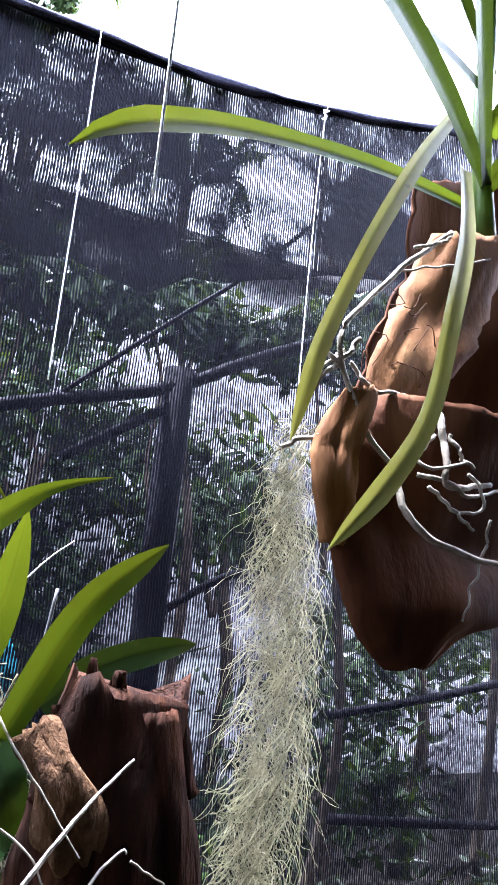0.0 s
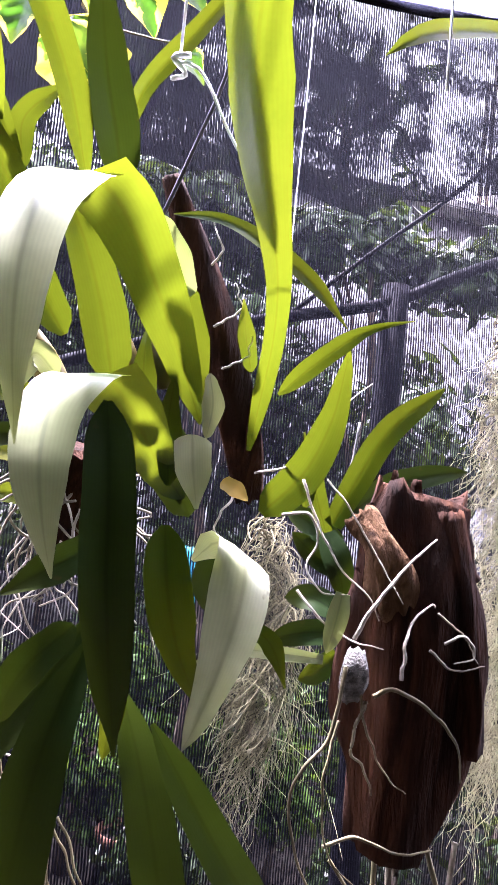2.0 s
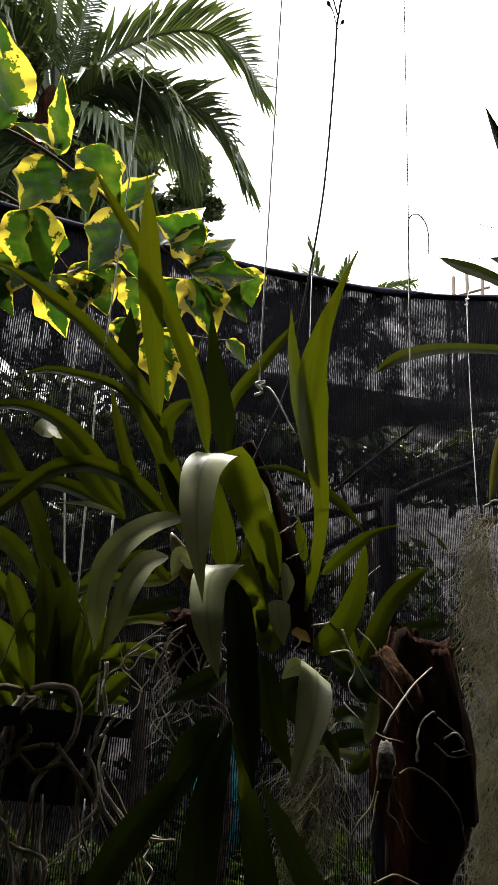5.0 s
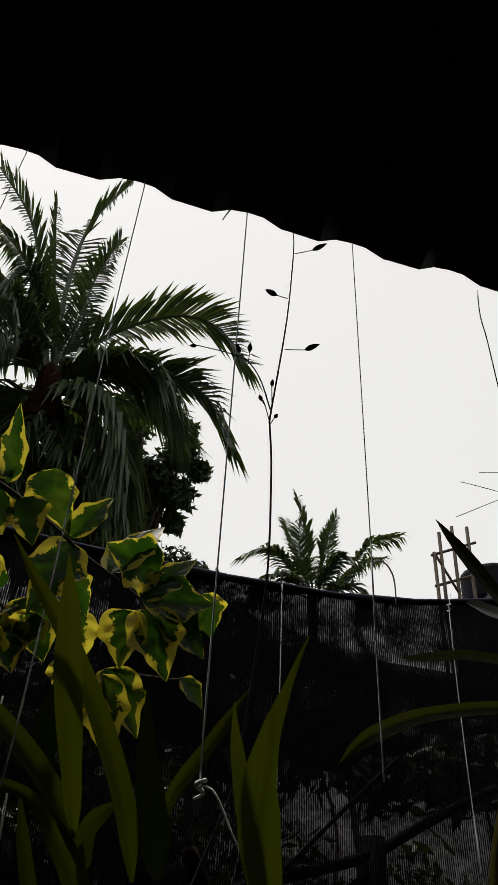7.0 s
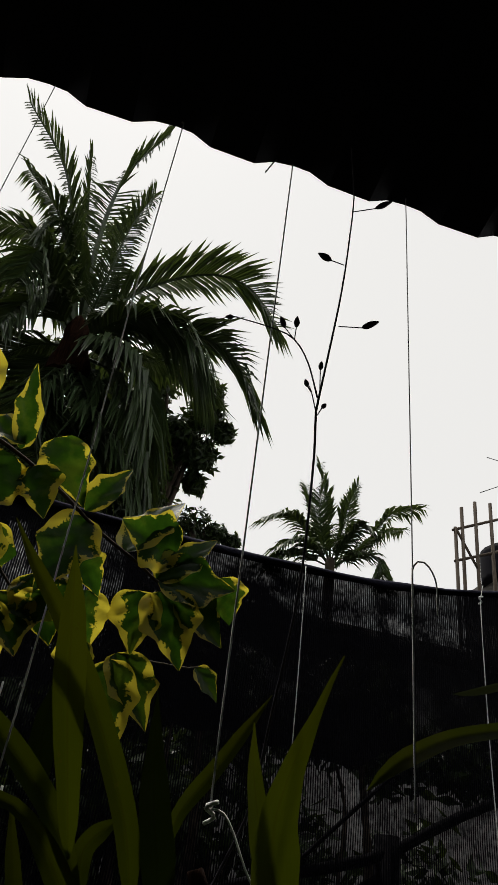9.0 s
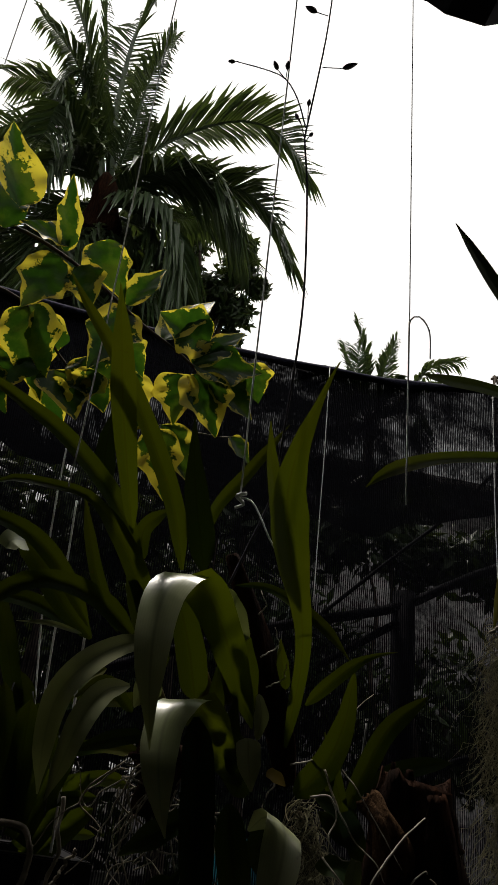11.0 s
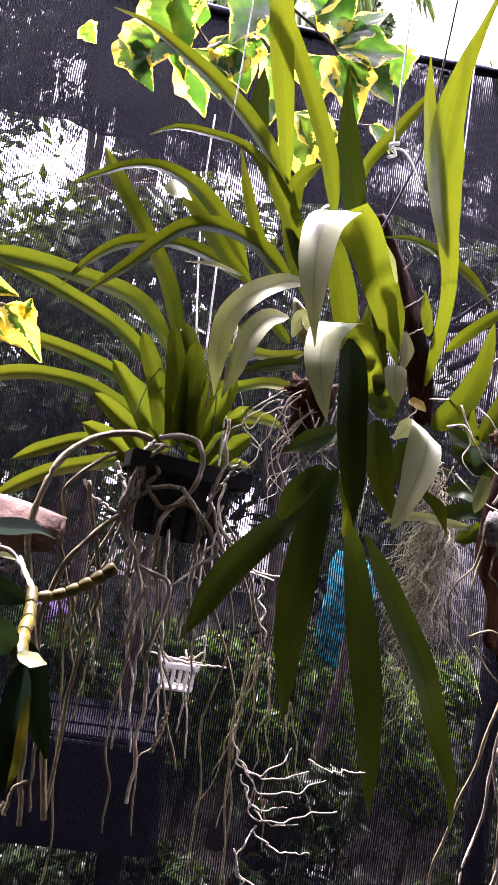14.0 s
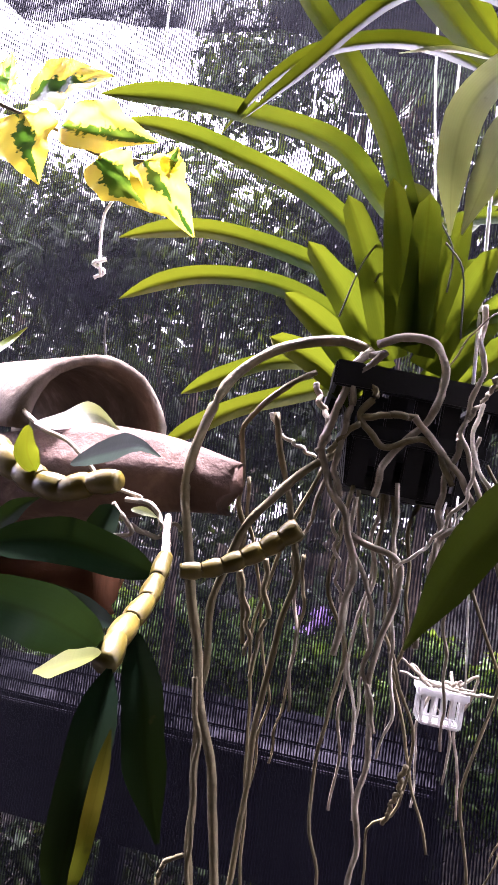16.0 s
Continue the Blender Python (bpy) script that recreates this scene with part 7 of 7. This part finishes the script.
crown = Vector((-0.530, 6.000, 6.637))
tube("trunk", [(crown.x - 0.5, 6.2, 0), (crown.x - 0.3, 6.1, crown.z * 0.5), (crown.x - 0.05, 6.0, crown.z - 0.3), tuple(crown)], 0.17, 0.10, TRUNK, pm, n=24, sides=10, wob=0.01)
slab("crown_base", [tuple(crown + Vector((-0.02, 0, -0.45))), tuple(crown + Vector((0, 0, -0.1))), tuple(crown + Vector((0.03, 0, 0.3)))], lambda g: 0.2 - 0.09 * g, BARK, pm, 3.3, flat=1.0, rugged=0.5, label="brown fibrous crown base")
for i, (p, lf, dr) in enumerate((
        ([(-0.562, 6.000, 6.778), (-0.821, 5.900, 7.737), (-1.191, 5.800, 8.884), (-1.826, 5.700, 9.720)], 0.30, 0.3),
        ([(-0.525, 6.000, 6.869), (-0.635, 6.100, 8.114), (-0.585, 6.200, 9.585), (-0.196, 6.300, 10.862)], 0.36, 0.3),
        ([(-0.525, 6.000, 6.869), (-0.716, 6.300, 8.009), (-0.910, 6.500, 9.137), (-1.119, 6.600, 10.311)], 0.30, 0.4),
        ([(-0.498, 6.000, 6.878), (-0.407, 5.700, 7.362), (-0.318, 5.500, 7.967), (-0.156, 5.400, 8.504)], 0.26, 0.6),
        ([(-0.429, 6.000, 6.825), (-0.098, 6.000, 7.560), (0.571, 5.900, 8.037), (1.081, 5.800, 7.961), (1.441, 5.700, 7.401)], 0.46, 0.35),
        ([(-0.398, 6.000, 6.683), (0.049, 5.800, 6.903), (0.669, 5.700, 6.962), (1.033, 5.600, 6.701), (1.267, 5.500, 6.131)], 0.44, 0.5),
        ([(-0.420, 6.000, 6.526), (-0.058, 5.800, 6.274), (0.200, 5.600, 5.741), (0.433, 5.500, 4.911)], 0.44, 1.3),
        ([(-0.588, 6.000, 6.769), (-0.862, 5.700, 6.865), (-1.026, 5.500, 6.617), (-1.148, 5.300, 6.111)], 0.42, 1.0),
        ([(-0.621, 6.000, 6.912), (-0.867, 5.600, 7.081), (-1.074, 5.400, 7.193), (-1.111, 5.200, 6.592)], 0.38, 1.2),
        ([(-0.524, 6.000, 6.490), (-0.660, 5.800, 6.076), (-0.794, 5.600, 5.562), (-0.737, 5.500, 4.819)], 0.44, 1.2),
        ([(-0.420, 6.000, 6.526), (-0.174, 5.900, 6.101), (-0.117, 5.800, 5.525), (-0.043, 5.800, 4.949)], 0.42, 1.2),
        ([(-0.588, 6.000, 6.769), (-1.085, 6.500, 7.518), (-1.849, 6.800, 8.052), (-2.202, 7.000, 7.555)], 0.42, 0.9),
        ([(-0.556, 6.000, 6.628), (-0.995, 6.200, 6.639), (-1.323, 6.300, 6.238), (-1.473, 6.400, 5.514)], 0.42, 1.0),
        ([(-0.477, 6.000, 6.655), (0.012, 6.400, 6.990), (0.656, 6.600, 7.199), (1.052, 6.700, 6.907)], 0.42, 1.0),
        ([(-0.504, 6.000, 6.646), (-0.139, 5.600, 6.815), (0.297, 5.500, 6.811), (0.671, 5.400, 6.419)], 0.46, 1.5),
        ([(-0.488, 6.000, 6.577), (-0.174, 5.600, 6.433), (0.127, 5.400, 6.098), (0.326, 5.300, 5.453)], 0.46, 1.5),
        ([(-0.540, 6.000, 6.559), (-0.241, 5.700, 5.803), (0.174, 5.500, 5.124), (0.434, 5.400, 4.540)], 0.42, 1.0),
        ([(-0.592, 6.000, 6.541), (-0.546, 5.700, 5.582), (-0.483, 5.500, 4.888), (-0.312, 5.400, 4.360)], 0.46, 1.2),
        ([(-0.556, 6.000, 6.628), (-0.906, 6.200, 6.299), (-1.107, 6.200, 5.492), (-1.015, 6.200, 4.686)], 0.5, 1.2),
        ([(-0.568, 6.000, 6.931), (-0.389, 6.400, 8.054), (-0.477, 6.500, 8.908), (-0.192, 6.600, 9.809)], 0.34, 0.8),
        ([(-0.648, 6.000, 6.902), (-1.047, 6.200, 7.773), (-1.418, 6.300, 8.278), (-1.828, 6.400, 8.403)], 0.42, 1.0),
        ([(-0.621, 6.000, 6.912), (-0.903, 5.900, 7.703), (-1.127, 5.800, 8.223), (-1.555, 5.800, 8.704)], 0.34, 1.2),
        ([(-0.862, 5.800, 7.616), (-1.023, 5.750, 8.026), (-1.188, 5.700, 7.719), (-1.184, 5.700, 7.052)], 0.22, 1.6))):
    palm_frond(pm, p, lf, 78, i, dr)
settle(pm)

sp = thing("young_palm", (5.044, 13.000, 8.558), "young palm with upright fronds far behind the fence", "palm tree")
spc = Vector((4.979, 13.000, 8.669))
tube("trunk", [(spc.x, 13.0, 0), tuple(spc)], 0.12, 0.1, TRUNK, sp, n=6, sides=8)
for i, (p, lf, dr) in enumerate((
        ([(4.979, 13.000, 8.669), (4.880, 13.000, 9.688), (4.752, 13.000, 10.347), (4.674, 13.100, 10.934)], 0.32, 0.4),
        ([(5.016, 13.000, 8.677), (5.203, 13.000, 9.499), (5.299, 12.800, 10.031), (5.406, 12.700, 10.381)], 0.32, 0.4),
        ([(4.921, 13.000, 8.593), (4.405, 13.000, 9.173), (3.956, 12.800, 9.354), (3.417, 12.600, 8.991)], 0.38, 0.9),
        ([(5.105, 13.000, 8.572), (5.780, 13.000, 9.240), (6.207, 12.800, 9.918), (6.800, 12.600, 10.130)], 0.42, 1.0),
        ([(5.105, 13.000, 8.572), (5.440, 12.500, 8.677), (5.712, 12.300, 8.528), (5.734, 12.100, 7.859)], 0.36, 1.0),
        ([(4.863, 13.000, 8.517), (4.215, 12.700, 8.484), (3.779, 12.400, 8.249), (3.474, 12.200, 7.746)], 0.36, 1.0),
        ([(4.943, 13.000, 8.660), (4.813, 13.500, 9.787), (4.694, 13.800, 10.482), (4.678, 14.000, 10.885)], 0.30, 0.4),
        ([(4.945, 13.000, 8.598), (4.602, 12.600, 9.027), (4.502, 12.500, 9.600), (4.565, 12.500, 10.156)], 0.34, 0.5),
        ([(5.018, 13.000, 8.615), (5.233, 12.600, 9.052), (5.390, 12.400, 9.249), (5.547, 12.200, 9.062)], 0.36, 1.0),
        ([(4.897, 13.000, 8.587), (4.369, 12.500, 8.612), (3.952, 12.300, 8.542), (3.570, 12.100, 8.182)], 0.36, 1.0),
        ([(5.068, 13.000, 8.564), (5.456, 13.400, 9.620), (5.605, 13.600, 10.319), (5.734, 13.700, 10.846)], 0.32, 0.5),
        ([(5.106, 13.000, 8.510), (5.826, 13.400, 9.370), (6.334, 13.500, 9.881), (6.864, 13.600, 10.129)], 0.40, 1.2))):
    palm_frond(sp, p, lf, 60, 50 + i, dr, wide=1.5)
settle(sp)


def leafy_tree(name, at, blobs, leaf, count, seed, label, trunk_r=0.12, material=None):
    """A tree: trunk, limbs to each clump, and a crown of many small separate leaves."""
    root = thing(name, at, label, "tree")
    rr_ = random.Random(seed)
    top = Vector(blobs[0][:3])
    tube("trunk", [tuple(at), tuple((Vector(at) + top) / 2 + Vector((0.1, 0, 0))), tuple(top)], trunk_r, trunk_r * 0.4, TRUNK, root, n=10, sides=8, wob=0.02, seed=seed)
    for i, b in enumerate(blobs[1:]):
        tube("limb", [tuple((Vector(at) + top * 2) / 3), tuple((Vector(b[:3]) + top) / 2), tuple(b[:3])], trunk_r * 0.4, trunk_r * 0.12, TRUNK, root, n=8, sides=6, wob=0.02, seed=seed + i)
    v, f = [], []
    for k in range(count):
        b = rr_.choice(blobs)
        while True:
            d = Vector((rr_.uniform(-1, 1), rr_.uniform(-1, 1), rr_.uniform(-1, 1)))
            if 0.15 < d.length < 1:
                break
        p = Vector(b[:3]) + d * b[3] * (0.7 + 0.5 * noise.noise(d * 2.5 + Vector((seed, 0, b[0]))))
        nrm = (d + Vector((rr_.uniform(-1, 1), rr_.uniform(-1, 1), rr_.uniform(-0.3, 1.2)))).normalized()
        u = nrm.cross(Vector((rr_.uniform(-1, 1), rr_.uniform(-1, 1), rr_.uniform(-1, 1)))).normalized()
        w = nrm.cross(u)
        s = leaf * rr_.uniform(0.6, 1.25)
        a = len(v)
        v += [tuple(p - u * s), tuple(p - w * s * 0.4 - nrm * s * 0.1), tuple(p + u * s), tuple(p + w * s * 0.4 - nrm * s * 0.1)]
        f += [(a, a + 1, a + 2), (a, a + 2, a + 3)]
    ob = link("crown", v, f, material or TREE, root, smooth=False)
    settle(root)
    return root


def blob(p, r):
    return (*p, r)


leafy_tree("broadleaf_tree", (0.2, 7.5, 0.0), [blob((0.799, 7.200, 6.683), 0.42), blob((1.085, 7.200, 7.097), 0.3), blob((1.077, 7.100, 6.463), 0.28), blob((0.565, 7.300, 6.211), 0.5), blob((1.110, 7.200, 7.451), 0.2),
           blob((0.179, 7.400, 6.958), 0.5), blob((1.282, 7.000, 6.776), 0.16), blob((1.079, 7.200, 6.141), 0.16), blob((0.415, 7.300, 7.479), 0.4), blob((0.166, 7.200, 6.193), 0.5)], 0.075, 6500, 5, "dark broadleaf tree behind the palm")
leafy_tree("bush", (1.0, 7.0, 0.0), [blob((1.093, 6.800, 5.376), 0.3), blob((1.340, 6.800, 5.337), 0.2), blob((0.828, 6.900, 5.295), 0.4), blob((1.525, 6.800, 5.315), 0.12), blob((0.416, 7.000, 5.375), 0.5)], 0.04, 2600, 6, "dark bush behind the fence")
leafy_tree("broadleaf_tree", (-2.5, 7.5, 0.0), [blob((-0.867, 7.200, 6.350), 0.7), blob((-1.972, 7.200, 6.629), 0.9), blob((-0.247, 7.000, 6.252), 0.6), blob((-1.797, 7.400, 7.889), 0.6), blob((-0.318, 7.000, 5.524), 0.6), blob((-0.242, 7.500, 7.415), 0.4), blob((-2.435, 7.000, 5.617), 1.1), blob((-0.843, 7.400, 7.318), 0.5), blob((0.074, 6.900, 6.432), 0.4), blob((0.349, 6.900, 5.643), 0.5)], 0.09, 15000, 8, "large dark tree filling the space behind the palm")

# dense garden right behind the cloth: clumps at several depths, with gaps to the light
for i, (x, y, z, r, c) in enumerate(((-1.6, 3.4, 2.2, 0.9, 2200), (-0.5, 3.0, 2.0, 0.55, 1500), (-3.2, 3.6, 2.0, 1.2, 2400), (0.35, 3.2, 2.3, 0.45, 1300), (1.9, 3.6, 2.0, 0.55, 1300), (3.2, 3.6, 1.6, 0.9, 1500), (-1.0, 3.9, 1.0, 0.8, 1500), (0.9, 3.9, 1.0, 0.6, 1200), (2.4, 3.3, 0.8, 0.8, 1200))):
    leafy_tree("shrub", (x, y, 0.0), [(x, y, z, r), (x + r * 0.6, y + 0.2, z - r * 0.4, r * 0.7), (x - r * 0.6, y - 0.1, z - r * 0.5, r * 0.7)], 0.055, c, 30 + i, "leafy garden shrub seen dimly through the cloth", 0.05)
for i, (x, y, r) in enumerate(((-1.1, 2.6, 0.32), (-0.55, 2.7, 0.30), (0.05, 2.6, 0.26), (0.6, 2.7, 0.32), (1.2, 2.6, 0.3), (-1.7, 2.7, 0.34), (-0.25, 2.5, 0.26), (0.3, 2.5, 0.28), (-0.8, 2.5, 0.24), (0.85, 2.45, 0.22))):
    leafy_tree("garden_plant", (x, y, 0.0), [(x, y, 0.75, r), (x + 0.12, y, 0.55, r * 0.8), (x - 0.1, y, 0.9, r * 0.6)], 0.032, 1100, 60 + i, "green garden plant behind the cloth", 0.02, GARDEN)

# building and scaffold to the side
tw = thing("scaffold", (5.549, 9.000, 6.674), "rusty scaffold of steel poles by a building", "scaffold")
for p in tuple([(q[0][0], q[0][1], 0.0), q[1]] for q in ([(5.476, 9.000, 6.306), (5.473, 9.000, 7.596)], [(5.540, 9.000, 6.319), (5.597, 9.000, 7.978)], [(5.754, 9.000, 6.363), (5.839, 9.000, 8.143)], [(5.989, 9.000, 6.412), (6.116, 9.000, 8.193)])):
    tube("pole", p, 0.03, 0.03, TRUNK, tw, n=3, sides=6)
for p in ([(5.421, 9.000, 7.534), (6.241, 9.000, 7.936)], [(5.433, 9.000, 7.013), (6.283, 9.000, 7.399)], [(5.473, 9.000, 7.596), (5.850, 9.000, 6.922)]):
    tube("pole", p, 0.022, 0.022, TRUNK, tw, n=3, sides=6)
settle(tw)
bw = thing("building", (7.146, 9.500, 6.934), "grey unfinished building with a dark tank on top", "building")
bc = Vector((7.004, 9.500, 7.242))
box("wall", (1.6, 1.2, bc.z + 0.1), (bc.x + 0.35, 9.9, bc.z / 2 + 0.05), PLASTER, bw)
v, f = tube_data([tuple(bc + Vector((-0.1, 0.2, 0.0))), tuple(bc + Vector((-0.1, 0.2, 0.55)))], 0.5, 0.5, 8, 18)
for p in ([(6.464, 9.500, 9.490), (6.955, 9.500, 9.472), (7.839, 9.500, 9.428)], [(6.273, 9.500, 8.710), (6.913, 9.500, 9.107), (7.882, 9.500, 9.706)], [(6.877, 9.500, 9.790), (7.569, 9.500, 9.964)]):
    tube("antenna_rod", p, 0.007, 0.007, WIRE, bw, n=4, sides=5)
v, f = tube_data([tuple(bc + Vector((-0.1, 0.2, 0.0))), tuple(bc + Vector((-0.1, 0.2, 0.55)))], 0.5, 0.5, 8, 18)
link("tank", v, f, POLE, bw, "dark grey water tank")
settle(bw)

# taller garden trees filling the gaps above the shrubs
for i, (x, y, z) in enumerate(((-4.2, 4.6, 3.1), (-3.0, 4.4, 3.0), (-1.9, 4.7, 3.2), (-0.9, 4.4, 2.9), (0.1, 4.6, 3.0), (1.0, 4.3, 2.6))):
    leafy_tree("garden_tree", (x, y, 0.0), [(x, y, z, 0.75), (x + 0.5, y + 0.1, z - 0.5, 0.6), (x - 0.5, y - 0.1, z - 0.6, 0.65), (x + 0.1, y, z - 1.2, 0.6)], 0.06, 3200, 160 + i, "leafy garden tree seen dimly through the cloth", 0.06)

# a belt of dark trees further off, ragged along the top
r = random.Random(77)
for i in range(13):
    x = -10.5 + 1.75 * i
    h = 3.6 + 0.7 * math.sin(i * 2.3) + r.uniform(-0.3, 0.3)
    leafy_tree("far_tree", (x, 8.6, 0.0), [(x, 8.6, h - 0.9, 1.05), (x + 0.6, 8.4, h - 1.9, 1.1), (x - 0.5, 8.5, h - 2.6, 1.1), (x + 0.2, 8.3, 0.9, 1.0)], 0.12, 1500, 90 + i, "dark tree in the belt behind the garden", 0.12)
hs = thing("house", (3.4, 6.2, 0.0), "pale neighbouring house with a low pitched metal roof", "house")
box("wall", (5.4, 2.6, 3.9), (3.5, 6.6, 1.95), PALE_WALL, hs)
bm = bmesh.new()
box_bm(bm, (6.0, 3.2, 0.06), (0, 0, 0), 0.01)
bmesh.ops.transform(bm, matrix=Matrix.Translation((3.5, 6.5, 4.15)) @ Matrix.Rotation(radians(10), 4, "X"), verts=bm.verts)
part("roof", bm, PLASTER, hs, "pale metal roof sheet")
settle(hs)
box("wall_garden", (9.0, 0.12, 1.0), (-2.5, 4.6, 0.5), PLASTER, None, "low grey garden wall behind the plants")
tagged(bpy.data.objects["wall_garden"], category="wall", kind="structure")


# pots and odds and ends just beyond the cloth
def clay_pot(at, r, h, label, material=None):
    root = thing("flower_pot", at, label, "pot", "pots behind the cloth")
    a = Vector(at)
    v, f = [], []
    prof = ((0.72, 0.0), (0.9, 0.75), (1.0, 0.8), (1.04, 1.0), (0.93, 1.0), (0.88, 0.8), (0.6, 0.7))
    m_ = 24
    for rr_, zz in prof:
        for k in range(m_):
            w = 2 * math.pi * k / m_
            v.append((a.x + math.cos(w) * r * rr_, a.y + math.sin(w) * r * rr_, a.z + h * zz))
    for j in range(len(prof) - 1):
        for k in range(m_):
            k2 = (k + 1) % m_
            f.append((j * m_ + k, j * m_ + k2, (j + 1) * m_ + k2, (j + 1) * m_ + k))
    f.append(tuple(reversed(range(m_))))
    body = link("pot", v, f, material or RED_CLAY, root)
    link("soil", [(a.x + math.cos(k * 0.5236) * r * 0.86, a.y + math.sin(k * 0.5236) * r * 0.86, a.z + h * 0.86) for k in range(12)], [tuple(range(12))], EARTH, body, "dark potting soil")
    settle(root)
    return root


clay_pot((0.437, 2.350, 0.385), 0.085, 0.13, "round brown clay pot behind the cloth")
clay_pot((-0.573, 2.300, 0.518), 0.06, 0.11, "reddish flower pot behind the cloth")
clay_pot((-0.529, 2.400, 0.572), 0.075, 0.10, "brown clay pot behind the cloth")
clay_pot((0.608, 2.500, 0.371), 0.06, 0.10, "small brown clay pot behind the cloth")
for at in ((0.437, 2.350, 0.385), (-0.573, 2.300, 0.518), (-0.529, 2.400, 0.572), (0.608, 2.500, 0.371), (0.575, 2.250, 0.272)):
    ps = thing("plant_stand", (at[0], at[1], 0), "low dark block stand under a pot", "stand", "stands behind the cloth")
    box("block", (0.15, 0.15, at[2] - 0.002), (at[0], at[1], (at[2] - 0.002) / 2), POLE, ps, bevel=0.008)
    settle(ps)
bench = thing("plant_bench", (-0.75, 1.75, 0), "long low dark bench behind the cloth", "bench")
BENCH_TOP = 0.83
for k in range(4):
    box("board", (1.5, 0.085, 0.022), (-0.75, 1.62 + 0.09 * k, BENCH_TOP + 0.003 * (k % 2)), POLE, bench, bevel=0.004)
for bx in (-1.42, -0.75, -0.08):
    for by in (1.62, 1.88):
        box("leg", (0.055, 0.055, BENCH_TOP - 0.010), (bx, by, (BENCH_TOP - 0.010) / 2), POLE, bench, bevel=0.004)
box("skirt", (1.5, 0.012, 0.24), (-0.75, 1.567, BENCH_TOP - 0.12), POLE, bench, "dark sheet nailed along the bench", bevel=0.003)
settle(bench)
tz = Vector((0.634, 2.600, 1.122))
sk = thing("teal_sack", (tz.x, 2.6, 0), "teal plastic sack hanging behind the cloth", "sack")
slab("sack", [(tz.x, 2.62, tz.z + 0.22), (tz.x + 0.01, 2.6, tz.z), (tz.x - 0.01, 2.6, tz.z - 0.2)], lambda g: 0.05 + 0.05 * math.sin(g * 3.0), TEAL, sk, 4.4, flat=0.5, rugged=0.4)
tube("tie", [(tz.x, 2.62, tz.z + 0.2), (tz.x + 0.02, 2.5, tz.z + 0.6), (tz.x, 2.0, tz.z + 1.1)], 0.003, 0.003, STRING, sk, n=8)
settle(sk)
fl = Vector((-0.429, 2.500, 1.005))
fp = thing("flowering_plant", (fl.x, 2.5, 0), "small plant with mauve flowers behind the cloth", "plant")
tube("stem", [(fl.x + 0.05, 2.55, 0), (fl.x + 0.02, 2.5, fl.z * 0.6), tuple(fl)], 0.006, 0.003, ROOT_GREEN, fp, n=8)
rr2 = random.Random(9)
for i in range(9):
    c = fl + Vector((rr2.uniform(-0.06, 0.06), rr2.uniform(-0.03, 0.03), rr2.uniform(-0.05, 0.05)))
    v, f = [tuple(c + Vector((0, -0.004, 0)))], []
    for k in range(10):
        w = 2 * math.pi * k / 10
        q = 0.022 if k % 2 else 0.012
        v.append(tuple(c + Vector((math.cos(w) * q, 0.005 * (k % 2), math.sin(w) * q))))
    for k in range(10):
        f.append((0, 1 + k, 1 + (k + 1) % 10))
    link("flower", v, f, MAUVE, fp)
settle(fp)

# dark undergrowth along the foot of the fence
for i, (x, y, r) in enumerate(((-1.9, 1.6, 0.34), (-1.3, 2.1, 0.36), (-0.7, 2.15, 0.34), (-0.15, 2.1, 0.30), (0.42, 1.9, 0.28), (0.95, 1.8, 0.32), (1.5, 1.8, 0.36), (2.1, 1.8, 0.4))):
    leafy_tree("undergrowth_shrub", (x, y, 0.0), [(x, y, 0.30, r), (x + r * 0.8, y + 0.05, 0.24, r * 0.8), (x - r * 0.8, y, 0.26, r * 0.8), (x + 0.05, y + 0.1, 0.58, r * 0.7)], 0.034, 1500, 230 + i, "low dark shrub at the foot of the fence", 0.015)

# a loose hedge close behind the cloth, its top just under the fence line
for i, (x, y, z, r, c) in enumerate(((-2.6, 2.1, 2.1, 0.55, 2600), (-1.7, 2.2, 2.2, 0.5, 2400), (-0.9, 2.2, 2.15, 0.45, 1800), (-0.2, 2.3, 2.35, 0.36, 1500), (0.45, 2.2, 2.42, 0.28, 1300), (1.0, 2.2, 2.40, 0.26, 1200), (1.6, 2.2, 2.4, 0.28, 1200), (2.3, 2.2, 2.3, 0.4, 1500))):
    leafy_tree("hedge_shrub", (x, y, 0.0), [(x, y, z, r), (x + r * 0.7, y + 0.1, z - r * 0.2, r * 0.7), (x - r * 0.7, y + 0.05, z - r * 0.15, r * 0.7)], 0.04, c, 130 + i, "thin hedge shrub rising close behind the cloth", 0.025)
